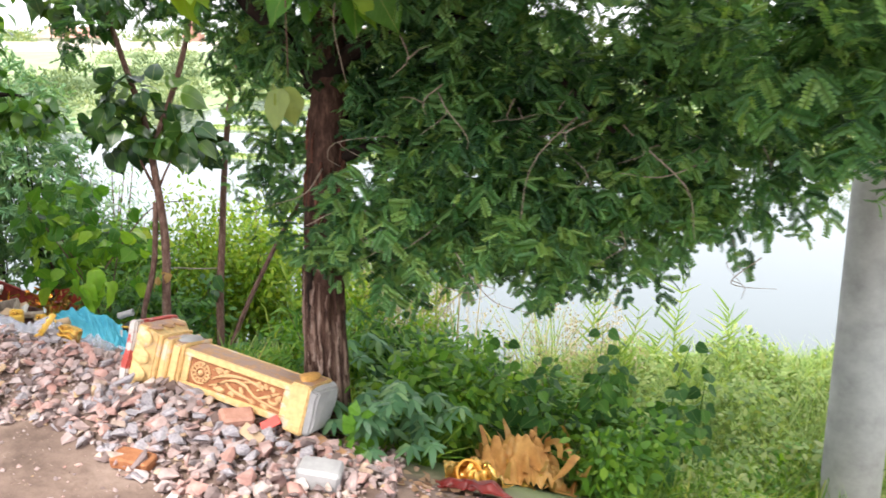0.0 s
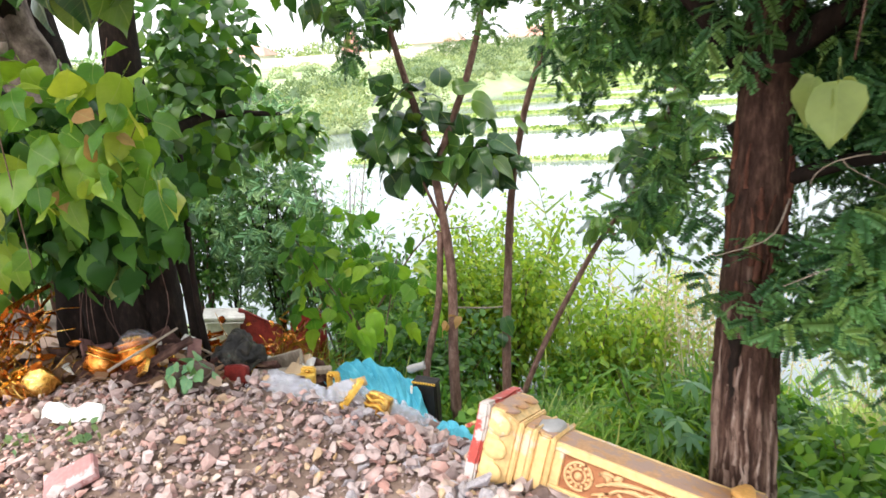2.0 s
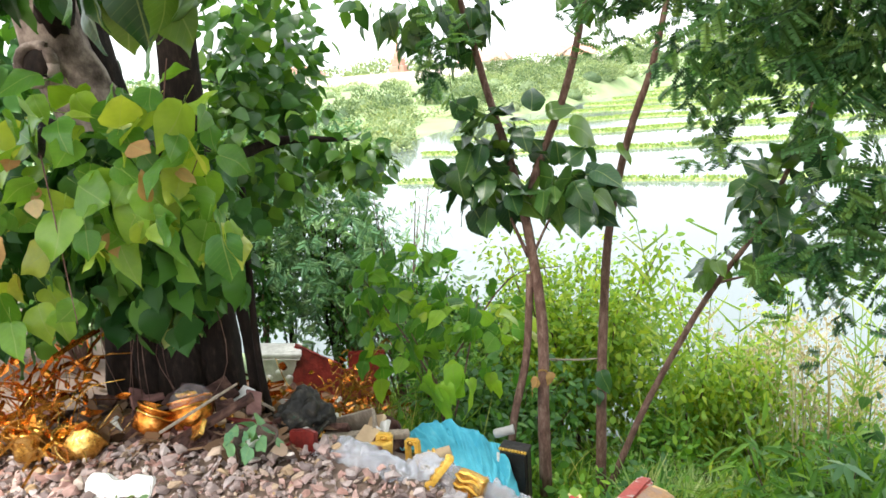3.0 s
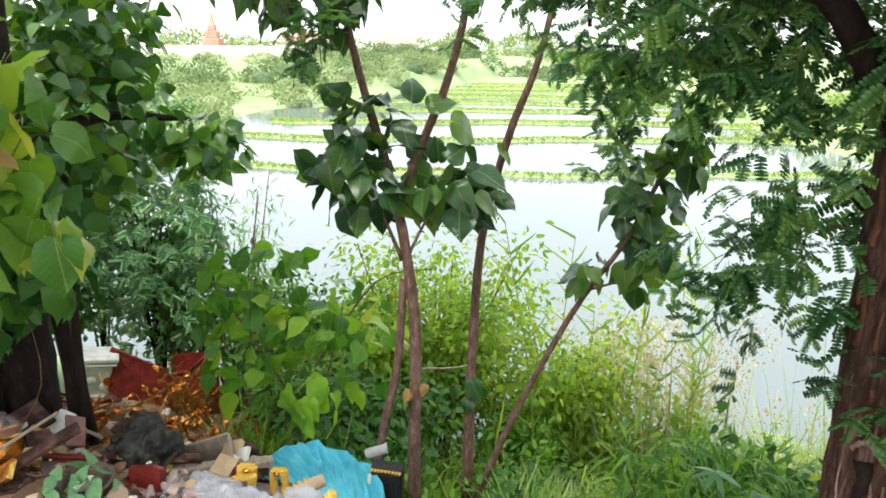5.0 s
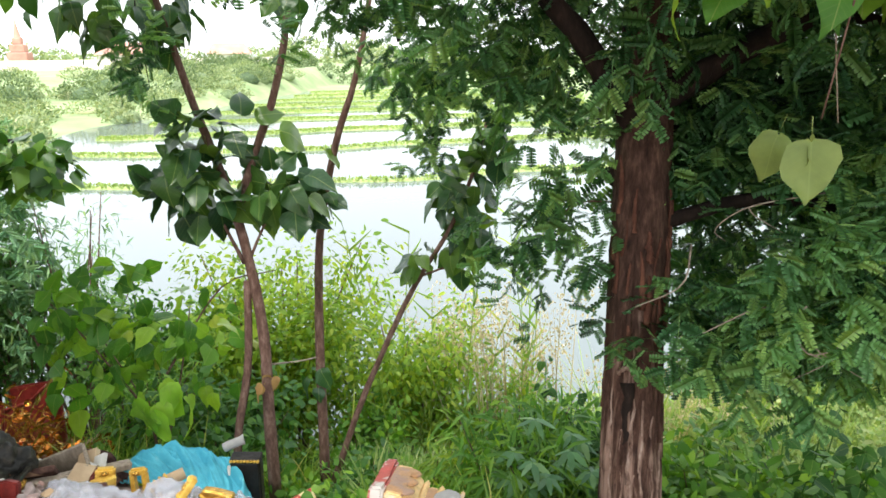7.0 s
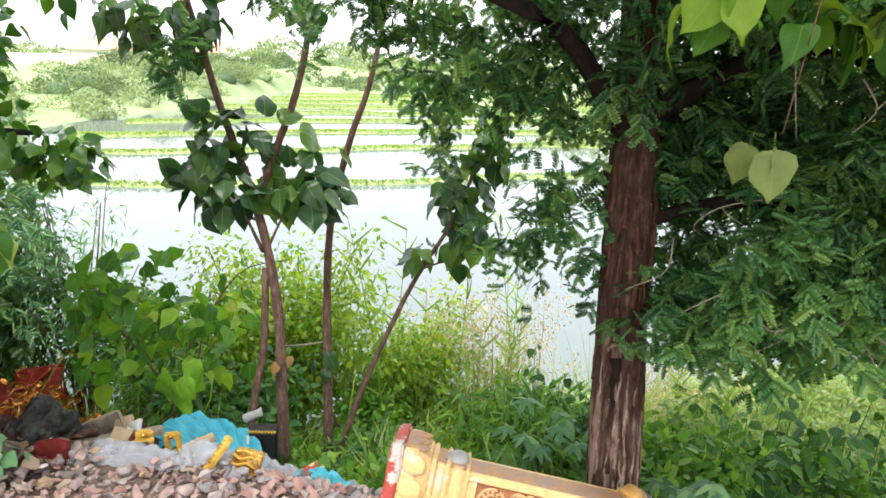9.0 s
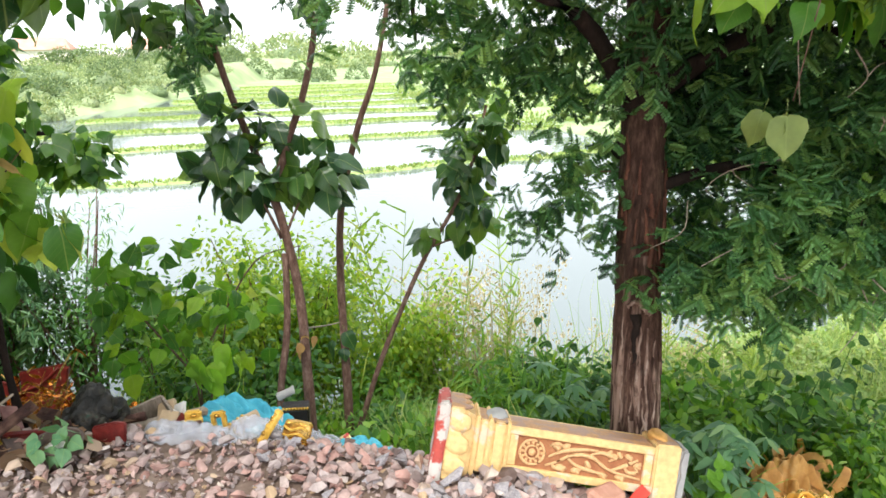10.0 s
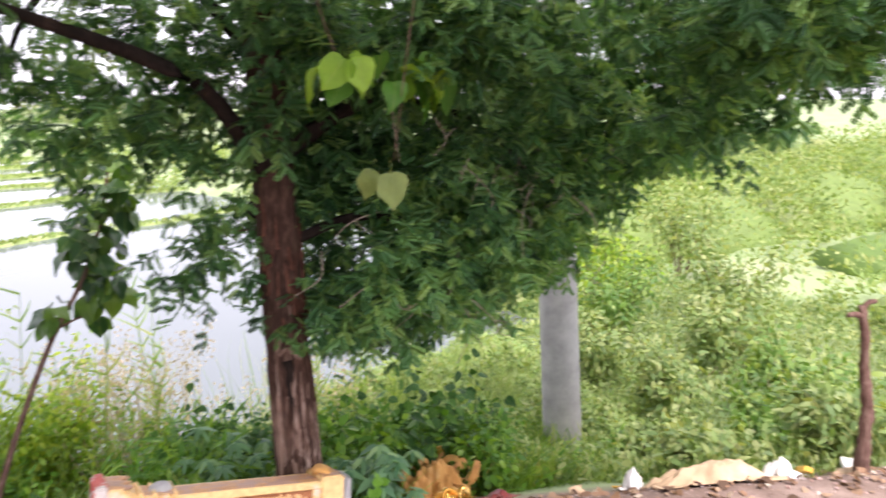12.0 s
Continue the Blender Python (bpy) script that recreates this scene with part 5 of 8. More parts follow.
sapc = thing("fig_sapling", "leaning thin sapling ending in a cluster of dark leaves", "sapling", "saplings", Matrix.Translation((-1.6, 4.95, -0.6)))
limb("stem", [(-1.66, 4.92, -0.65), (-1.45, 5.0, -0.15), (-1.15, 5.08, 0.42), (-0.9, 5.1, 0.8), (-0.74, 5.15, 1.15), (-0.66, 5.2, 1.4)], 0.02, 0.009, M_STEM, sapc, 8, 20, 0.12, 48)
limb("twig", [(-1.08, 5.08, 0.52), (-0.95, 5.1, 0.55), (-0.85, 5.1, 0.56)], 0.008, 0.004, M_STEM, sapc, 5, 6, 0.1, 49)
leaf_parts("leaf", HEARTS, hang_poses(rng(113), [(-0.82, 5.12, 1.02, 0.2, 0.16, 0.17, 1), (-0.66, 5.15, 1.25, 0.16, 0.13, 0.18, 0.8), (-0.78, 5.12, 0.7, 0.14, 0.12, 0.2, 0.8), (-1.08, 5.08, 0.6, 0.1, 0.1, 0.1, 0.35)], 105, 0.135, 0.6, 0.7), M_FIG, sapc)

seed_ = thing("fig_seedling", "young fig with broad heart-shaped leaves over the rubbish", "sapling", "saplings", Matrix.Translation((-2.6, 5.05, -0.5)))
for k, c in enumerate(([(-2.6, 5.05, -0.55), (-2.62, 5.0, -0.1), (-2.8, 5.0, 0.35)], [(-2.6, 5.05, -0.5), (-2.45, 5.0, 0.0), (-2.35, 5.05, 0.45)], [(-2.6, 5.05, -0.5), (-2.58, 4.9, -0.2), (-2.56, 4.8, 0.05)], [(-2.62, 5.0, -0.1), (-2.9, 5.1, 0.3), (-3.1, 5.15, 0.55)], [(-2.5, 5.0, 0.1), (-2.2, 5.2, 0.5), (-1.9, 5.3, 0.55)])):
    limb("stem", c, 0.007, 0.003, M_STEM, seed_, 6, 9, 0.1, 50 + k)
leaf_parts("leaf", HEARTS, hang_poses(rng(114), [(-2.75, 5.05, 0.25, 0.3, 0.2, 0.22, 1), (-2.35, 5.05, 0.35, 0.28, 0.2, 0.2, 1), (-3.0, 5.15, 0.5, 0.25, 0.2, 0.12, 0.5), (-2.2, 5.15, 0.05, 0.25, 0.15, 0.2, 0.6), (-2.9, 5.0, 0.05, 0.25, 0.15, 0.15, 0.6), (-2.75, 5.1, 0.6, 0.4, 0.2, 0.13, 0.8), (-3.05, 5.15, 0.35, 0.2, 0.2, 0.15, 0.4)], 125, 0.118, 0.45, 0.8, 0.65), M_FIG_MID, seed_)
# some seedling leaves take the lit colour to brighten the undergrowth
leaf_parts("leaf", HEARTS, hang_poses(rng(117), [(-2.7, 5.0, 0.3, 0.3, 0.2, 0.25, 1), (-2.3, 5.0, 0.35, 0.28, 0.2, 0.25, 1), (-2.95, 5.0, 0.3, 0.2, 0.2, 0.15, 0.5)], 32, 0.11, 0.5, 0.8, 0.7), M_FIG_LIT, seed_, "seedling leaf in the light green lit colour")
leaf_parts("leaf", HEARTS, hang_poses(rng(115), [(-2.5, 4.76, 0.05, 0.15, 0.08, 0.13, 1)], 11, 0.165, 0.7, 0.25, 0.3), M_BRIGHT, seed_, "young leaf in a bright sunlit colour")
leaf_parts("leaf", HEARTS, hang_poses(rng(116), [(-1.96, 4.72, 0.12, 0.06, 0.04, 0.07, 1)], 4, 0.075), M_DRY, seed_, "dry pinkish-brown leaf")

# ---------------------------------------------------------------- big fig tree
fig = thing("fig_tree", "old many-stemmed fig tree with aerial roots and heart-shaped leaves", "tree", "", Matrix.Translation((-3.95, 4.65, -0.05)))
# lower stems get the shade-darkened bark, the open upper stem the pale one
STEMS = (([(-3.95, 4.6, -0.15), (-3.95, 4.62, 0.6), (-4.08, 4.6, 1.25)], 0.27, 0.2, M_BARK_SHADED), ([(-4.03, 4.6, 1.05), (-4.1, 4.6, 1.3), (-4.35, 4.5, 2.0), (-4.5, 4.5, 3.2)], 0.205, 0.15, M_BARK_PALE), ([(-3.74, 4.55, -0.15), (-3.75, 4.6, 0.6), (-3.8, 4.7, 1.5), (-3.75, 4.8, 3.2)], 0.13, 0.1, M_BARK_SHADED),
         ([(-4.3, 4.6, -0.15), (-4.25, 4.6, 0.7), (-4.3, 4.7, 1.6), (-4.6, 4.8, 3.2)], 0.22, 0.12, M_BARK_SHADED), ([(-3.85, 4.4, -0.1), (-3.88, 4.48, 0.5), (-3.95, 4.5, 1.2)], 0.11, 0.07, M_BARK_SHADED), ([(-3.5, 4.5, -0.15), (-3.52, 4.52, 0.5), (-3.64, 4.55, 1.4)], 0.034, 0.03, M_BARK_SHADED),
         ([(-3.38, 4.42, -0.1), (-3.42, 4.45, 0.4), (-3.4, 4.5, 1.2)], 0.022, 0.016, M_BARK_SHADED), ([(-4.05, 4.38, -0.1), (-4.1, 4.45, 0.5), (-4.2, 4.5, 1.2)], 0.09, 0.07, M_BARK_SHADED))
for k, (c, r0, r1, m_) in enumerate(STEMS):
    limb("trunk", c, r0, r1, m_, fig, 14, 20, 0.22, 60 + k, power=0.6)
kn = pose(-4.3, 4.3, 1.87, 78, 0, 12)
bm = bmesh.new()
tube(bm, [fig.matrix_basis.inverted() @ kn @ Vector((0.085 * math.cos(a), 0.095 * math.sin(a), 0.01 * math.sin(3 * a))) for a in np.linspace(0, 6.283, 19)], [0.026] * 19, 8, 0.3, 5)
part("knot_rim", bm, M_BARK_PALE, fig, "swollen rim of a hollow knot", True)
# flat dark lens inside the rim, painting the shade of the hollow
bm = bmesh.new()
bmesh.ops.create_icosphere(bm, subdivisions=2, radius=0.08, matrix=fig.matrix_basis.inverted() @ kn @ Matrix.Diagonal((1, 1, 0.3, 1)))
part("knot", bm, M_BARK_SHADED, fig, "dark lens coloured as the shade inside a hollow knot", True)
r_ = rng(120)
for k in range(10):
    x, y = r_.uniform(-4.4, -3.45), r_.uniform(4.25, 4.45)
    limb("aerial_root", [(x + r_.normal(0, 0.08), y + 0.1, r_.uniform(0.5, 0.9)), (x + r_.normal(0, 0.06), y, 0.35), (x + r_.normal(0, 0.1), y - 0.05, 0.05)], r_.uniform(0.002, 0.0035), 0.0015, M_STEM, fig, 5, 9, 0.2, 140 + k)
FIG_BOUGHS = ([(-3.75, 4.7, 1.2), (-3.6, 5.2, 1.35), (-3.3, 5.7, 1.3)], [(-4.35, 4.5, 2.0), (-3.6, 3.9, 2.5), (-2.4, 3.2, 2.75), (-0.9, 2.6, 2.65), (0.4, 2.3, 2.6)], [(-3.85, 4.5, 1.0), (-3.5, 4.0, 1.3), (-3.2, 3.7, 1.6)],
            [(-4.1, 4.5, 1.3), (-3.9, 3.9, 1.6), (-3.6, 3.5, 1.5)], [(-3.75, 4.8, 3.0), (-2.6, 4.6, 3.1), (-1.4, 4.2, 3.2)], [(-3.6, 3.9, 2.5), (-3.1, 3.5, 2.3), (-2.9, 3.3, 2.0)])
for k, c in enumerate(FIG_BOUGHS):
    limb("limb", c, (0.05, 0.1, 0.03, 0.03, 0.08, 0.03)[k], 0.012, M_BARK_SHADED, fig, 8, 16, 0.12, 70 + k)
# twigs that carry the hanging leaves in front
HANG = ([(-0.95, 2.62, 2.65), (-0.98, 2.6, 2.2), (-0.92, 2.57, 1.95)], [(-0.5, 2.5, 2.62), (-0.54, 2.6, 2.1), (-0.57, 2.68, 1.58)], [(-3.2, 3.7, 1.6), (-3.08, 3.55, 1.65), (-3.0, 3.5, 1.8)], [(-3.5, 4.0, 1.3), (-3.15, 3.65, 1.3), (-2.98, 3.55, 1.45)], [(-3.6, 3.5, 1.5), (-3.5, 3.4, 1.2), (-3.45, 3.35, 0.9)])
for k, c in enumerate(HANG):
    limb("twig", c, 0.0035, 0.002, M_STEM, fig, 5, 9, 0.1, 80 + k)
# front leaves in the lit colour, before the shaded copy behind
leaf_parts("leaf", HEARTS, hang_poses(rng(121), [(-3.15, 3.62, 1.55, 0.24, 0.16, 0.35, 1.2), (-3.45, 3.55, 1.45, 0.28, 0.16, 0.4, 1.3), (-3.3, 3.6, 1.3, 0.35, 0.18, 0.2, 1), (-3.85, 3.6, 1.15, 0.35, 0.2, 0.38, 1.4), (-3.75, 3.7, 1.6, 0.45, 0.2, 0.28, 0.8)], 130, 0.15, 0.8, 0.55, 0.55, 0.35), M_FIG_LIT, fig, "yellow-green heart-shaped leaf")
leaf_parts("leaf", HEARTS, hang_poses(rng(122), [(-0.87, 2.6, 1.95, 0.1, 0.1, 0.1, 0.8), (-0.4, 2.72, 1.92, 0.14, 0.08, 0.08, 0.9), (-0.55, 2.68, 1.92, 0.14, 0.1, 0.08, 0.7), (-0.3, 2.75, 1.95, 0.25, 0.12, 0.12, 0.9)], 26, 0.13, 0.95, 0.3, 0.4), M_FIG_MID, fig)
leaf_parts("leaf", HEARTS[:5], frames_from(np.array([(-0.605, 2.66, 1.53), (-0.585, 2.685, 1.535), (-0.63, 2.74, 1.54)]), np.array([(-0.12, -0.25, -1), (0.34, -0.05, -0.95), (-0.3, 0.2, -1)]), np.array([(-0.7, -1, 0.3), (0.7, -0.9, 0.4), (-1.0, -0.5, 0.1)]), [0.145, 0.14, 0.125]), M_PALE, fig, "pale yellow-green heart-shaped leaf")
leaf_parts("leaf", HEARTS, frames_from(np.array([(-0.86, 2.53, 1.945)]), np.array([(0.1, -0.15, -1)]), np.array([(-0.5, -1, 0.3)]), [0.125]), M_BRIGHT, fig, "heart-shaped leaf in a vivid yellow-green backlit colour")
leaf_parts("leaf", HEARTS, hang_poses(rng(123), [(-2.95, 3.3, 2.05, 0.25, 0.15, 0.1, 1), (-2.6, 3.2, 2.15, 0.25, 0.15, 0.08, 0.6)], 26, 0.19, 1.0, 0.2, 0.2), M_FIG, fig)
leaf_parts("leaf", HEARTS, hang_poses(rng(128), [(-3.62, 4.12, 0.62, 0.1, 0.06, 0.07, 1)], 7, 0.13, 0.8, 0.3, 0.3), M_PALE, fig, "pale yellow-green heart-shaped leaf")
leaf_parts("leaf", HEARTS, hang_poses(rng(129), [(-3.3, 3.5, 1.4, 0.35, 0.16, 0.4, 1), (-3.8, 3.5, 1.3, 0.3, 0.16, 0.35, 0.7)], 11, 0.1, 0.9, 0.3, 0.8), M_DRY, fig, "curled dry brown leaf")
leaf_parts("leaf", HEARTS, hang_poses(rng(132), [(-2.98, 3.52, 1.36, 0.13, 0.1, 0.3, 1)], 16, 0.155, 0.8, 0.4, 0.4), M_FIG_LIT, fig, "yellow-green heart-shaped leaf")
# leaves behind, with the shade of the depth in their colour
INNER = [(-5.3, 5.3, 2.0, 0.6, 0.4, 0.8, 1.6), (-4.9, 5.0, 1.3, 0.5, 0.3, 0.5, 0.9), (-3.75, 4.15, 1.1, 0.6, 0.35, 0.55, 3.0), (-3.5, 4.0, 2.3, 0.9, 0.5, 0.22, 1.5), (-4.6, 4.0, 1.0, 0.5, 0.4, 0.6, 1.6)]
leaf_mass("foliage", HEARTS, hang_poses(rng(124), INNER, 1450, 0.13, 0.8, 0.6, 0.5), M_FIG_BACK, fig, "inner fig leaves in a dark, shaded colour", 125)
OUTER = [(-3.85, 5.4, 1.35, 0.55, 0.5, 0.55, 2.0), (-3.8, 5.6, 1.9, 0.45, 0.5, 0.5, 1.5), (-3.15, 5.5, 1.18, 0.24, 0.2, 0.16, 0.45), (-2.5, 4.6, 2.35, 0.5, 0.4, 0.22, 0.8), (-2.95, 5.6, 2.15, 0.3, 0.3, 0.2, 0.15)]
leaf_mass("foliage", HEARTS_FAR, hang_poses(rng(130), OUTER, 1300, 0.105, 0.6, 0.7, 0.5), M_FIG_OUT, fig, "mid-green outer fig leaves", 131)
# leaf layer above the view, added for shade; last ball blocks sun from trunk
leaf_mass("foliage", HEARTS_FAR, hang_poses(rng(126), [(-3.0, 3.0, 3.4, 2.6, 2.2, 0.5, 3), (-0.6, 2.2, 3.3, 1.8, 1.8, 0.5, 2), (-4.6, 3.0, 2.95, 0.8, 0.7, 0.3, 2.5)], 3800, 0.18), M_FIG_BACK, fig, "unseen fig canopy overhead, added to shade the trunk and heap", 127)

# ---------------------------------------------------------------- pole and post
pole = thing("utility_pole", "round grey concrete utility pole standing on the grassy bank", "pole", "", Matrix.Translation((2.66, 3.99, -1.35)))
bm = bmesh.new()
tube(bm, [(-0.045 * (-0.4 + 0.5 * k), 0.028 * (-0.4 + 0.5 * k), -0.4 + 0.5 * k) for k in range(14)], [0.178 - 0.003 * k for k in range(14)], 28)
part("shaft", bm, M_CONC, pole, "", True)
post = thing("wooden_post", "knobbly weathered wooden post at the verge", "post", "", Matrix.Translation((1.6, 1.42, -0.12)))
limb("post_stem", [(1.6, 1.42, -0.4), (1.6, 1.42, 0.05), (1.595, 1.425, 0.22), (1.57, 1.45, 0.4), (1.56, 1.46, 0.58), (1.535, 1.485, 0.76)], 0.042, 0.02, M_STEM, post, 10, 26, 0.4, 91, power=0.7)
limb("stub", [(1.54, 1.48, 0.7), (1.505, 1.5, 0.72), (1.465, 1.53, 0.715)], 0.02, 0.012, M_STEM, post, 7, 6, 0.3, 92)
limb("stub", [(1.54, 1.48, 0.74), (1.56, 1.465, 0.775), (1.6, 1.44, 0.78)], 0.018, 0.012, M_STEM, post, 7, 6, 0.3, 93)

# ---------------------------------------------------------------- lying pillar
def prism(bm, x0, x1, h0, h1, bevel=0.006):
    """A square block along x from x0 to x1, half height h0 at its start and h1 at its end."""
    vs = []
    for x, h in ((x0, h0), (x1, h1)):
        vs.append([bm.verts.new((x, a * h, b * h)) for a, b in ((-1, -1), (1, -1), (1, 1), (-1, 1))])
    fs = [bm.faces.new(vs[0][::-1]), bm.faces.new(vs[1])]
    for k in range(4):
        fs.append(bm.faces.new((vs[0][k], vs[0][(k + 1) % 4], vs[1][(k + 1) % 4], vs[1][k])))
    ed = list({e for f in fs for e in f.edges})
    bmesh.ops.bevel(bm, geom=ed, offset=bevel, segments=2, affect="EDGES")


def blob(bm, c, s, turn=(0, 0, 0), sub=2):
    bmesh.ops.create_icosphere(bm, subdivisions=sub, radius=1, matrix=pose(*c, *turn) @ Matrix.Diagonal((*s, 1)))


def roughen(bm, amount, scale=9):
    for v in bm.verts:
        v.co += Vector((noise.noise(v.co * scale), noise.noise(v.co * scale + Vector((7, 0, 0))), noise.noise(v.co * scale + Vector((0, 9, 0))))) * amount


pil = thing("ornamental_pillar", "lying yellow plaster pillar with red floral relief, broken ends", "pillar", "", pose(-1.552, 3.437, 0.163, -15.5, 9.3, -19.9) @ Matrix.Diagonal((0.94, 0.935, 0.935, 1)))
bm = bmesh.new()
prism(bm, -0.02, 0.035, 0.172, 0.178, 0.01)
bmesh.ops.subdivide_edges(bm, edges=bm.edges[:], cuts=3, use_grid_fill=True)
roughen(bm, 0.008, 16)
part("capital_edge", bm, M_REDWHITE, pil, "chipped red and white edge slab")
bm = bmesh.new()
prism(bm, 0.035, 0.1, 0.163, 0.163)
prism(bm, 0.1, 0.155, 0.16, 0.128)
prism(bm, 0.155, 0.175, 0.135, 0.135)
cap_ = part("capital", bm, M_YEL, pil)
for side in range(2):
    for k in range(3):
        bm = bmesh.new()
        a = -0.1 + 0.1 * k
        if side == 0:
            blob(bm, (0.085, -0.16, a), (0.055, 0.011, 0.047))
        else:
            blob(bm, (0.085, a, 0.16), (0.055, 0.047, 0.011))
        part("petal", bm, M_YEL if side == 0 else M_YEL_TOP, cap_, "", True)
bm = bmesh.new()
prism(bm, 0.175, 0.215, 0.118, 0.118)
prism(bm, 0.215, 0.235, 0.128, 0.128)
prism(bm, 0.235, 0.3, 0.12, 0.12, 0.012)
prism(bm, 0.3, 0.315, 0.128, 0.128)
neck_ = part("neck", bm, M_YEL, pil)
bm = bmesh.new()
blob(bm, (0.26, 0.0, 0.118), (0.05, 0.1, 0.03))
roughen(bm, 0.02, 20)
part("plaster_lump", bm, M_CONC, neck_, "bare grey plaster lump", True)
bm = bmesh.new()
prism(bm, 0.31, 0.97, 0.092, 0.092)
shaft_ = part("shaft", bm, M_REDPANEL, pil, "dark red recessed panel ground")
for y_, z_, sy_, sz_ in ((-0.1, 0.088, 0.02, 0.036), (-0.1, -0.088, 0.02, 0.036), (0.1, 0.088, 0.02, 0.036), (0.1, -0.088, 0.02, 0.036)):
    bm = bmesh.new()
    bmesh.ops.create_cube(bm, size=1, matrix=Matrix.Translation((0.64, y_, z_)) @ Matrix.Diagonal((0.68, sy_, sz_, 1)))
    bmesh.ops.bevel(bm, geom=bm.edges[:], offset=0.004, segments=1, affect="EDGES")
    part("frame_rail", bm, M_YEL, shaft_)
for x_ in (0.335, 0.945):
    bm = bmesh.new()
    bmesh.ops.create_cube(bm, size=1, matrix=Matrix.Translation((x_, -0.098, 0)) @ Matrix.Diagonal((0.04, 0.02, 0.138, 1)))
    bmesh.ops.bevel(bm, geom=bm.edges[:], offset=0.004, segments=1, affect="EDGES")
    part("frame_rail", bm, M_YEL, shaft_)
# carved flower and scroll on the front
bm = bmesh.new()
blob(bm, (0.425, -0.096, 0.0), (0.017, 0.014, 0.017))
for rad, tk in ((0.03, 0.005), (0.055, 0.0065)):
    tube(bm, [(0.425 + rad * math.cos(a), -0.096, rad * math.sin(a)) for a in np.linspace(0, 6.283, 25)], [tk] * 25, 6)
for k in range(12):
    a = 2 * math.pi * k / 12
    blob(bm, (0.425 + 0.043 * math.cos(a), -0.093, 0.043 * math.sin(a)), (0.011, 0.009, 0.008), (0, -math.degrees(a), 0), 1)
part("carved_flower", bm, M_RELIEF, shaft_, "carved round flower", True)
bm = bmesh.new()
for c in ([(0.49, -0.095, -0.05), (0.55, -0.098, -0.02), (0.62, -0.098, 0.02), (0.7, -0.098, 0.015), (0.78, -0.098, -0.03), (0.92, -0.096, -0.05)],
          [(0.5, -0.095, -0.01), (0.56, -0.098, 0.025), (0.64, -0.098, 0.045), (0.72, -0.096, 0.05)], [(0.78, -0.097, -0.03), (0.84, -0.097, 0.0), (0.9, -0.096, 0.035)],
          [(0.58, -0.097, 0.0), (0.63, -0.097, -0.03), (0.7, -0.096, -0.045), (0.76, -0.096, -0.05)], [(0.68, -0.097, 0.02), (0.73, -0.097, 0.045), (0.79, -0.097, 0.03), (0.77, -0.096, 0.01)],
          [(0.52, -0.096, -0.03), (0.53, -0.097, -0.052), (0.57, -0.097, -0.055), (0.58, -0.096, -0.04)], [(0.84, -0.096, 0.0), (0.86, -0.097, -0.025), (0.9, -0.097, -0.02), (0.89, -0.096, 0.0)],
          [(0.5, -0.096, 0.04), (0.53, -0.097, 0.055), (0.56, -0.097, 0.05)]):
    pts = curve_pts(c, 14)
    tube(bm, pts, [0.011 * (1 - 0.5 * abs(k / 6.5 - 1)) for k in range(14)], 6)
part("carved_scroll", bm, M_RELIEF, shaft_, "carved vine scroll", True)
r_ = rng(150)
for k, (x_, z_, s_, a_) in enumerate(((0.53, 0.042, 0.024, 20), (0.575, 0.05, 0.02, -30), (0.56, -0.05, 0.026, 15), (0.63, -0.05, 0.024, -20), (0.68, -0.02, 0.02, 60), (0.79, 0.035, 0.022, 0), (0.815, 0.045, 0.018, 60), (0.77, 0.045, 0.018, -60), (0.75, -0.055, 0.022, 10), (0.86, 0.04, 0.022, 30), (0.9, 0.01, 0.02, -30), (0.83, -0.055, 0.024, 0))):
    bm = bmesh.new()
    blob(bm, (x_, -0.094, z_), (s_ * 1.25, 0.009, s_ * 0.7), (0, a_, 0), 1)
    blob(bm, (x_ + 0.008, -0.094, z_ - 0.008), (s_ * 0.6, 0.01, s_ * 0.5), (0, a_ + 70, 0), 1)
    part("carved_leaf", bm, M_RELIEF, shaft_, "", True)
# worn relief on the upper face
bm = bmesh.new()
for k in range(26):
    blob(bm, (0.36 + 0.023 * k, r_.uniform(-0.06, 0.06), 0.092), (r_.uniform(0.012, 0.03), r_.uniform(0.008, 0.018), 0.008), (0, 0, r_.uniform(-60, 60)), 1)
part("worn_relief", bm, M_YEL_TOP, shaft_, "rubbed-down relief on the upper side", True)
M_CARDY2 = worn_paint("orange_moulding", (0.7, 0.36, 0.1), (0.5, 0.38, 0.28), 0.35, 16)
for x0_, x1_, w_, z_ in ((0.035, 0.1, 0.155, 0.163), (0.175, 0.21, 0.11, 0.119), (0.235, 0.3, 0.112, 0.12), (0.31, 0.96, 0.088, 0.1065), (0.97, 1.07, 0.118, 0.128)):
    bm = bmesh.new()
    bmesh.ops.create_grid(bm, x_segments=max(4, int((x1_ - x0_) * 60)), y_segments=8, size=0.5, matrix=Matrix.Translation(((x0_ + x1_) / 2, 0, z_)) @ Matrix.Diagonal((x1_ - x0_, 2 * w_, 1, 1)))
    for v in bm.verts:
        v.co.z += 0.004 + 0.006 * abs(noise.noise(v.co * 22)) - (0.01 if abs(v.co.y) > w_ * 0.96 else 0)
    part("weathered_top", bm, M_YEL_TOP, pil, "worn tan-brown upper side", True)
bm = bmesh.new()
prism(bm, 0.965, 1.075, 0.126, 0.13, 0.008)
part("plinth", bm, M_YEL, pil)
bm = bmesh.new()
blob(bm, (1.0, 0.0, 0.132), (0.045, 0.09, 0.025))
roughen(bm, 0.015, 18)
part("plinth_moulding", bm, M_CARDY2, pil, "chipped orange moulding", True)
bm = bmesh.new()
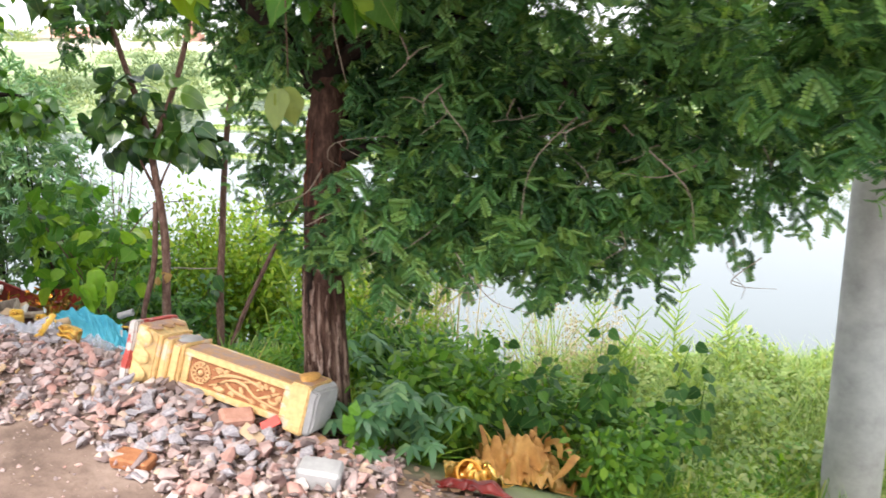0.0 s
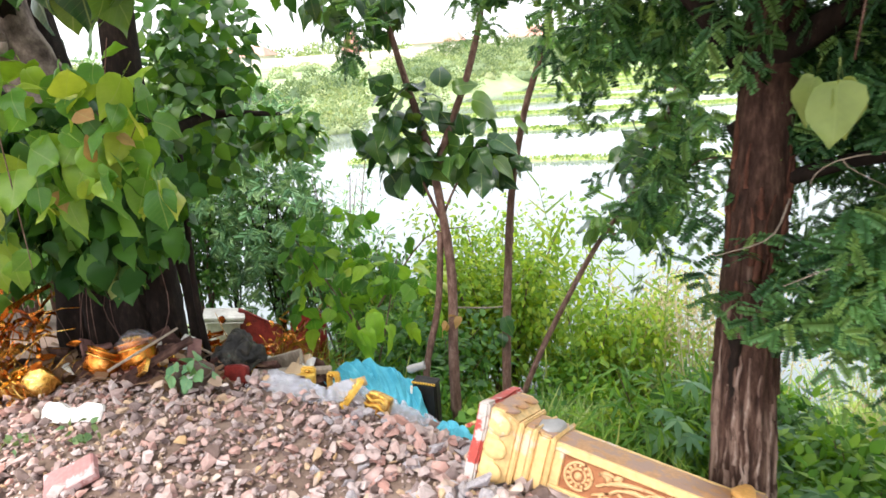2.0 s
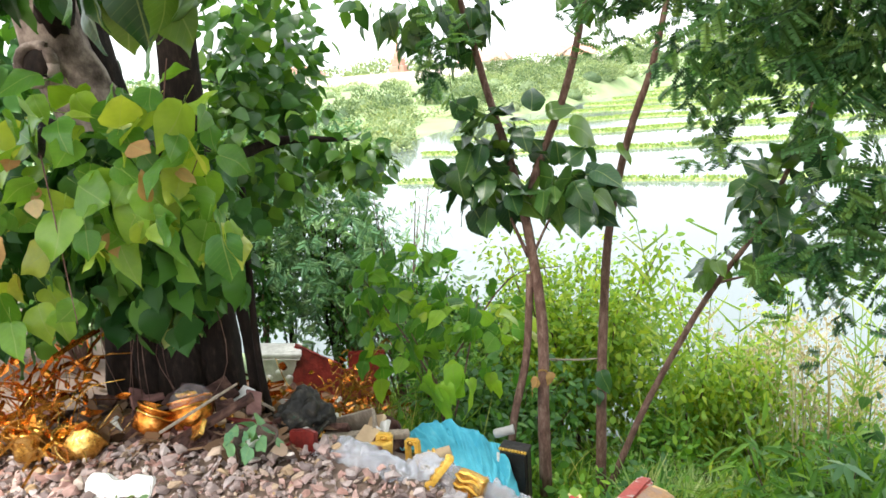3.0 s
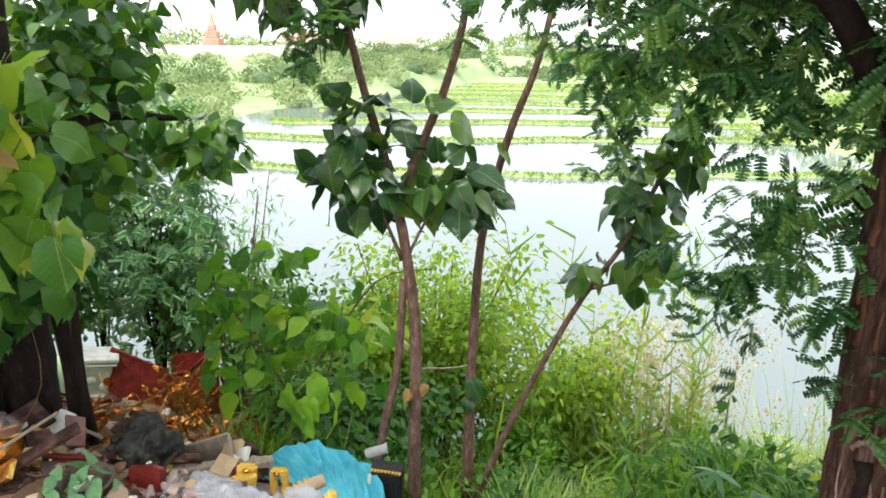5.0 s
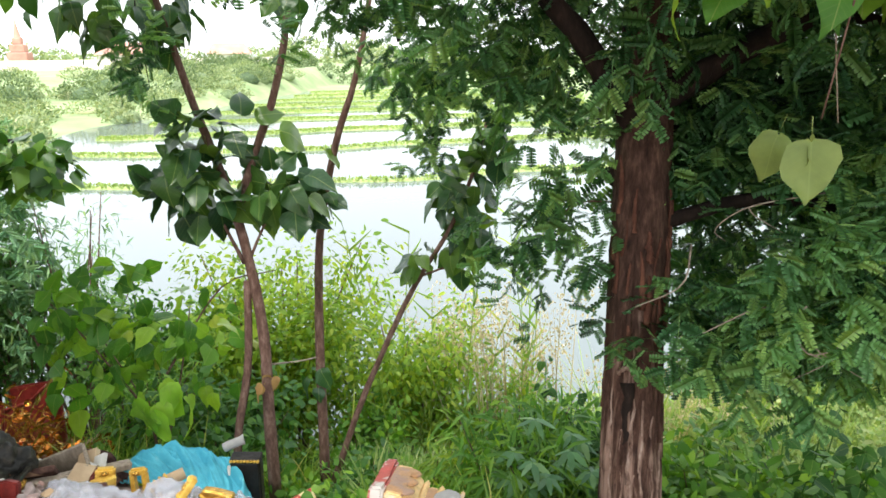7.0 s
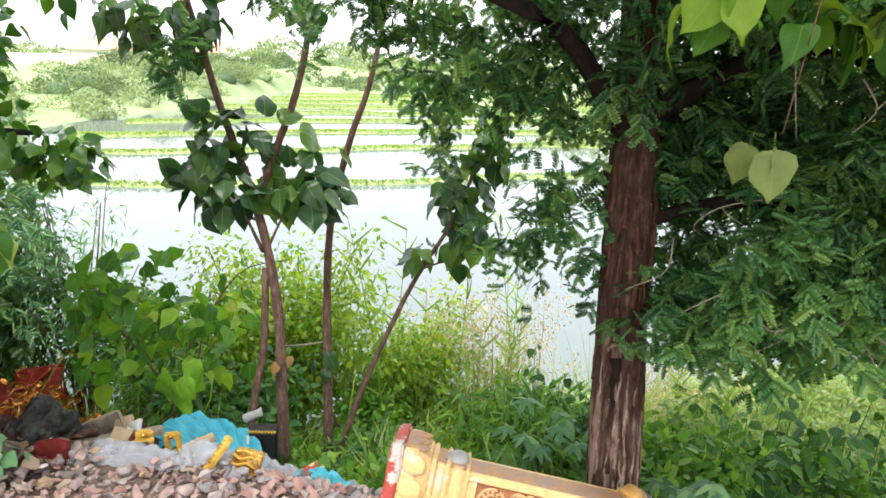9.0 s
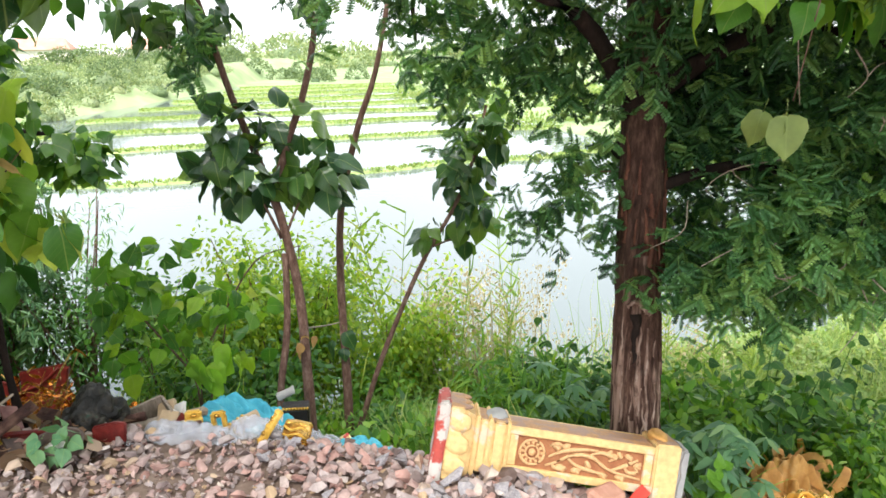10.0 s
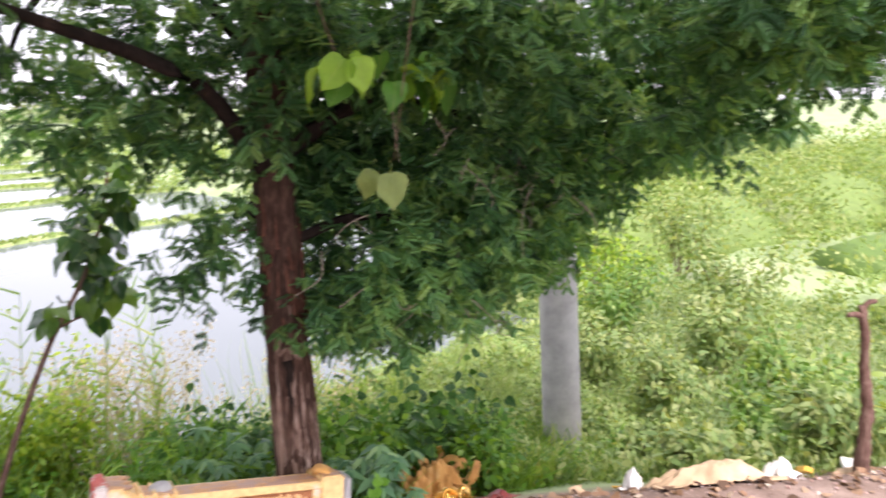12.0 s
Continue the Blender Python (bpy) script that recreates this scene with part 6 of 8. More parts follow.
prism(bm, 1.075, 1.125, 0.128, 0.112, 0.012)
bmesh.ops.subdivide_edges(bm, edges=bm.edges[:], cuts=3, use_grid_fill=True)
roughen(bm, 0.012, 14)
part("broken_end", bm, M_CONC, pil, "broken pale grey plaster end")


# ---------------------------------------------------------------- loose things on the heap
def gz(x, y):
    return float(ground_z(x, y))


def at(x, y, up=0.0, rx=0, ry=0, rz=0):
    return pose(x, y, gz(x, y) + up, rx, ry, rz)


def cloth(name, x, y, sx_, sy_, high, mat, label, category, seed, turn=0, n=64, fold=1.0, thick=0.004, up=0.015):
    """A crumpled sheet lying over what is below it."""
    t = thing(name, label, category, "", at(x, y, up, 0, 0, turn))
    r = rng(seed)
    bm = bmesh.new()
    bmesh.ops.create_grid(bm, x_segments=n, y_segments=n, size=0.5)
    ph = r.uniform(0, 6, 6)
    c, s = math.cos(radians(turn)), math.sin(radians(turn))
    for v in bm.verts:
        u, w = v.co.x, v.co.y
        edge = 1 + 0.12 * math.sin(7 * math.atan2(w, u) + ph[0]) + 0.06 * math.sin(13 * math.atan2(w, u) + ph[1])
        px, py = u * sx_ * edge, w * sy_ * edge
        rad = min(1, (u * u + w * w) * 4)
        f = 0.5 + 0.5 * math.sin(9 * u + 5 * w + ph[2] + 2 * math.sin(4 * w + ph[3]))
        g = abs(math.sin(14 * u - 8 * w + ph[4] + 1.5 * math.sin(5 * u + ph[5])))
        h = high * (1 - rad ** 1.3) + fold * high * (0.34 * f + 0.05 * g) * (1 - 0.6 * rad) + 0.02 * fold * noise.noise(Vector((px * 16, py * 16, seed))) + 0.035 * fold * (0.5 - abs(noise.noise(Vector((px * 9 + 2 * py, py * 22 - 6 * px, seed + 2))))) - 0.04 * fold * (1 - min(1, 4.5 * abs(noise.noise(Vector((px * 15 + py * 5, py * 7, seed + 5)))))) * (high > 0.05)
        gx, gy = x + c * px - s * py, y + s * px + c * py
        v.co = (px, py, gz(gx, gy) - gz(x, y) + max(h, 0.0))
    ob = part("sheet", bm, mat, t, "", True)
    so = ob.modifiers.new("thick", "SOLIDIFY")
    so.thickness = thick
    return t




def drape(name, x, y, sx_, sy_, high, mat, label, category, seed, turn=0, n=80, pleat=0.045, apex=(0.1, 0.12), lump=0.03, rays=2.3):
    """A sheet hanging from one high spot in pleats that run outwards."""
    t = thing(name, label, category, "", at(x, y, 0.012, 0, 0, turn))
    bm = bmesh.new()
    bmesh.ops.create_grid(bm, x_segments=n, y_segments=n, size=0.5)
    c, s = math.cos(radians(turn)), math.sin(radians(turn))
    for v in bm.verts:
        u, w = v.co.x, v.co.y
        ang = math.atan2(w - apex[1], u - apex[0])
        d = math.hypot(u - apex[0], w - apex[1])
        q = Vector((u * 3, w * 3, seed))
        ray_ = ang * rays + 1.6 * noise.noise(q) + 0.5 * noise.noise(q * 3)
        tri_ = abs(2 * (ray_ % 1) - 1)
        ray2 = ang * rays * 2.3 + 2.0 * noise.noise(q * 1.7 + Vector((4, 0, 0)))
        fine = abs(2 * (ray2 % 1) - 1)
        cut = 1 + 0.16 * noise.noise(Vector((math.cos(ang) * 2.2, math.sin(ang) * 2.2, seed)))
        px, py = u * sx_ * cut, w * sy_ * cut
        fall = max(0.0, 1 - d / 0.62)
        h = high * fall ** 1.5 + pleat * min(1, d * 5) * (0.25 + 0.75 * fall) * (tri_ + 0.5 * fine) + lump * (noise.noise(q * 2.4 + Vector((0, 7, 0))) + 0.8 * abs(noise.noise(q * 5 + Vector((3, 0, 0)))))
        gx, gy = x + c * px - s * py, y + s * px + c * py
        v.co = (px, py, gz(gx, gy) - gz(x, y) + h)
    ob = part("sheet", bm, mat, t, "", True)
    so = ob.modifiers.new("thick", "SOLIDIFY")
    so.thickness = 0.003
    return t


def thrown_cloth(x, y, sx_, sy_, high, mat, label, seed, turn, n=150):
    """A sheet thrown over a box: a ridge at the back, creases running down its front and along a low tail."""
    t = thing("blue_sheet", label, "cloth", "", at(x, y, 0.01, 0, 0, turn))
    bm = bmesh.new()
    bmesh.ops.create_grid(bm, x_segments=n, y_segments=n, size=0.5)
    c, s = math.cos(radians(turn)), math.sin(radians(turn))
    for v in bm.verts:
        u, w = v.co.x, v.co.y
        hem = 1 + 0.14 * noise.noise(Vector((4 * u, 4 * w, seed)))
        px, py = u * sx_ * hem, w * sy_ * hem
        body_ = float(sstep(-0.5, 0.12, w)) * (0.3 + 0.7 * float(sstep(-0.5, 0.0, u))) * (1 - 0.5 * float(sstep(0.25, 0.5, w))) * (1 - 0.85 * float(sstep(0.4, 0.5, u)))
        skew = u * 1.3 + w * (0.9 - 1.6 * u)
        crease = 0.0
        for f, amp in ((4.0, 0.1), (9.0, 0.08), (19.0, 0.036)):
            q = noise.noise(Vector((skew * f, (w - 0.4 * u) * f * 0.22, seed + f)))
            crease += amp * (0.5 - min(1.0, 3.0 * abs(q)))
        v.co = (px, py, gz(x + c * px - s * py, y + s * px + c * py) - gz(x, y) + max(0.004, high * body_ + 0.7 * crease * (0.35 + 0.65 * body_) * (1 - 0.75 * float(sstep(-0.15, 0.15, w))) + 0.012))
    ob = part("sheet", bm, mat, t, "", True)
    so = ob.modifiers.new("thick", "SOLIDIFY")
    so.thickness = 0.003


thrown_cloth(-2.38, 4.42, 0.68, 0.38, 0.225, M_BLUE, "crumpled sky-blue cloth thrown over a box on the rubble", 161, 5)
cloth("red_cloth", 0.14, 2.78, 0.3, 0.16, 0.04, M_REDLAC, "crumpled dark red cloth by the paper heap", "cloth", 172, 10, 30, 1.2)
cloth("blue_strip", -1.78, 3.87, 0.46, 0.15, 0.085, M_BLUE, "trailing strip of sky-blue cloth over stones", "cloth", 162, -18, 60, 0.6)
cloth("plastic_sheet", -2.28, 3.88, 0.4, 0.28, 0.08, M_FILM, "crumpled clear plastic sheet on the rubble", "plastic", 163, 10, 80, 1.0, 0.002)
cloth("plastic_sheet", -2.02, 3.92, 0.3, 0.26, 0.08, M_FILM, "crumpled clear plastic wrapping beside the golden scrap", "plastic", 168, -15, 70, 1.1, 0.002)
cloth("plastic_sheet", -2.6, 3.86, 0.42, 0.2, 0.06, M_FILM, "crumpled clear plastic bag on the rubble", "plastic", 164, -20, 40, 0.5, 0.002)


def crumpled_bag(x, y, size, mat, label, seed, turn):
    """A slumped bag: a sack pinched into sharp creases, flat where it rests."""
    t = thing("dark_bag", label, "bag", "", at(x, y, 0.0, 0, 0, turn))
    bm = bmesh.new()
    bmesh.ops.create_icosphere(bm, subdivisions=5, radius=1)
    for v in bm.verts:
        d = v.co.normalized()
        q = d * 1.6 + Vector((seed, 0, 0))
        crease = abs(noise.noise(q)) * 0.5 + abs(noise.noise(q * 2.1)) * 0.25 + abs(noise.noise(q * 4)) * 0.07
        k = 0.78 + crease + 0.18 * max(0, d.z) ** 3
        v.co = Vector((d.x * k * size[0], d.y * k * size[1], max(d.z * k * size[2], -0.3 * size[2]) + 0.28 * size[2]))
    part("sack", bm, mat, t, "", True)


crumpled_bag(-3.0, 4.1, (0.13, 0.11, 0.17), M_DARKBAG, "grimy dark torn bag slumped among rubbish", 165, 20)
drape("rag", -3.42, 3.86, 0.3, 0.18, 0.05, M_BROWN, "dirty maroon-brown rag on the rubble", "cloth", 166, 50, 40, 0.03)
cloth("cardboard_sheet", 0.98, 1.98, 0.62, 0.26, 0.1, M_CARD, "bent brown cardboard sheet on the ground", "cardboard", 167, -38, 30, 0.7, 0.006)
cloth("white_bag", 1.3, 1.74, 0.18, 0.16, 0.09, M_FOAM, "crumpled white plastic bag on the verge", "bag", 168, 0, 24)
cloth("white_bag", 0.75, 2.3, 0.1, 0.1, 0.1, M_FOAM, "small crumpled white plastic bag", "bag", 169, 0, 18)
M_CARDY = solid("ochre_card", [(0.3, (0.34, 0.17, 0.04)), (0.7, (0.6, 0.36, 0.1))], 8, 0.8, 0.3)
M_ROSE = solid("rose_board", [(0.3, (0.13, 0.055, 0.05)), (0.7, (0.36, 0.19, 0.17))], 9, 0.8, 0.4)
M_PAPER = solid("orange_paper", [(0.3, (0.36, 0.16, 0.05)), (0.55, (0.62, 0.33, 0.1)), (0.75, (0.75, 0.52, 0.25))], 7, 0.7, 0.3)
paper_ = cloth("paper_heap", 0.46, 3.5, 0.5, 0.36, 0.16, M_PAPER, "heap of torn orange-brown paper wrapping on the bank", "paper", 170, 15, 60, 2.2)
r_ = rng(173)
for k in range(70):
    bm = bmesh.new()
    p = Vector((r_.normal(0, 0.13), r_.normal(0, 0.1), r_.uniform(0.06, 0.2)))
    a, w, ln, curl = r_.uniform(0, 6.283), r_.uniform(0.012, 0.035), r_.uniform(0.06, 0.16), r_.uniform(-2.4, 2.4)
    rows_ = []
    for q in range(7):
        u = q / 6
        c = p + Vector((math.cos(a + curl * u * 0.5) * ln * u, math.sin(a + curl * u * 0.5) * ln * u, 0.09 * math.sin(2.6 * u + k) * u + 0.05 * u))
        side = Vector((-math.sin(a + curl * u), math.cos(a + curl * u), 0.5 * math.sin(k + 2 * u))) * w * (1 - 0.6 * u)
        rows_.append((bm.verts.new(c - side), bm.verts.new(c + side)))
    for u, v in zip(rows_, rows_[1:]):
        bm.faces.new((u[0], u[1], v[1], v[0]))
    part("strip", bm, (M_PAPER, M_CARDY, M_YPLASTIC, M_PAPER)[k % 4], paper_, "", True)
cloth("gold_wrapper", 0.2, 3.1, 0.2, 0.18, 0.1, M_GILT, "crumpled golden wrapping paper", "paper", 171, 40, 26, 1.5)


def slab(name, x, y, size, up, turn, mat, label, category, seed, rough=0.01, cuts=4, warp=0.12):
    """A broken plate."""
    t = thing(name, label, category, "", at(x, y, up, *turn))
    bm = bmesh.new()
    bmesh.ops.create_cube(bm, size=1, matrix=Matrix.Diagonal((*size, 1)))
    bmesh.ops.bevel(bm, geom=bm.edges[:], offset=min(size) * 0.15, segments=1, affect="EDGES")
    bmesh.ops.subdivide_edges(bm, edges=[e for e in bm.edges if e.calc_length() > min(size)], cuts=cuts, use_grid_fill=True)
    for v in bm.verts:
        q = v.co * 7 + Vector((seed * 3.1, 0, 0))
        v.co.x += noise.noise(q * 0.6) * size[0] * warp
        v.co.y += noise.noise(q * 0.6 + Vector((0, 5, 0))) * size[1] * warp
        v.co += Vector((noise.noise(q), noise.noise(q + Vector((3, 0, 0))), noise.noise(q + Vector((0, 3, 0))))) * rough
    part("plate", bm, mat, t)
    return t


foam_ = thing("foam_block", "white foam packing piece with a notch on the gravel", "foam", "", at(-3.5, 3.45, 0.045, 62, 4, 14))
bm = bmesh.new()
face_ = bm.faces.new([bm.verts.new((a, b, 0)) for a, b in ((-0.13, -0.045), (-0.02, -0.05), (0.03, -0.04), (0.135, -0.045), (0.14, 0.035), (0.06, 0.045), (0.03, 0.022), (-0.02, 0.02), (-0.05, 0.045), (-0.11, 0.05), (-0.135, 0.02))])
ex = bmesh.ops.extrude_face_region(bm, geom=[face_])
bmesh.ops.translate(bm, vec=(0, 0, 0.045), verts=[v for v in ex["geom"] if isinstance(v, bmesh.types.BMVert)])
bmesh.ops.bevel(bm, geom=bm.edges[:], offset=0.006, segments=2, affect="EDGES")
roughen(bm, 0.004, 22)
part("body", bm, M_FOAM, foam_)
slab("broken_slab", -3.2, 3.02, (0.22, 0.14, 0.045), 0.05, (14, -16, 30), worn_paint("red_slab_paint", (0.42, 0.2, 0.19), (0.52, 0.36, 0.35), 0.45, 8), "broken slab with faded red paint", "slab", 2)
white_ = slab("white_carved_block", -4.6, 6.65, (0.33, 0.15, 0.4), 0.2, (10, 8, 24), M_PLASTER, "broken white carved plaster block", "plaster block", 3)
for z_, w_, h_ in ((0.18, 0.38, 0.035), (0.14, 0.355, 0.02), (-0.17, 0.37, 0.05)):
    bm = bmesh.new()
    bmesh.ops.create_cube(bm, size=1, matrix=Matrix.Translation((0, 0, z_)) @ Matrix.Diagonal((w_, 0.2, h_, 1)))
    bmesh.ops.bevel(bm, geom=bm.edges[:], offset=0.007, segments=1, affect="EDGES")
    part("moulding", bm, M_PLASTER, white_)
for x_, z_ in ((0.0, 0.0), (-0.09, -0.06), (0.09, -0.06)):
    bm = bmesh.new()
    blob(bm, (x_, -0.082, z_), (0.035, 0.02, 0.035), (0, 0, 0), 2)
    part("boss", bm, M_PLASTER, white_, "", True)
slab("wood_plank", -3.38, 3.92, (0.42, 0.06, 0.02), 0.12, (10, -22, 32), M_BROWN, "dark rotten plank on the rubbish", "plank", 4, 0.004, warp=0.03)
slab("wood_plank", -3.2, 4.5, (0.36, 0.08, 0.022), 0.12, (20, 10, -25), M_BROWN, "weathered plank leaning in rubbish", "plank", 5, 0.004, warp=0.03)
slab("wood_plank", -2.72, 4.12, (0.42, 0.05, 0.03), 0.07, (0, 5, 20), M_TWIG, "grey weathered stick of wood", "plank", 6, 0.004)
slab("painted_plank", -0.5, 2.95, (0.34, 0.07, 0.035), 0.03, (0, 8, -38), M_YEL_TOP, "weathered yellow painted plank", "plank", 7, 0.004)
slab("concrete_block", -0.52, 2.62, (0.2, 0.12, 0.1), 0.05, (4, 6, -8), M_CONC, "grey broken concrete block", "block", 8, 0.01)
slab("broken_brick", -0.98, 3.0, (0.16, 0.1, 0.09), 0.05, (15, 10, 24), solid("pink_brick", [(0.3, (0.42, 0.2, 0.14)), (0.7, (0.58, 0.33, 0.25))], 20, 0.9, 0.5), "broken salmon-pink brick on the rubble", "brick", 9, 0.008)
slab("broken_brick", -1.35, 2.72, (0.17, 0.1, 0.06), 0.03, (6, 4, -12), M_REDPANEL, "half-buried dark red brick", "brick", 10, 0.008)
slab("red_scrap", -0.82, 3.0, (0.09, 0.05, 0.01), 0.08, (40, -20, 20), solid("red_plastic", [(0.3, (0.55, 0.04, 0.03)), (0.7, (0.75, 0.08, 0.05))], 8, 0.4, 0.1), "scrap of bright red plastic", "plastic", 11, 0.004)
slab("orange_scrap", -0.88, 2.9, (0.12, 0.06, 0.01), 0.05, (30, 20, -30), M_CARD, "scrap of orange-brown card", "card", 12, 0.004)
slab("red_scrap", -1.82, 4.5, (0.12, 0.07, 0.02), 0.12, (30, -20, 10), worn_paint("red_packet", (0.66, 0.06, 0.05), (0.75, 0.66, 0.3), 0.45, 30, 0.4), "crumpled red and yellow packet by the saplings", "plastic", 21, 0.012)
slab("white_scrap", 1.75, 1.5, (0.16, 0.08, 0.03), 0.03, (0, 0, 20), M_FOAM, "flat white plastic scrap by the post", "plastic", 13, 0.01)
slab("yellow_scrap", 1.46, 1.66, (0.1, 0.05, 0.03), 0.05, (20, 30, 50), M_YPLASTIC, "crushed yellow plastic scrap", "plastic", 14, 0.012)
def ornament(x, y, size, up, turn, label, seed, teeth=5):
    """A carved bar with a row of raised scallops and a pierced foot."""
    t = slab("yellow_gilt_piece", x, y, size, up, turn, M_YPLASTIC, label, "ornament", seed, 0.003, 2, 0.04)
    for k in range(teeth):
        bm = bmesh.new()
        blob(bm, ((k / (teeth - 1) - 0.5) * size[0] * 0.86, 0, size[2] * 0.55), (size[0] * 0.4 / teeth, size[1] * 0.52, size[2] * 0.35), (0, 0, 0), 1)
        part("scallop", bm, M_GILT if k % 2 else M_YPLASTIC, t, "", True)


ornament(-2.24, 3.72, (0.17, 0.035, 0.026), 0.09, (0, -52, 12), "bright yellow carved ornament piece", 15)


def pierced_foot(x, y, w, h, turn, label):
    """An upright carved foot: two legs, an arched head and a round boss."""
    t = thing("yellow_gilt_piece", label, "ornament", "", at(x, y, 0.02, *turn))
    for a in (-1, 1):
        bm = bmesh.new()
        bmesh.ops.create_cube(bm, size=1, matrix=Matrix.Translation((a * w * 0.36, 0, h * 0.4)) @ Matrix.Diagonal((w * 0.28, 0.035, h * 0.8, 1)))
        bmesh.ops.bevel(bm, geom=bm.edges[:], offset=0.005, segments=2, affect="EDGES")
        part("leg", bm, M_YPLASTIC, t)
    bm = bmesh.new()
    bmesh.ops.create_cube(bm, size=1, matrix=Matrix.Translation((0, 0, h * 0.86)) @ Matrix.Diagonal((w, 0.04, h * 0.3, 1)))
    bmesh.ops.bevel(bm, geom=bm.edges[:], offset=0.009, segments=2, affect="EDGES")
    part("head", bm, M_YPLASTIC, t)
    bm = bmesh.new()
    blob(bm, (0, -0.022, h * 0.84), (w * 0.2, 0.012, h * 0.1), (0, 0, 0), 2)
    part("boss", bm, M_GILT, t, "", True)


pierced_foot(-2.58, 3.99, 0.075, 0.1, (-8, 6, 8), "pierced yellow ornament foot on the plastic sheet")
pierced_foot(-2.46, 4.04, 0.07, 0.1, (-14, -8, -12), "pierced yellow ornament foot by the blue cloth")
roll_ = thing("banded_roll", "short tan roll with yellow bands beside the blue cloth", "roll", "", at(-2.38, 4.0, 0.06, 0, -18, 22))
bm = bmesh.new()
tube(bm, [(-0.11, 0, 0), (-0.04, 0, 0.004), (0.04, 0, 0.004), (0.11, 0, 0)], [0.026, 0.03, 0.03, 0.024], 14, 0.08)
part("core", bm, M_CARD, roll_, "", True)
for k in range(5):
    bm = bmesh.new()
    tube(bm, [(-0.05 + 0.022 * k + 0.003 * math.sin(a), 0.032 * math.cos(a), 0.004 + 0.032 * math.sin(a)) for a in np.linspace(0, 6.283, 17)], [0.0065] * 17, 6)
    part("band", bm, M_YPLASTIC, roll_, "yellow band", True)
crate_ = slab("gilt_piece", -2.13, 3.74, (0.13, 0.05, 0.1), 0.075, (-14, 12, -16), M_GILT, "crumpled golden carved ornament box", "ornament", 16, 0.012)
for k in range(3):
    bm = bmesh.new()
    tube(bm, [(0.055 * a - 0.004, -0.028 - 0.004 * math.cos(3 * a), 0.03 - 0.03 * k + 0.008 * math.sin(4 * a + k)) for a in np.linspace(-1, 1, 9)], [0.006] * 9, 5)
    part("moulding", bm, M_YPLASTIC, crate_, "yellow carved moulding", True)
slab("yellow_gilt_piece", -2.58, 3.96, (0.1, 0.05, 0.05), 0.06, (0, 10, 50), M_YPLASTIC, "yellow carved ornament piece", "ornament", 17, 0.008)
slab("gold_sheet", 0.1, 3.1, (0.2, 0.12, 0.02), 0.06, (25, 10, 20), M_GILT, "dented golden metal sheet", "metal sheet", 18, 0.02)


def jar(name, x, y, r0, h, turn, mat, label, category, up=0.03, lip=1.08, mat2=None):
    t = thing(name, label, category, "", at(x, y, up, *turn))
    prof = [(0.0, 0.0), (r0 * 0.75, 0.0), (r0 * 0.92, h * 0.1), (r0, h * 0.45), (r0 * 0.97, h * 0.85), (r0 * lip, h * 0.93), (r0 * lip, h), (r0 * 0.9, h), (r0 * 0.86, h * 0.5), (r0 * 0.7, h * 0.08), (0, h * 0.08)]
    bm = bmesh.new()
    n = 20
    rings = [[bm.verts.new((q * math.cos(2 * math.pi * k / n), q * math.sin(2 * math.pi * k / n), z)) for k in range(n)] for q, z in prof[1:-1]]
    for a, b in zip(rings, rings[1:]):
        for k in range(n):
            bm.faces.new((a[k], a[(k + 1) % n], b[(k + 1) % n], b[k]))
    bm.faces.new(rings[0][::-1])
    bm.faces.new(rings[-1])
    roughen(bm, 0.006, 14)
    body_ = part("body", bm, mat, t, "", True)
    if mat2:
        bm = bmesh.new()
        tube(bm, [(r0 * 1.03 * math.cos(a), r0 * 1.03 * math.sin(a), h * 0.72) for a in np.linspace(0, 6.28, 21)], [0.006] * 21, 6)
        part("band", bm, mat2, body_, "raised golden band", True)
    return t


jar("offering_bowl", -3.72, 3.9, 0.095, 0.13, (-30, 18, 0), M_GILT_RED, "dented coppery-gold offering bowl on its side", "bowl", 0.06, mat2=M_GILT)
jar("offering_bowl", -3.52, 3.98, 0.1, 0.14, (-24, -10, 20), M_GILT_RED, "tipped coppery-gold offering bowl in rubbish", "bowl", 0.06, mat2=M_GILT)
jar("offering_bowl", -3.95, 3.68, 0.085, 0.12, (-50, 30, 0), M_GILT, "shiny golden bowl tipped on the rubbish", "bowl", 0.06)
M_CLEAR = plastic_film(0.9)


def dome(x, y, r0, up, turn, label):
    t = thing("plastic_dome", label, "dome", "", at(x, y, up, *turn))
    bm = bmesh.new()
    n = 18
    rings = [[bm.verts.new((r0 * math.cos(e) * math.cos(2 * math.pi * k / n), r0 * math.cos(e) * math.sin(2 * math.pi * k / n), r0 * math.sin(e))) for k in range(n)] for e in np.linspace(0, 1.45, 7)]
    for a, b in zip(rings, rings[1:]):
        for k in range(n):
            bm.faces.new((a[k], a[(k + 1) % n], b[(k + 1) % n], b[k]))
    bm.faces.new(rings[-1])
    shell_ = part("shell", bm, M_CLEAR, t, "", True)
    bm = bmesh.new()
    r = rng(int(abs(x) * 100))
    for k in range(12):
        blob(bm, (r.normal(0, 0.35) * r0, r.normal(0, 0.35) * r0, r.uniform(0.1, 0.6) * r0), (0.02, 0.012, 0.014), (r.uniform(0, 90), r.uniform(0, 90), 0), 1)
    part("paper_flower", bm, M_GILT, t, "crumpled golden paper flower", True)


dome(-3.52, 3.98, 0.1, 0.18, (-24, -10, 20), "clear plastic dome over golden paper flowers")
jar("plant_pot", -3.1, 3.82, 0.09, 0.1, (6, 4, 0), M_POT, "blackened clay pot with a small weed", "pot", 0.01)
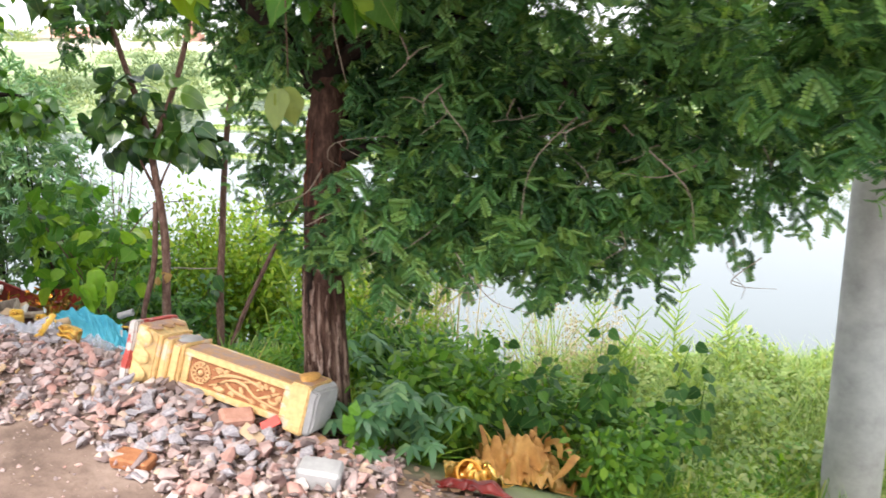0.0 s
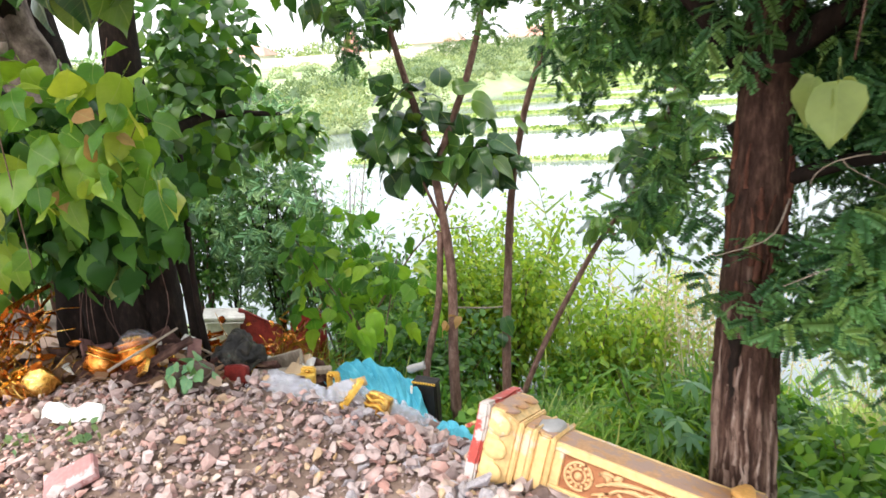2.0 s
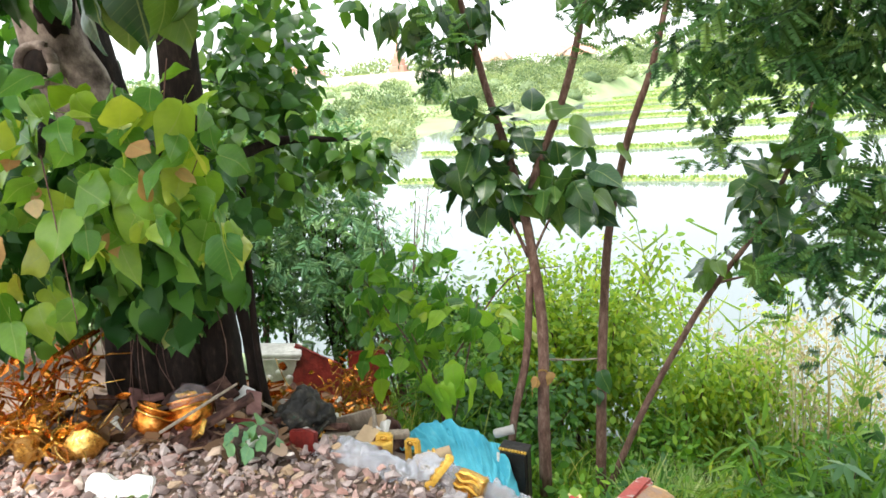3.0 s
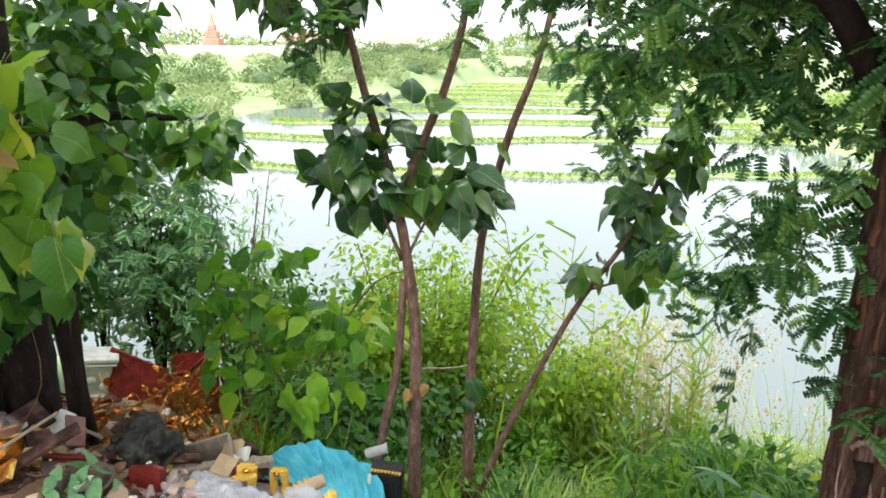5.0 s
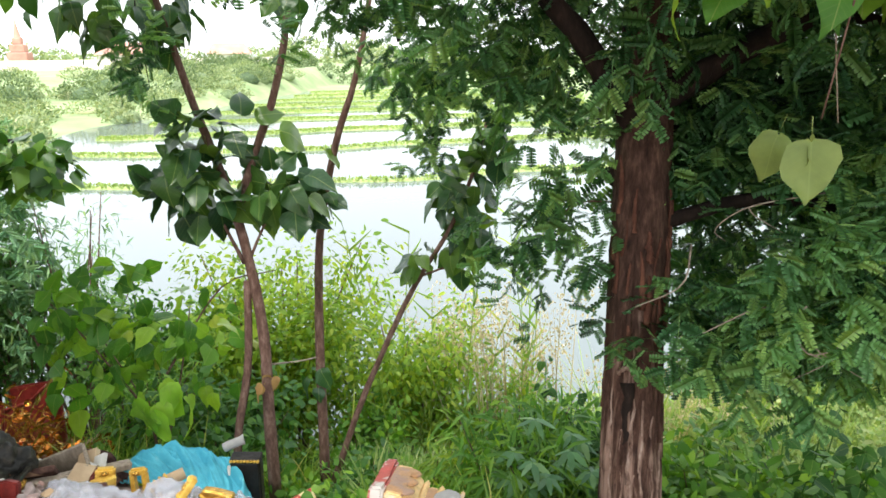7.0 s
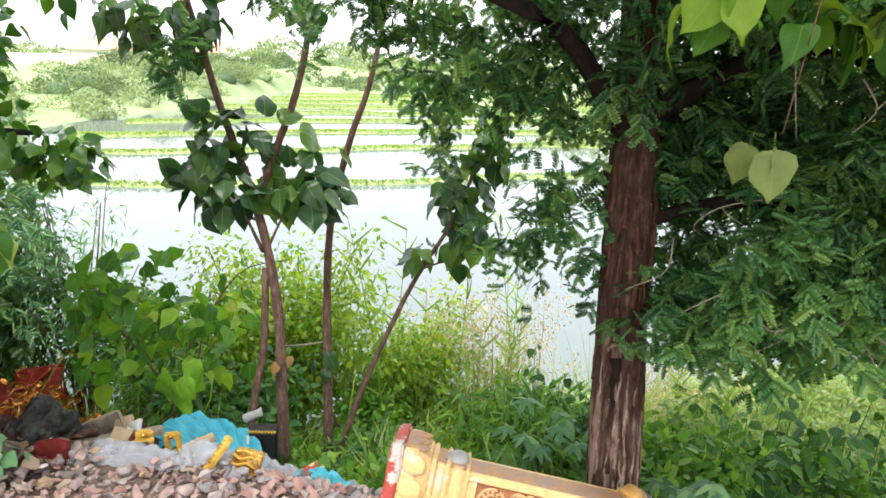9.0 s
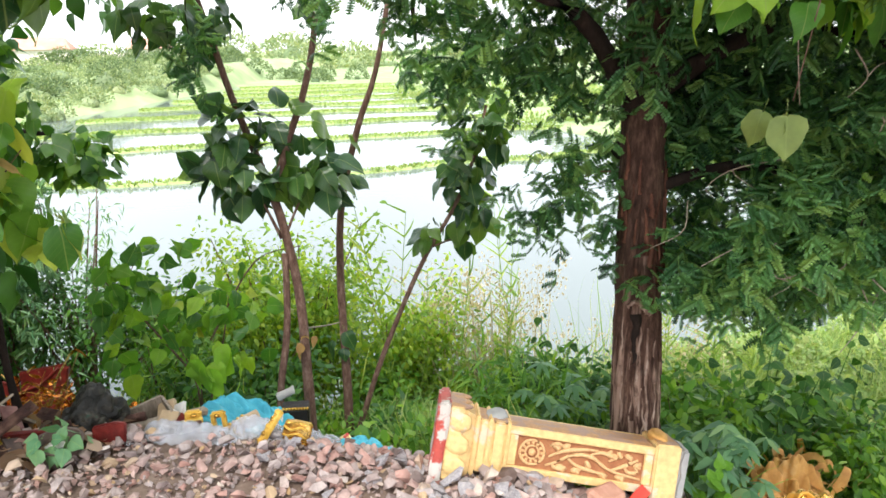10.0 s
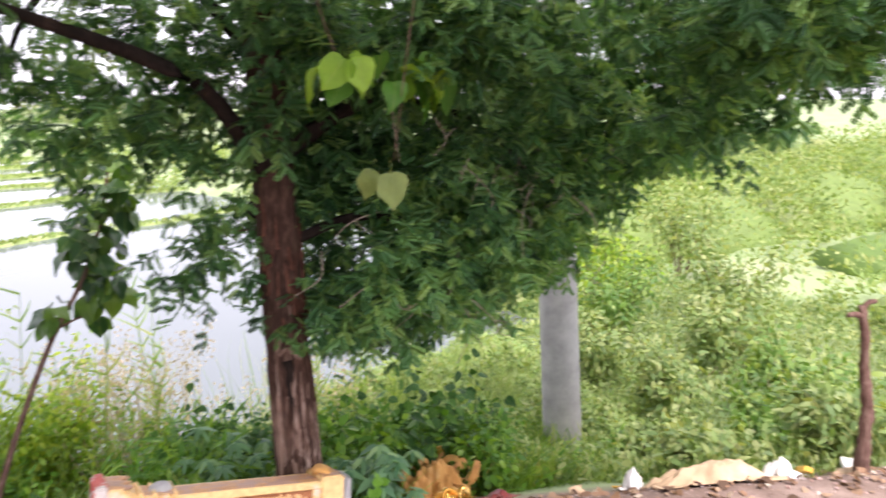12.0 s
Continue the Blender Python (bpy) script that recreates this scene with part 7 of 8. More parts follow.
jar("basket", -2.76, 4.34, 0.11, 0.1, (10, 14, 0), M_BROWN, "round brown basket among rubbish", "basket", 0.02)
# broken pot in plain orange glaze, gives off no light
jar("orange_pot", 0.12, 3.12, 0.06, 0.09, (60, 10, 0), solid("orange_glaze", [(0.3, (0.75, 0.3, 0.03)), (0.7, (0.9, 0.5, 0.1))], 8, 0.35, 0.1), "broken orange glazed pot", "pot", 0.06)


def wooden_box(x, y, s, turn, mat, label, up=0.0):
    t = thing("wooden_box", label, "box", "", at(x, y, up, *turn))
    w, d, h, th = (*s, 0.014)
    for c, q in (((0, -d / 2, h / 2), (w, th, h)), ((0, d / 2, h / 2), (w, th, h)), ((-w / 2, 0, h / 2), (th, d - th, h)), ((w / 2, 0, h / 2), (th, d - th, h)), ((0, 0, th / 2), (w - th, d - th, th))):
        bm = bmesh.new()
        bmesh.ops.create_cube(bm, size=1, matrix=Matrix.Translation(c) @ Matrix.Diagonal((*q, 1)))
        bmesh.ops.bevel(bm, geom=bm.edges[:], offset=0.003, segments=1, affect="EDGES")
        part("board", bm, mat, t)
    return t


wooden_box(-2.78, 4.2, (0.2, 0.16, 0.14), (8, -10, 20), M_TWIG, "grey weathered open wooden box")
M_BLACK = solid("black_lacquer", [(0.3, (0.008, 0.007, 0.007)), (0.7, (0.03, 0.024, 0.022))], 14, 0.5, 0.4)
box_ = wooden_box(-2.08, 4.45, (0.13, 0.07, 0.27), (3, 2, -10), M_BLACK, "small black box with a beaded golden rim behind the cloth")
for k in range(9):
    bm = bmesh.new()
    blob(bm, (-0.064 + 0.016 * k, -0.04, 0.282), (0.0085, 0.01, 0.009), (0, 0, 0), 1)
    part("bead", bm, M_YPLASTIC, box_, "", True)
bm = bmesh.new()
bmesh.ops.create_cube(bm, size=1, matrix=Matrix.Translation((0, 0, 0.278)) @ Matrix.Diagonal((0.145, 0.08, 0.016, 1)))
bmesh.ops.bevel(bm, geom=bm.edges[:], offset=0.004, segments=2, affect="EDGES")
part("lid", bm, M_BLACK, box_, "black lid")
bm = bmesh.new()
tube(bm, [(-0.076, -0.04, 0.0), (-0.075, -0.042, 0.13), (-0.074, -0.04, 0.255)], [0.009, 0.008, 0.009], 8, 0.1)
part("corner_post", bm, M_PLASTER, box_, "pale chipped corner post", True)
jar("white_cup", -2.17, 4.43, 0.024, 0.1, (8, 74, 14), M_CONC, "dirty white cup lying on the black box", "cup", 0.285)


# broken red lacquered throne pieces
def red_piece(x, y, outline, thick, turn, label, up, rim=()):
    """A broken plate of the given outline, standing, with a raised rim along some of its edges."""
    t = thing("red_lacquer_panel", label, "panel", "broken lacquer panels", at(x, y, up, *turn))
    bm = bmesh.new()
    big = 1.65 if y > 6 else 1.0
    outline = [(a * big, b * big) for a, b in outline]
    vs = [bm.verts.new((a, 0, b)) for a, b in outline]
    ex = bmesh.ops.extrude_face_region(bm, geom=[bm.faces.new(vs)])
    bmesh.ops.translate(bm, vec=(0, thick, 0), verts=[v for v in ex["geom"] if isinstance(v, bmesh.types.BMVert)])
    bmesh.ops.bevel(bm, geom=bm.edges[:], offset=thick * 0.18, segments=2, affect="EDGES")
    plate_ = part("panel", bm, M_REDLAC, t)
    for a, b in rim:
        bm = bmesh.new()
        p, q = Vector((outline[a][0], -0.004, outline[a][1])), Vector((outline[b][0], -0.004, outline[b][1]))
        tube(bm, [p.lerp(q, k / 4) for k in range(5)], [0.011, 0.013, 0.011, 0.012, 0.01], 7, 0.15)
        part("rim", bm, M_REDLAC, plate_, "", True)
    return t


red_piece(-4.26, 6.6, [(-0.13, 0), (0.13, 0), (0.13, 0.2), (0.02, 0.24), (-0.12, 0.3), (-0.14, 0.27)], 0.05, (-14, 4, 8), "broken dark red lacquered panel with slanting top", -0.02, ((2, 3), (3, 4)))
red_piece(-3.98, 6.9, [(-0.14, 0), (0.09, 0), (0.14, 0.34), (0.09, 0.34), (0.0, 0.25), (-0.14, 0.2)], 0.045, (-8, 2, -14), "dark red lacquered panel rising to a corner", -0.02, ((3, 4), (4, 5)))
red_piece(-3.98, 7.1, [(-0.1, 0), (0.12, 0), (0.12, 0.34), (-0.1, 0.33)], 0.04, (-6, 0, 6), "dark red lacquered board behind the others", 0.0)
red_piece(-3.24, 3.98, [(-0.12, 0), (0.12, 0), (0.1, 0.07), (-0.11, 0.09)], 0.03, (-42, 8, 18), "low dark red lacquered board", 0.01, ((2, 3),))
red_piece(-2.93, 3.86, [(-0.07, 0), (0.07, 0), (0.075, 0.19), (0.03, 0.2), (-0.065, 0.18)], 0.03, (-10, 2, -10), "small upright red lacquered block", -0.08)


def tinsel(x, y, radius, count, mat, label, seed, high=0.16, up=0.0):
    """A tangle of gilt strips and wires."""
    t = thing("gilt_tangle", label, "ornament", "gilt ornaments", at(x, y, up))
    r = rng(seed)
    for j in range(count):
        bm = bmesh.new()
        a = r.uniform(0, 6.283)
        p = Vector((r.normal(0, 0.45) * radius, r.normal(0, 0.45) * radius, r.uniform(0, 0.5) * high))
        q = p + Vector((math.cos(a), math.sin(a), r.uniform(-0.1, 1.1))) * r.uniform(0.4, 1.0) * radius
        pts = curve_pts([p, (p + q) / 2 + Vector((r.normal(0, 0.25) * radius, r.normal(0, 0.25) * radius, 0.3 * high)), q], 6)
        if j % 3 == 1:
            tube(bm, pts, [r.uniform(0.0012, 0.0035)] * 6, 4)
        elif j % 3 == 2:
            w, ln = r.uniform(0.012, 0.03), r.uniform(0.04, 0.09)
            m = Matrix.Translation(pts[3]) @ Euler((r.uniform(0, 6.28), r.uniform(0, 6.28), r.uniform(0, 6.28))).to_matrix().to_4x4()
            vs = [[bm.verts.new(m @ Vector((ln * (u - 0.5), w * b * math.sin(math.pi * (0.08 + 0.84 * u)), 0.35 * w * b * b + 0.6 * ln * u * u))) for b in (-1, 0, 1)] for u in np.linspace(0, 1, 5)]
            for u, v in zip(vs, vs[1:]):
                bm.faces.new((u[0], u[1], v[1], v[0])), bm.faces.new((u[1], u[2], v[2], v[1]))
        else:
            w = r.uniform(0.005, 0.016)
            vs = [[bm.verts.new(s + Vector((0, w * r.uniform(-1, 0), w))), bm.verts.new(s - Vector((0, 0, w)))] for s in pts]
            for u, v in zip(vs, vs[1:]):
                bm.faces.new((u[0], u[1], v[1], v[0]))
        part("strip", bm, (mat, M_GILT, M_GILT_RED)[j % 3], t)


tinsel(-4.35, 3.8, 0.3, 90, M_GILT, "tangle of golden ornament frames and wires", 181, 0.3, 0.03)
tinsel(-4.65, 4.1, 0.35, 90, M_GILT_RED, "tangle of golden twigs and tinsel", 182, 0.4, 0.05)
tinsel(-4.0, 3.72, 0.16, 45, M_GILT, "small nest of golden wires", 183, 0.16, 0.02)
tinsel(-3.72, 6.2, 0.3, 80, M_GILT, "tangle of golden tinsel leaning on red panels", 188, 0.4, 0.02)
tinsel(-3.35, 5.6, 0.24, 60, M_GILT, "golden strips strewn down the slope", 189, 0.26, 0.02)
tinsel(-3.2, 4.66, 0.16, 50, M_GILT, "tangle of golden tinsel before red panels", 184, 0.2, 0.02)
tinsel(-2.95, 4.5, 0.17, 50, M_GILT, "golden ornament strips in rubbish", 185, 0.14, 0.02)
tinsel(-3.55, 4.6, 0.25, 50, M_GILT_RED, "rusty golden strips among scraps", 186, 0.15, 0.02)
for k in range(5):
    x, y = (-4.5, -4.25, -4.4, -4.62, -4.05)[k], (3.68, 3.72, 3.85, 3.8, 3.74)[k]
    jar("gilt_cup", x, y, 0.06 + 0.015 * (k % 3), 0.11 + 0.03 * (k % 2), (10 * k - 20, 12 - 6 * k, 30 * k), M_GILT, "golden ornamental cup in the rubbish", "cup", 0.05)

r_ = rng(190)
for k in range(26):
    x, y = r_.uniform(-4.2, -2.7), r_.uniform(4.0, 4.9)
    slab("scrap", x, y, (r_.uniform(0.06, 0.2), r_.uniform(0.04, 0.12), r_.uniform(0.008, 0.03)), r_.uniform(0.03, 0.1), (r_.uniform(-50, 50), r_.uniform(-40, 40), r_.uniform(0, 180)),
         (M_BROWN, M_CARD, M_PLASTER, M_TWIG, M_POT, M_GILT_RED, M_FOAM)[k % 7], "broken scrap of wood, card or plaster in rubbish", "scrap", 200 + k, 0.006, 2)
for k in range(44):
    x, y = r_.uniform(-3.9, -2.55), r_.uniform(3.82, 4.5)
    slab("scrap", x, y, (r_.uniform(0.05, 0.16), r_.uniform(0.03, 0.09), r_.uniform(0.008, 0.03)), r_.uniform(0.03, 0.1), (r_.uniform(-60, 60), r_.uniform(-50, 50), r_.uniform(0, 180)),
         (M_BROWN, M_POT, M_BROWN, M_PLASTER, M_DARKBAG, M_CARD, M_GILT, M_REDLAC, M_FOAM)[k % 9], "broken scrap lying in the dumped rubbish", "scrap", 300 + k, 0.008, 2)
for k in range(18):
    x, y = r_.uniform(-3.65, -2.95), r_.uniform(4.3, 4.72)
    slab("scrap", x, y, (r_.uniform(0.08, 0.18), r_.uniform(0.05, 0.1), r_.uniform(0.006, 0.02)), r_.uniform(0.05, 0.12), (r_.uniform(-45, 45), r_.uniform(-45, 45), r_.uniform(0, 180)), (M_CARDY, M_PLASTER, M_TWIG, M_CARDY, M_ROSE, M_FOAM)[k % 6], "torn ochre card or pale board in the rubbish", "scrap", 380 + k, 0.006, 2)
for k in range(30):
    x, y = r_.uniform(-4.5, -3.2), r_.uniform(5.0, 6.5)
    slab("scrap", x, y, (r_.uniform(0.1, 0.3), r_.uniform(0.06, 0.16), r_.uniform(0.008, 0.03)), r_.uniform(0.0, 0.05), (r_.uniform(-35, 35), r_.uniform(-35, 35), r_.uniform(0, 180)), (M_BROWN, M_CARDY, M_ROSE, M_PLASTER, M_BROWN, M_CARD)[k % 6], "torn card or board slid down the bank", "scrap", 420 + k, 0.006, 2)
for k in range(24):
    x, y = r_.uniform(-4.9, -3.5), r_.uniform(3.95, 4.4)
    slab("scrap", x, y, (r_.uniform(0.1, 0.26), r_.uniform(0.08, 0.18), r_.uniform(0.012, 0.03)), r_.uniform(0.04, 0.16), (r_.uniform(-40, 40), r_.uniform(-40, 40), r_.uniform(0, 180)), (M_BROWN, M_ROSE, M_BROWN, M_POT)[k % 4], "broken rose-brown board in the dumped rubbish", "board", 350 + k, 0.008, 2)
for k in range(14):
    x, y = r_.uniform(0.3, 1.7), 0
    y = 2.75 - 0.75 * x + r_.normal(0, 0.12)
    slab("litter", x, y, (r_.uniform(0.04, 0.12), r_.uniform(0.03, 0.07), 0.01), 0.02, (r_.uniform(-30, 30), r_.uniform(-30, 30), r_.uniform(0, 180)), (M_CARD, M_FOAM, M_BROWN, M_YPLASTIC, M_CARD)[k % 5], "small flat litter on the verge", "litter", 240 + k, 0.005, 2)
r_ = rng(194)
q = 9000
x, y = r_.uniform(-4.2, 2.1, q), r_.uniform(0.6, 3.1, q)
z = ground_z(x, y)
ok = z > -0.3
x, y, z = x[ok], y[ok], z[ok]
sz_ = 0.006 + 0.034 * r_.random(len(x)) ** 5
M = np.zeros((len(x), 4, 4))
M[:, :3, :3] = turned(r_, len(x), 0.6) * sz_[:, None, None]
M[:, :3, 3], M[:, 3, 3] = np.stack([x, y, z + sz_ * 0.1], 1), 1
V, F = scatter(STONES, M, r_.integers(0, 14, len(x)))
tagged(new("pebbles", mesh_from("pebbles", V, F, M_STONE)), "small pebbles and brick chips on the bare verge", "pebbles", kind="stuff")
q = 280
x, y = r_.uniform(-0.2, 2.0, q), 0
y = 2.6 - 0.84 * x + r_.normal(0, 0.16, q)
D = r_.normal(0, 1, (q, 3)) * np.array([1, 1, 0.2])
V, F = scatter(HEARTS_FAR, frames_from(np.stack([x, y, ground_z(x, y) + 0.012], 1), D, r_.normal(0, 0.4, (q, 3)) + np.array([0, 0, 1]), r_.uniform(0.02, 0.07, q)), r_.integers(0, 5, q))
M_VERGE = leafy("verge_litter", [(0, (0.09, 0.05, 0.03)), (0.6, (0.28, 0.16, 0.1)), (0.9, (0.4, 0.28, 0.2)), (1, (0.68, 0.62, 0.56))], 0.7, 0.15)
tagged(new("leaf_litter", mesh_from("leaf_litter", V, F, M_VERGE, True)), "dead leaves and paper bits along the verge", "dead leaves", kind="stuff")
r_ = rng(195)
q = 320
x, y = r_.uniform(-4.5, -2.9, q), r_.uniform(3.75, 4.7, q)
D = r_.normal(0, 1, (q, 3)) * np.array([1, 1, 0.25])
V, F = scatter(HEARTS_FAR, frames_from(np.stack([x, y, ground_z(x, y) + r_.uniform(0.01, 0.09, q)], 1), D, r_.normal(0, 0.5, (q, 3)) + np.array([0, 0, 0.8]), r_.uniform(0.06, 0.15, q)), r_.integers(0, 5, q))
M_LITTER = leafy("leaf_litter", [(0, (0.07, 0.04, 0.025)), (0.5, (0.2, 0.11, 0.065)), (0.85, (0.36, 0.22, 0.15)), (1, (0.45, 0.33, 0.27))], 0.7, 0.15)
tagged(new("leaf_litter", mesh_from("leaf_litter", V, F, M_LITTER, True)), "curled brown dead leaves over the rubbish", "dead leaves", kind="stuff")
r_ = rng(196)
q = 520
x, y = r_.uniform(-4.4, -2.85, q), r_.uniform(4.6, 6.5, q)
D = r_.normal(0, 1, (q, 3)) * np.array([1, 1, 0.25])
V, F = scatter(HEARTS_FAR, frames_from(np.stack([x, y, ground_z(x, y) + r_.uniform(0.01, 0.06, q)], 1), D, r_.normal(0, 0.5, (q, 3)) + np.array([0, 0, 0.8]), r_.uniform(0.08, 0.2, q)), r_.integers(0, 5, q))
tagged(new("leaf_litter", mesh_from("leaf_litter", V, F, M_LITTER, True)), "curled brown dead leaves on the slope by the red panels", "dead leaves", kind="stuff")
stick = thing("stick", "pale straight stick leaning on the rubbish", "stick", "", at(-3.45, 3.85, 0.1))
bm = bmesh.new()
tube(bm, [(-0.1, -0.08, 0.02), (0.04, 0.06, 0.09), (0.16, 0.18, 0.15)], [0.008, 0.007, 0.006], 6)
part("stem", bm, M_TWIG, stick)

# small weed before the pots
weed = thing("pot_weed", "small weed with lobed blue-green leaves on the heap", "weed", "", at(-3.08, 3.78, 0.05))
leaf_parts("leaf", HEARTS, hang_poses(rng(191), [(-3.08, 3.76, gz(-3.08, 3.78) + 0.13, 0.14, 0.08, 0.07, 1)], 18, 0.075, 0.4, 0.7), leafy("weed_bluegreen", [(0, (0.1, 0.26, 0.14)), (1, (0.2, 0.38, 0.2))], 0.5, 0.35, "object"), weed)
M_WEEDLING = leafy("weed_dusty", [(0, (0.1, 0.2, 0.09)), (1, (0.24, 0.34, 0.17))], 0.6, 0.3, "object")
weed = thing("ground_weed", "small round-leaved weed at the pillar's broken end", "weed", "", at(-0.45, 3.05, 0.02))
leaf_parts("leaf", HEARTS, hang_poses(rng(192), [(-0.42, 3.02, gz(-0.45, 3.05) + 0.13, 0.09, 0.07, 0.13, 1)], 18, 0.075, 0.4, 0.7), M_SHRUB, weed)


for k, (x, y) in enumerate(((-3.6, 3.2), (-3.75, 3.0), (-3.35, 3.3))):
    weed = thing("ground_weed", "small dusty green weed among the stones", "weed", "weeds among the stones", at(x, y, 0.0))
    leaf_parts("leaf", HEARTS, hang_poses(rng(600 + k), [(x, y, gz(x, y) + 0.05, 0.09, 0.07, 0.04, 1)], 14, 0.036, 0.2, 0.7, 0.6), M_WEEDLING, weed)


# ---------------------------------------------------------------- far shore
def mound(seed):
    """A lumpy rounded heap, the closed heart of a far bush."""
    bm = bmesh.new()
    bmesh.ops.create_icosphere(bm, subdivisions=2, radius=1)
    for v in bm.verts:
        v.co *= 0.92 + 0.3 * noise.noise(v.co * 2.2 + Vector((seed * 5, 0, 0)))
    bm.verts.index_update()
    out = np.array([v.co[:] for v in bm.verts]), np.array([[v.index for v in f.verts] for f in bm.faces])
    bm.free()
    return out


MOUNDS = [mound(k) for k in range(4)]


def far_scrub(name, places, mat, label, seed, size=0.5, per=120, core=0.6):
    r = rng(seed)
    P, D, S, cores = [], [], [], []
    for x, y, rad, h in places:
        z = float(ground_z(x, y))
        cores.append(np.array([(rad * core, 0, 0, x), (0, rad * core, 0, y), (0, 0, h * core, z), (0, 0, 0, 1)]))
        n = int(per * rad * h * 0.6)
        d = r.normal(size=(n, 3))
        d /= np.linalg.norm(d, axis=1, keepdims=True)
        d[:, 2] = np.abs(d[:, 2])
        lump = 0.75 + 0.35 * r.random((n, 1))
        P.append(np.array([x, y, z]) + d * lump * np.array([rad, rad, h]))
        D.append(d + r.normal(0, 0.5, (n, 3)))
        S.append(np.full(n, size) * r.uniform(0.6, 1.3, n))
    P, D, S = np.concatenate(P), np.concatenate(D), np.concatenate(S)
    M = frames_from(P, D, r.normal(size=P.shape), S)
    V, F = scatter(SPECKS, M, r.integers(0, 3, len(P)))
    V2, F2 = scatter(MOUNDS, np.array(cores), r.integers(0, 4, len(cores)))
    tagged(new(name, mesh_from(name, np.vstack([V, V2]), np.vstack([F, F2 + len(V)]), mat, True)), label, "scrub", kind="stuff")


M_FAR_DARK = leafy("far_bush", [(0, (0.08, 0.135, 0.07)), (0.6, (0.15, 0.22, 0.12)), (1, (0.25, 0.32, 0.18))], 0.7, 0.3)
r_ = rng(300)
pl = []
for k in range(64):
    y = r_.uniform(34, 88)
    x = -12.5 + max(0, y - 46) * 0.28 - r_.exponential(9)
    s = 0.8 + y / 130
    pl.append((x, y, s * r_.uniform(0.7, 1.5), s * r_.uniform(0.5, 1.0)))
far_scrub("far_scrub", pl, M_FAR, "dry grey-green scrub on the far bank", 301, 0.2, 620)
pl = []
for k in range(18):
    y = r_.uniform(40, 80)
    pl.append((-13.0 + max(0, y - 46) * 0.28 - r_.uniform(0.5, 16), y, r_.uniform(1.2, 2.4), r_.uniform(1.2, 2.3)))
far_scrub("far_scrub", pl, M_FAR_DARK, "darker grey-green bushes standing on the far bank", 306, 0.2, 520)
pl = [(r_.uniform(-20, 16), r_.uniform(88, 112), r_.uniform(1.0, 2.4), r_.uniform(0.9, 2.2)) for k in range(34)]
far_scrub("far_scrub", pl, M_FAR_DARK, "grey-green bushes before the far wall", 307, 0.26, 420, 0.3)
pl = [(r_.uniform(12, 40), r_.uniform(26, 60), r_.uniform(0.8, 1.8), r_.uniform(0.6, 1.4)) for k in range(60)]
far_scrub("far_reeds", pl, M_BUND, "yellow-green reeds on the far right shore", 302, 0.2, 420, 0.3)
pl = [(r_.uniform(-160, 220), r_.uniform(150, 210), r_.uniform(4, 9), r_.uniform(2, 5.5)) for k in range(80)]
far_scrub("far_trees", pl, M_FAR, "pale distant tree line beyond the fields", 303, 0.8, 40, 0.5)
pl = [(r_.uniform(10, 40), r_.uniform(6, 26), r_.uniform(0.9, 1.9), r_.uniform(0.6, 1.5)) for k in range(70)]
far_scrub("far_weeds", pl, M_WEED, "light green weeds and bushes beyond the pole", 304, 0.11, 900, 0.72)

pl = []
for k in range(34):
    a, d = radians(r_.uniform(50, 92)), r_.uniform(11, 30)
    pl.append((-2.4 + d * math.sin(a), 0.6 + d * math.cos(a), r_.uniform(1.2, 2.4), r_.uniform(0.8, 1.9)))
far_scrub("far_bushes", pl, M_BUND, "low yellowish-green bushes beyond the bank", 305, 0.12, 1000, 0.72)

wall = thing("boundary_wall", "long low whitewashed wall beyond the scrub", "wall", "", Matrix.Translation((-60, 120, gz(-60, 120) - 0.3)))
M_WASH = solid("whitewash", [(0.3, (0.62, 0.5, 0.46)), (0.7, (0.8, 0.72, 0.68))], 0.6, 0.9, 0.2)
for k in range(11):
    bm = bmesh.new()
    bmesh.ops.create_cube(bm, size=1, matrix=Matrix.Translation((-45 + 9.6 * k, 0, 0.9)) @ Matrix.Diagonal((9.2, 0.25, 1.8, 1)))
    part("panel", bm, M_WASH, wall)
    bm = bmesh.new()
    bmesh.ops.create_cube(bm, size=1, matrix=Matrix.Translation((-49.8 + 9.6 * k, 0, 1.05)) @ Matrix.Diagonal((0.4, 0.4, 2.1, 1)))
    part("pier", bm, M_PLASTER, wall)

# red of tower and roofs, made paler to put distance haze into it
M_SPIRE = solid("haze_paled_red", [(0.3, (0.4, 0.19, 0.15)), (0.7, (0.54, 0.31, 0.25))], 0.5, 0.9, 0.2)
tem = thing("temple_tower", "distant red tiered temple tower with pointed spire, paled for haze", "temple", "", Matrix.Translation((-50.5, 150, -0.8)))
for w, z0, z1 in ((6, -1, 1.2), (4.6, 1.2, 2.6), (3.4, 2.6, 4.2), (2.4, 4.2, 5.6), (1.5, 5.6, 6.8)):
    bm = bmesh.new()
    bmesh.ops.create_cube(bm, size=1, matrix=Matrix.Translation((0, 0, (z0 + z1) / 2)) @ Matrix.Diagonal((w, w, z1 - z0, 1)))
    bmesh.ops.bevel(bm, geom=bm.edges[:], offset=0.12, segments=1, affect="EDGES")
    part("tier", bm, M_SPIRE, tem)
bm = bmesh.new()
tube(bm, [(0, 0, 6.8), (0, 0, 8.2), (0, 0, 10)], [0.7, 0.35, 0.05], 10)
part("spire", bm, M_SPIRE, tem)
bm = bmesh.new()
bmesh.ops.create_cube(bm, size=1, matrix=Matrix.Translation((0, 0, 0.9)) @ Matrix.Diagonal((6.6, 6.6, 0.5, 1)))
part("cornice", bm, M_YEL, tem, "yellow cornice")

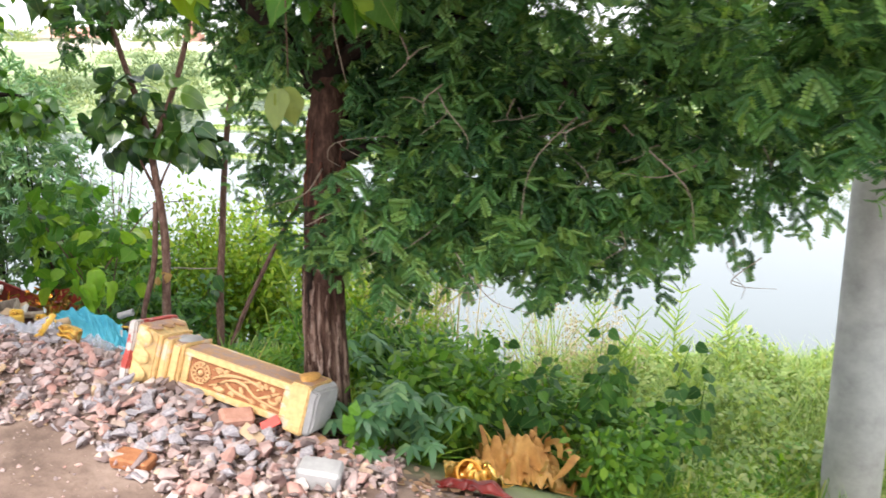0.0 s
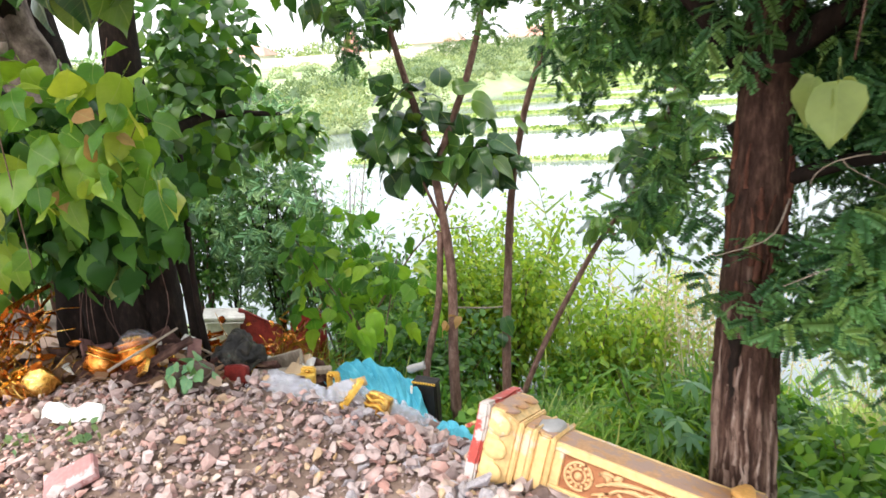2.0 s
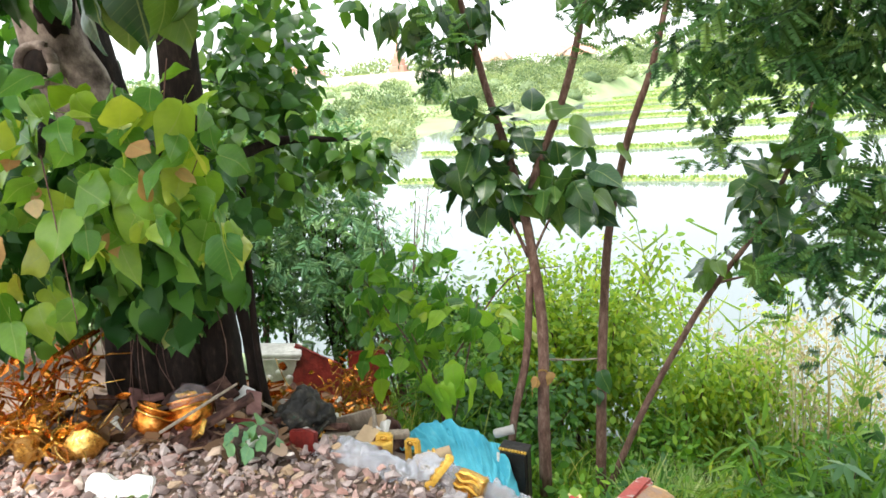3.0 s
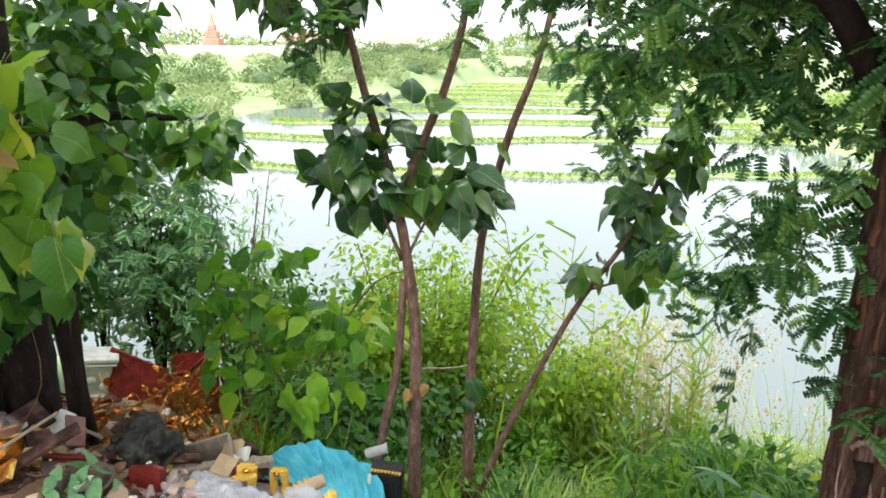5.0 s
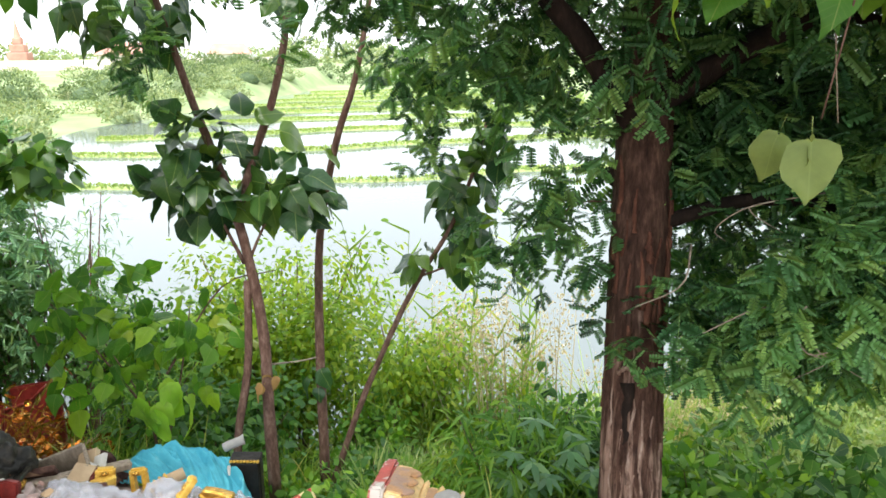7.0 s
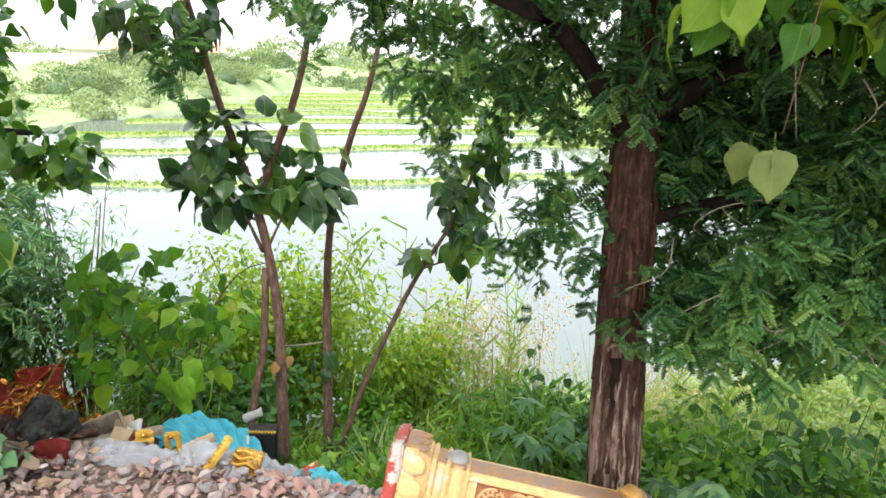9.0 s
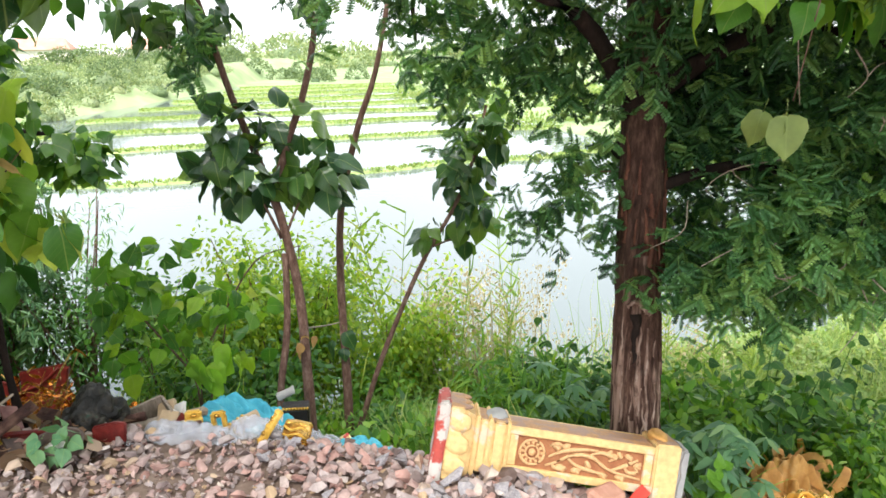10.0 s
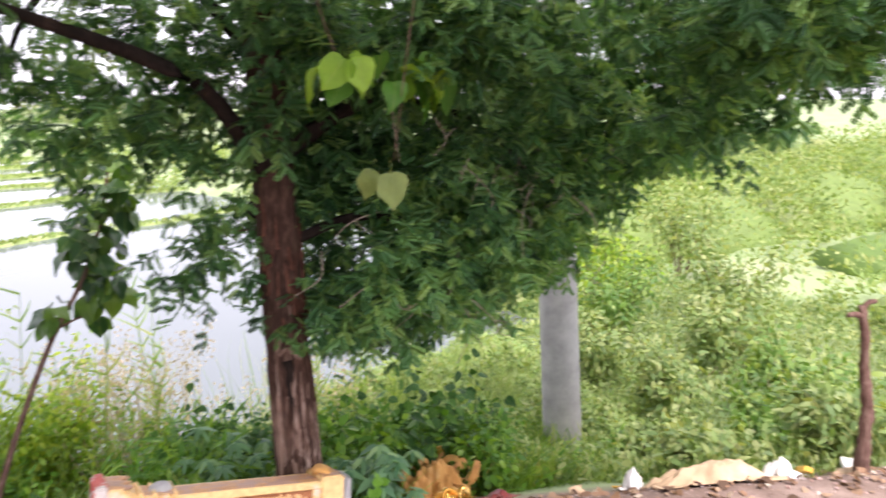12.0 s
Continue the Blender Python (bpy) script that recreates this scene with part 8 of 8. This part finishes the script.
for hx, hy, hw in ((-30, 142, 9), (-74, 148, 11), (-14, 160, 8)):
    ho = thing("house", "distant low white house with a red roof paled for haze", "house", "houses beyond the wall", Matrix.Translation((hx, hy, -0.2)))
    bm = bmesh.new()
    bmesh.ops.create_cube(bm, size=1, matrix=Matrix.Translation((0, 0, 1.2)) @ Matrix.Diagonal((hw, 6, 3.4, 1)))
    hwall = part("wall", bm, M_PLASTER, ho)
    bm = bmesh.new()
    a = [bm.verts.new((s * hw * 0.56, q, 2.9)) for s in (-1, 1) for q in (-3.6, 3.6)]
    b = [bm.verts.new((s * hw * 0.4, 0, 5.0)) for s in (-1, 1)]
    for f in ((a[0], a[2], b[1], b[0]), (a[3], a[1], b[0], b[1]), (a[1], a[0], b[0]), (a[2], a[3], b[1]), (a[0], a[1], a[3], a[2])):
        bm.faces.new(f)
    part("roof", bm, M_SPIRE, ho)
    for q in (-0.25, 0.25):
        bm = bmesh.new()
        bmesh.ops.create_cube(bm, size=1, matrix=Matrix.Translation((q * hw, -3.02, 1.4)) @ Matrix.Diagonal((1.4, 0.1, 1.3, 1)))
        part("window", bm, M_POT, hwall, "dark window opening")

# ---------------------------------------------------------------- rubble
heap = thing("rubble_heap", "heap of grey and reddish broken stones and brick bits", "rubble")


def on_heap(x, y):
    """Whether a place belongs to the spread of rubble."""
    front = 2.78 + 0.2 * np.sin(x * 2.3) - 0.22 * np.clip(x + 1.9, 0, 2) - 0.15 * np.clip(-2.6 - x, 0, 2)
    back = 4.15 - 0.3 * np.clip(x + 2, 0, 3)
    plastic = (x > -2.72) & (x < -1.98) & (y > 3.74)
    return (y > front) & (y < back) & (x > -4.6) & (x < -0.2) & ~plastic


def stone_poses(seed, n, xr, yr, lo, hi, rise=0.0):
    r = rng(seed)
    x, y = r.uniform(*xr, n), r.uniform(*yr, n)
    ok = on_heap(x, y)
    x, y = x[ok], y[ok]
    m = len(x)
    s = lo + (hi - lo) * r.random(m) ** 2.2
    R = turned(r, m, 0.7)
    M = np.zeros((m, 4, 4))
    M[:, :3, :3] = R * s[:, None, None]
    M[:, 0, 3], M[:, 1, 3], M[:, 2, 3], M[:, 3, 3] = x, y, ground_z(x, y) + s * 0.16 + r.random(m) ** 2 * rise, 1
    return M


V, F = scatter(STONES, *(lambda M: (M, rng(401).integers(0, 14, len(M))))(stone_poses(400, 11000, (-4.6, -0.2), (2.4, 4.4), 0.016, 0.055, 0.03)))
tagged(part("gravel", mesh_from("gravel", V, F, M_STONE), None, heap, "small stone chips"), kind="stuff")
V, F = scatter(STONES, *(lambda M: (M, rng(403).integers(0, 14, len(M))))(np.concatenate([stone_poses(402, 2600, (-4.6, -2.0), (2.4, 4.4), 0.04, 0.105, 0.045), stone_poses(407, 2200, (-2.1, -0.2), (2.4, 4.4), 0.05, 0.125, 0.05)])))
tagged(part("gravel", mesh_from("gravel", V, F, M_STONE), None, heap, "broken stones"), kind="stuff")
shapes = [mesh_from("stone", v, f, M_STONE) for v, f in STONES]
MS = np.concatenate([stone_poses(406, 110, (-1.85, -0.95), (2.75, 3.2), 0.08, 0.14, 0.05), stone_poses(404, 330, (-2.3, -0.5), (2.6, 3.9), 0.07, 0.14, 0.05), stone_poses(405, 130, (-4.0, -2.0), (2.7, 4.0), 0.06, 0.11, 0.03)])
M_STONE_GREY = solid("grey_stone", [(0.3, (0.25, 0.23, 0.24)), (0.5, (0.38, 0.35, 0.37)), (0.7, (0.52, 0.47, 0.47))], 9, 0.9, 0.5, coords="Object")
grey = [mesh_from("stone", v, f, M_STONE_GREY) for v, f in STONES]
for k, m in enumerate(MS[:290]):
    part("stone", (grey if k % 3 else shapes)[k % 14], None, heap).matrix_basis = Matrix(m.tolist())
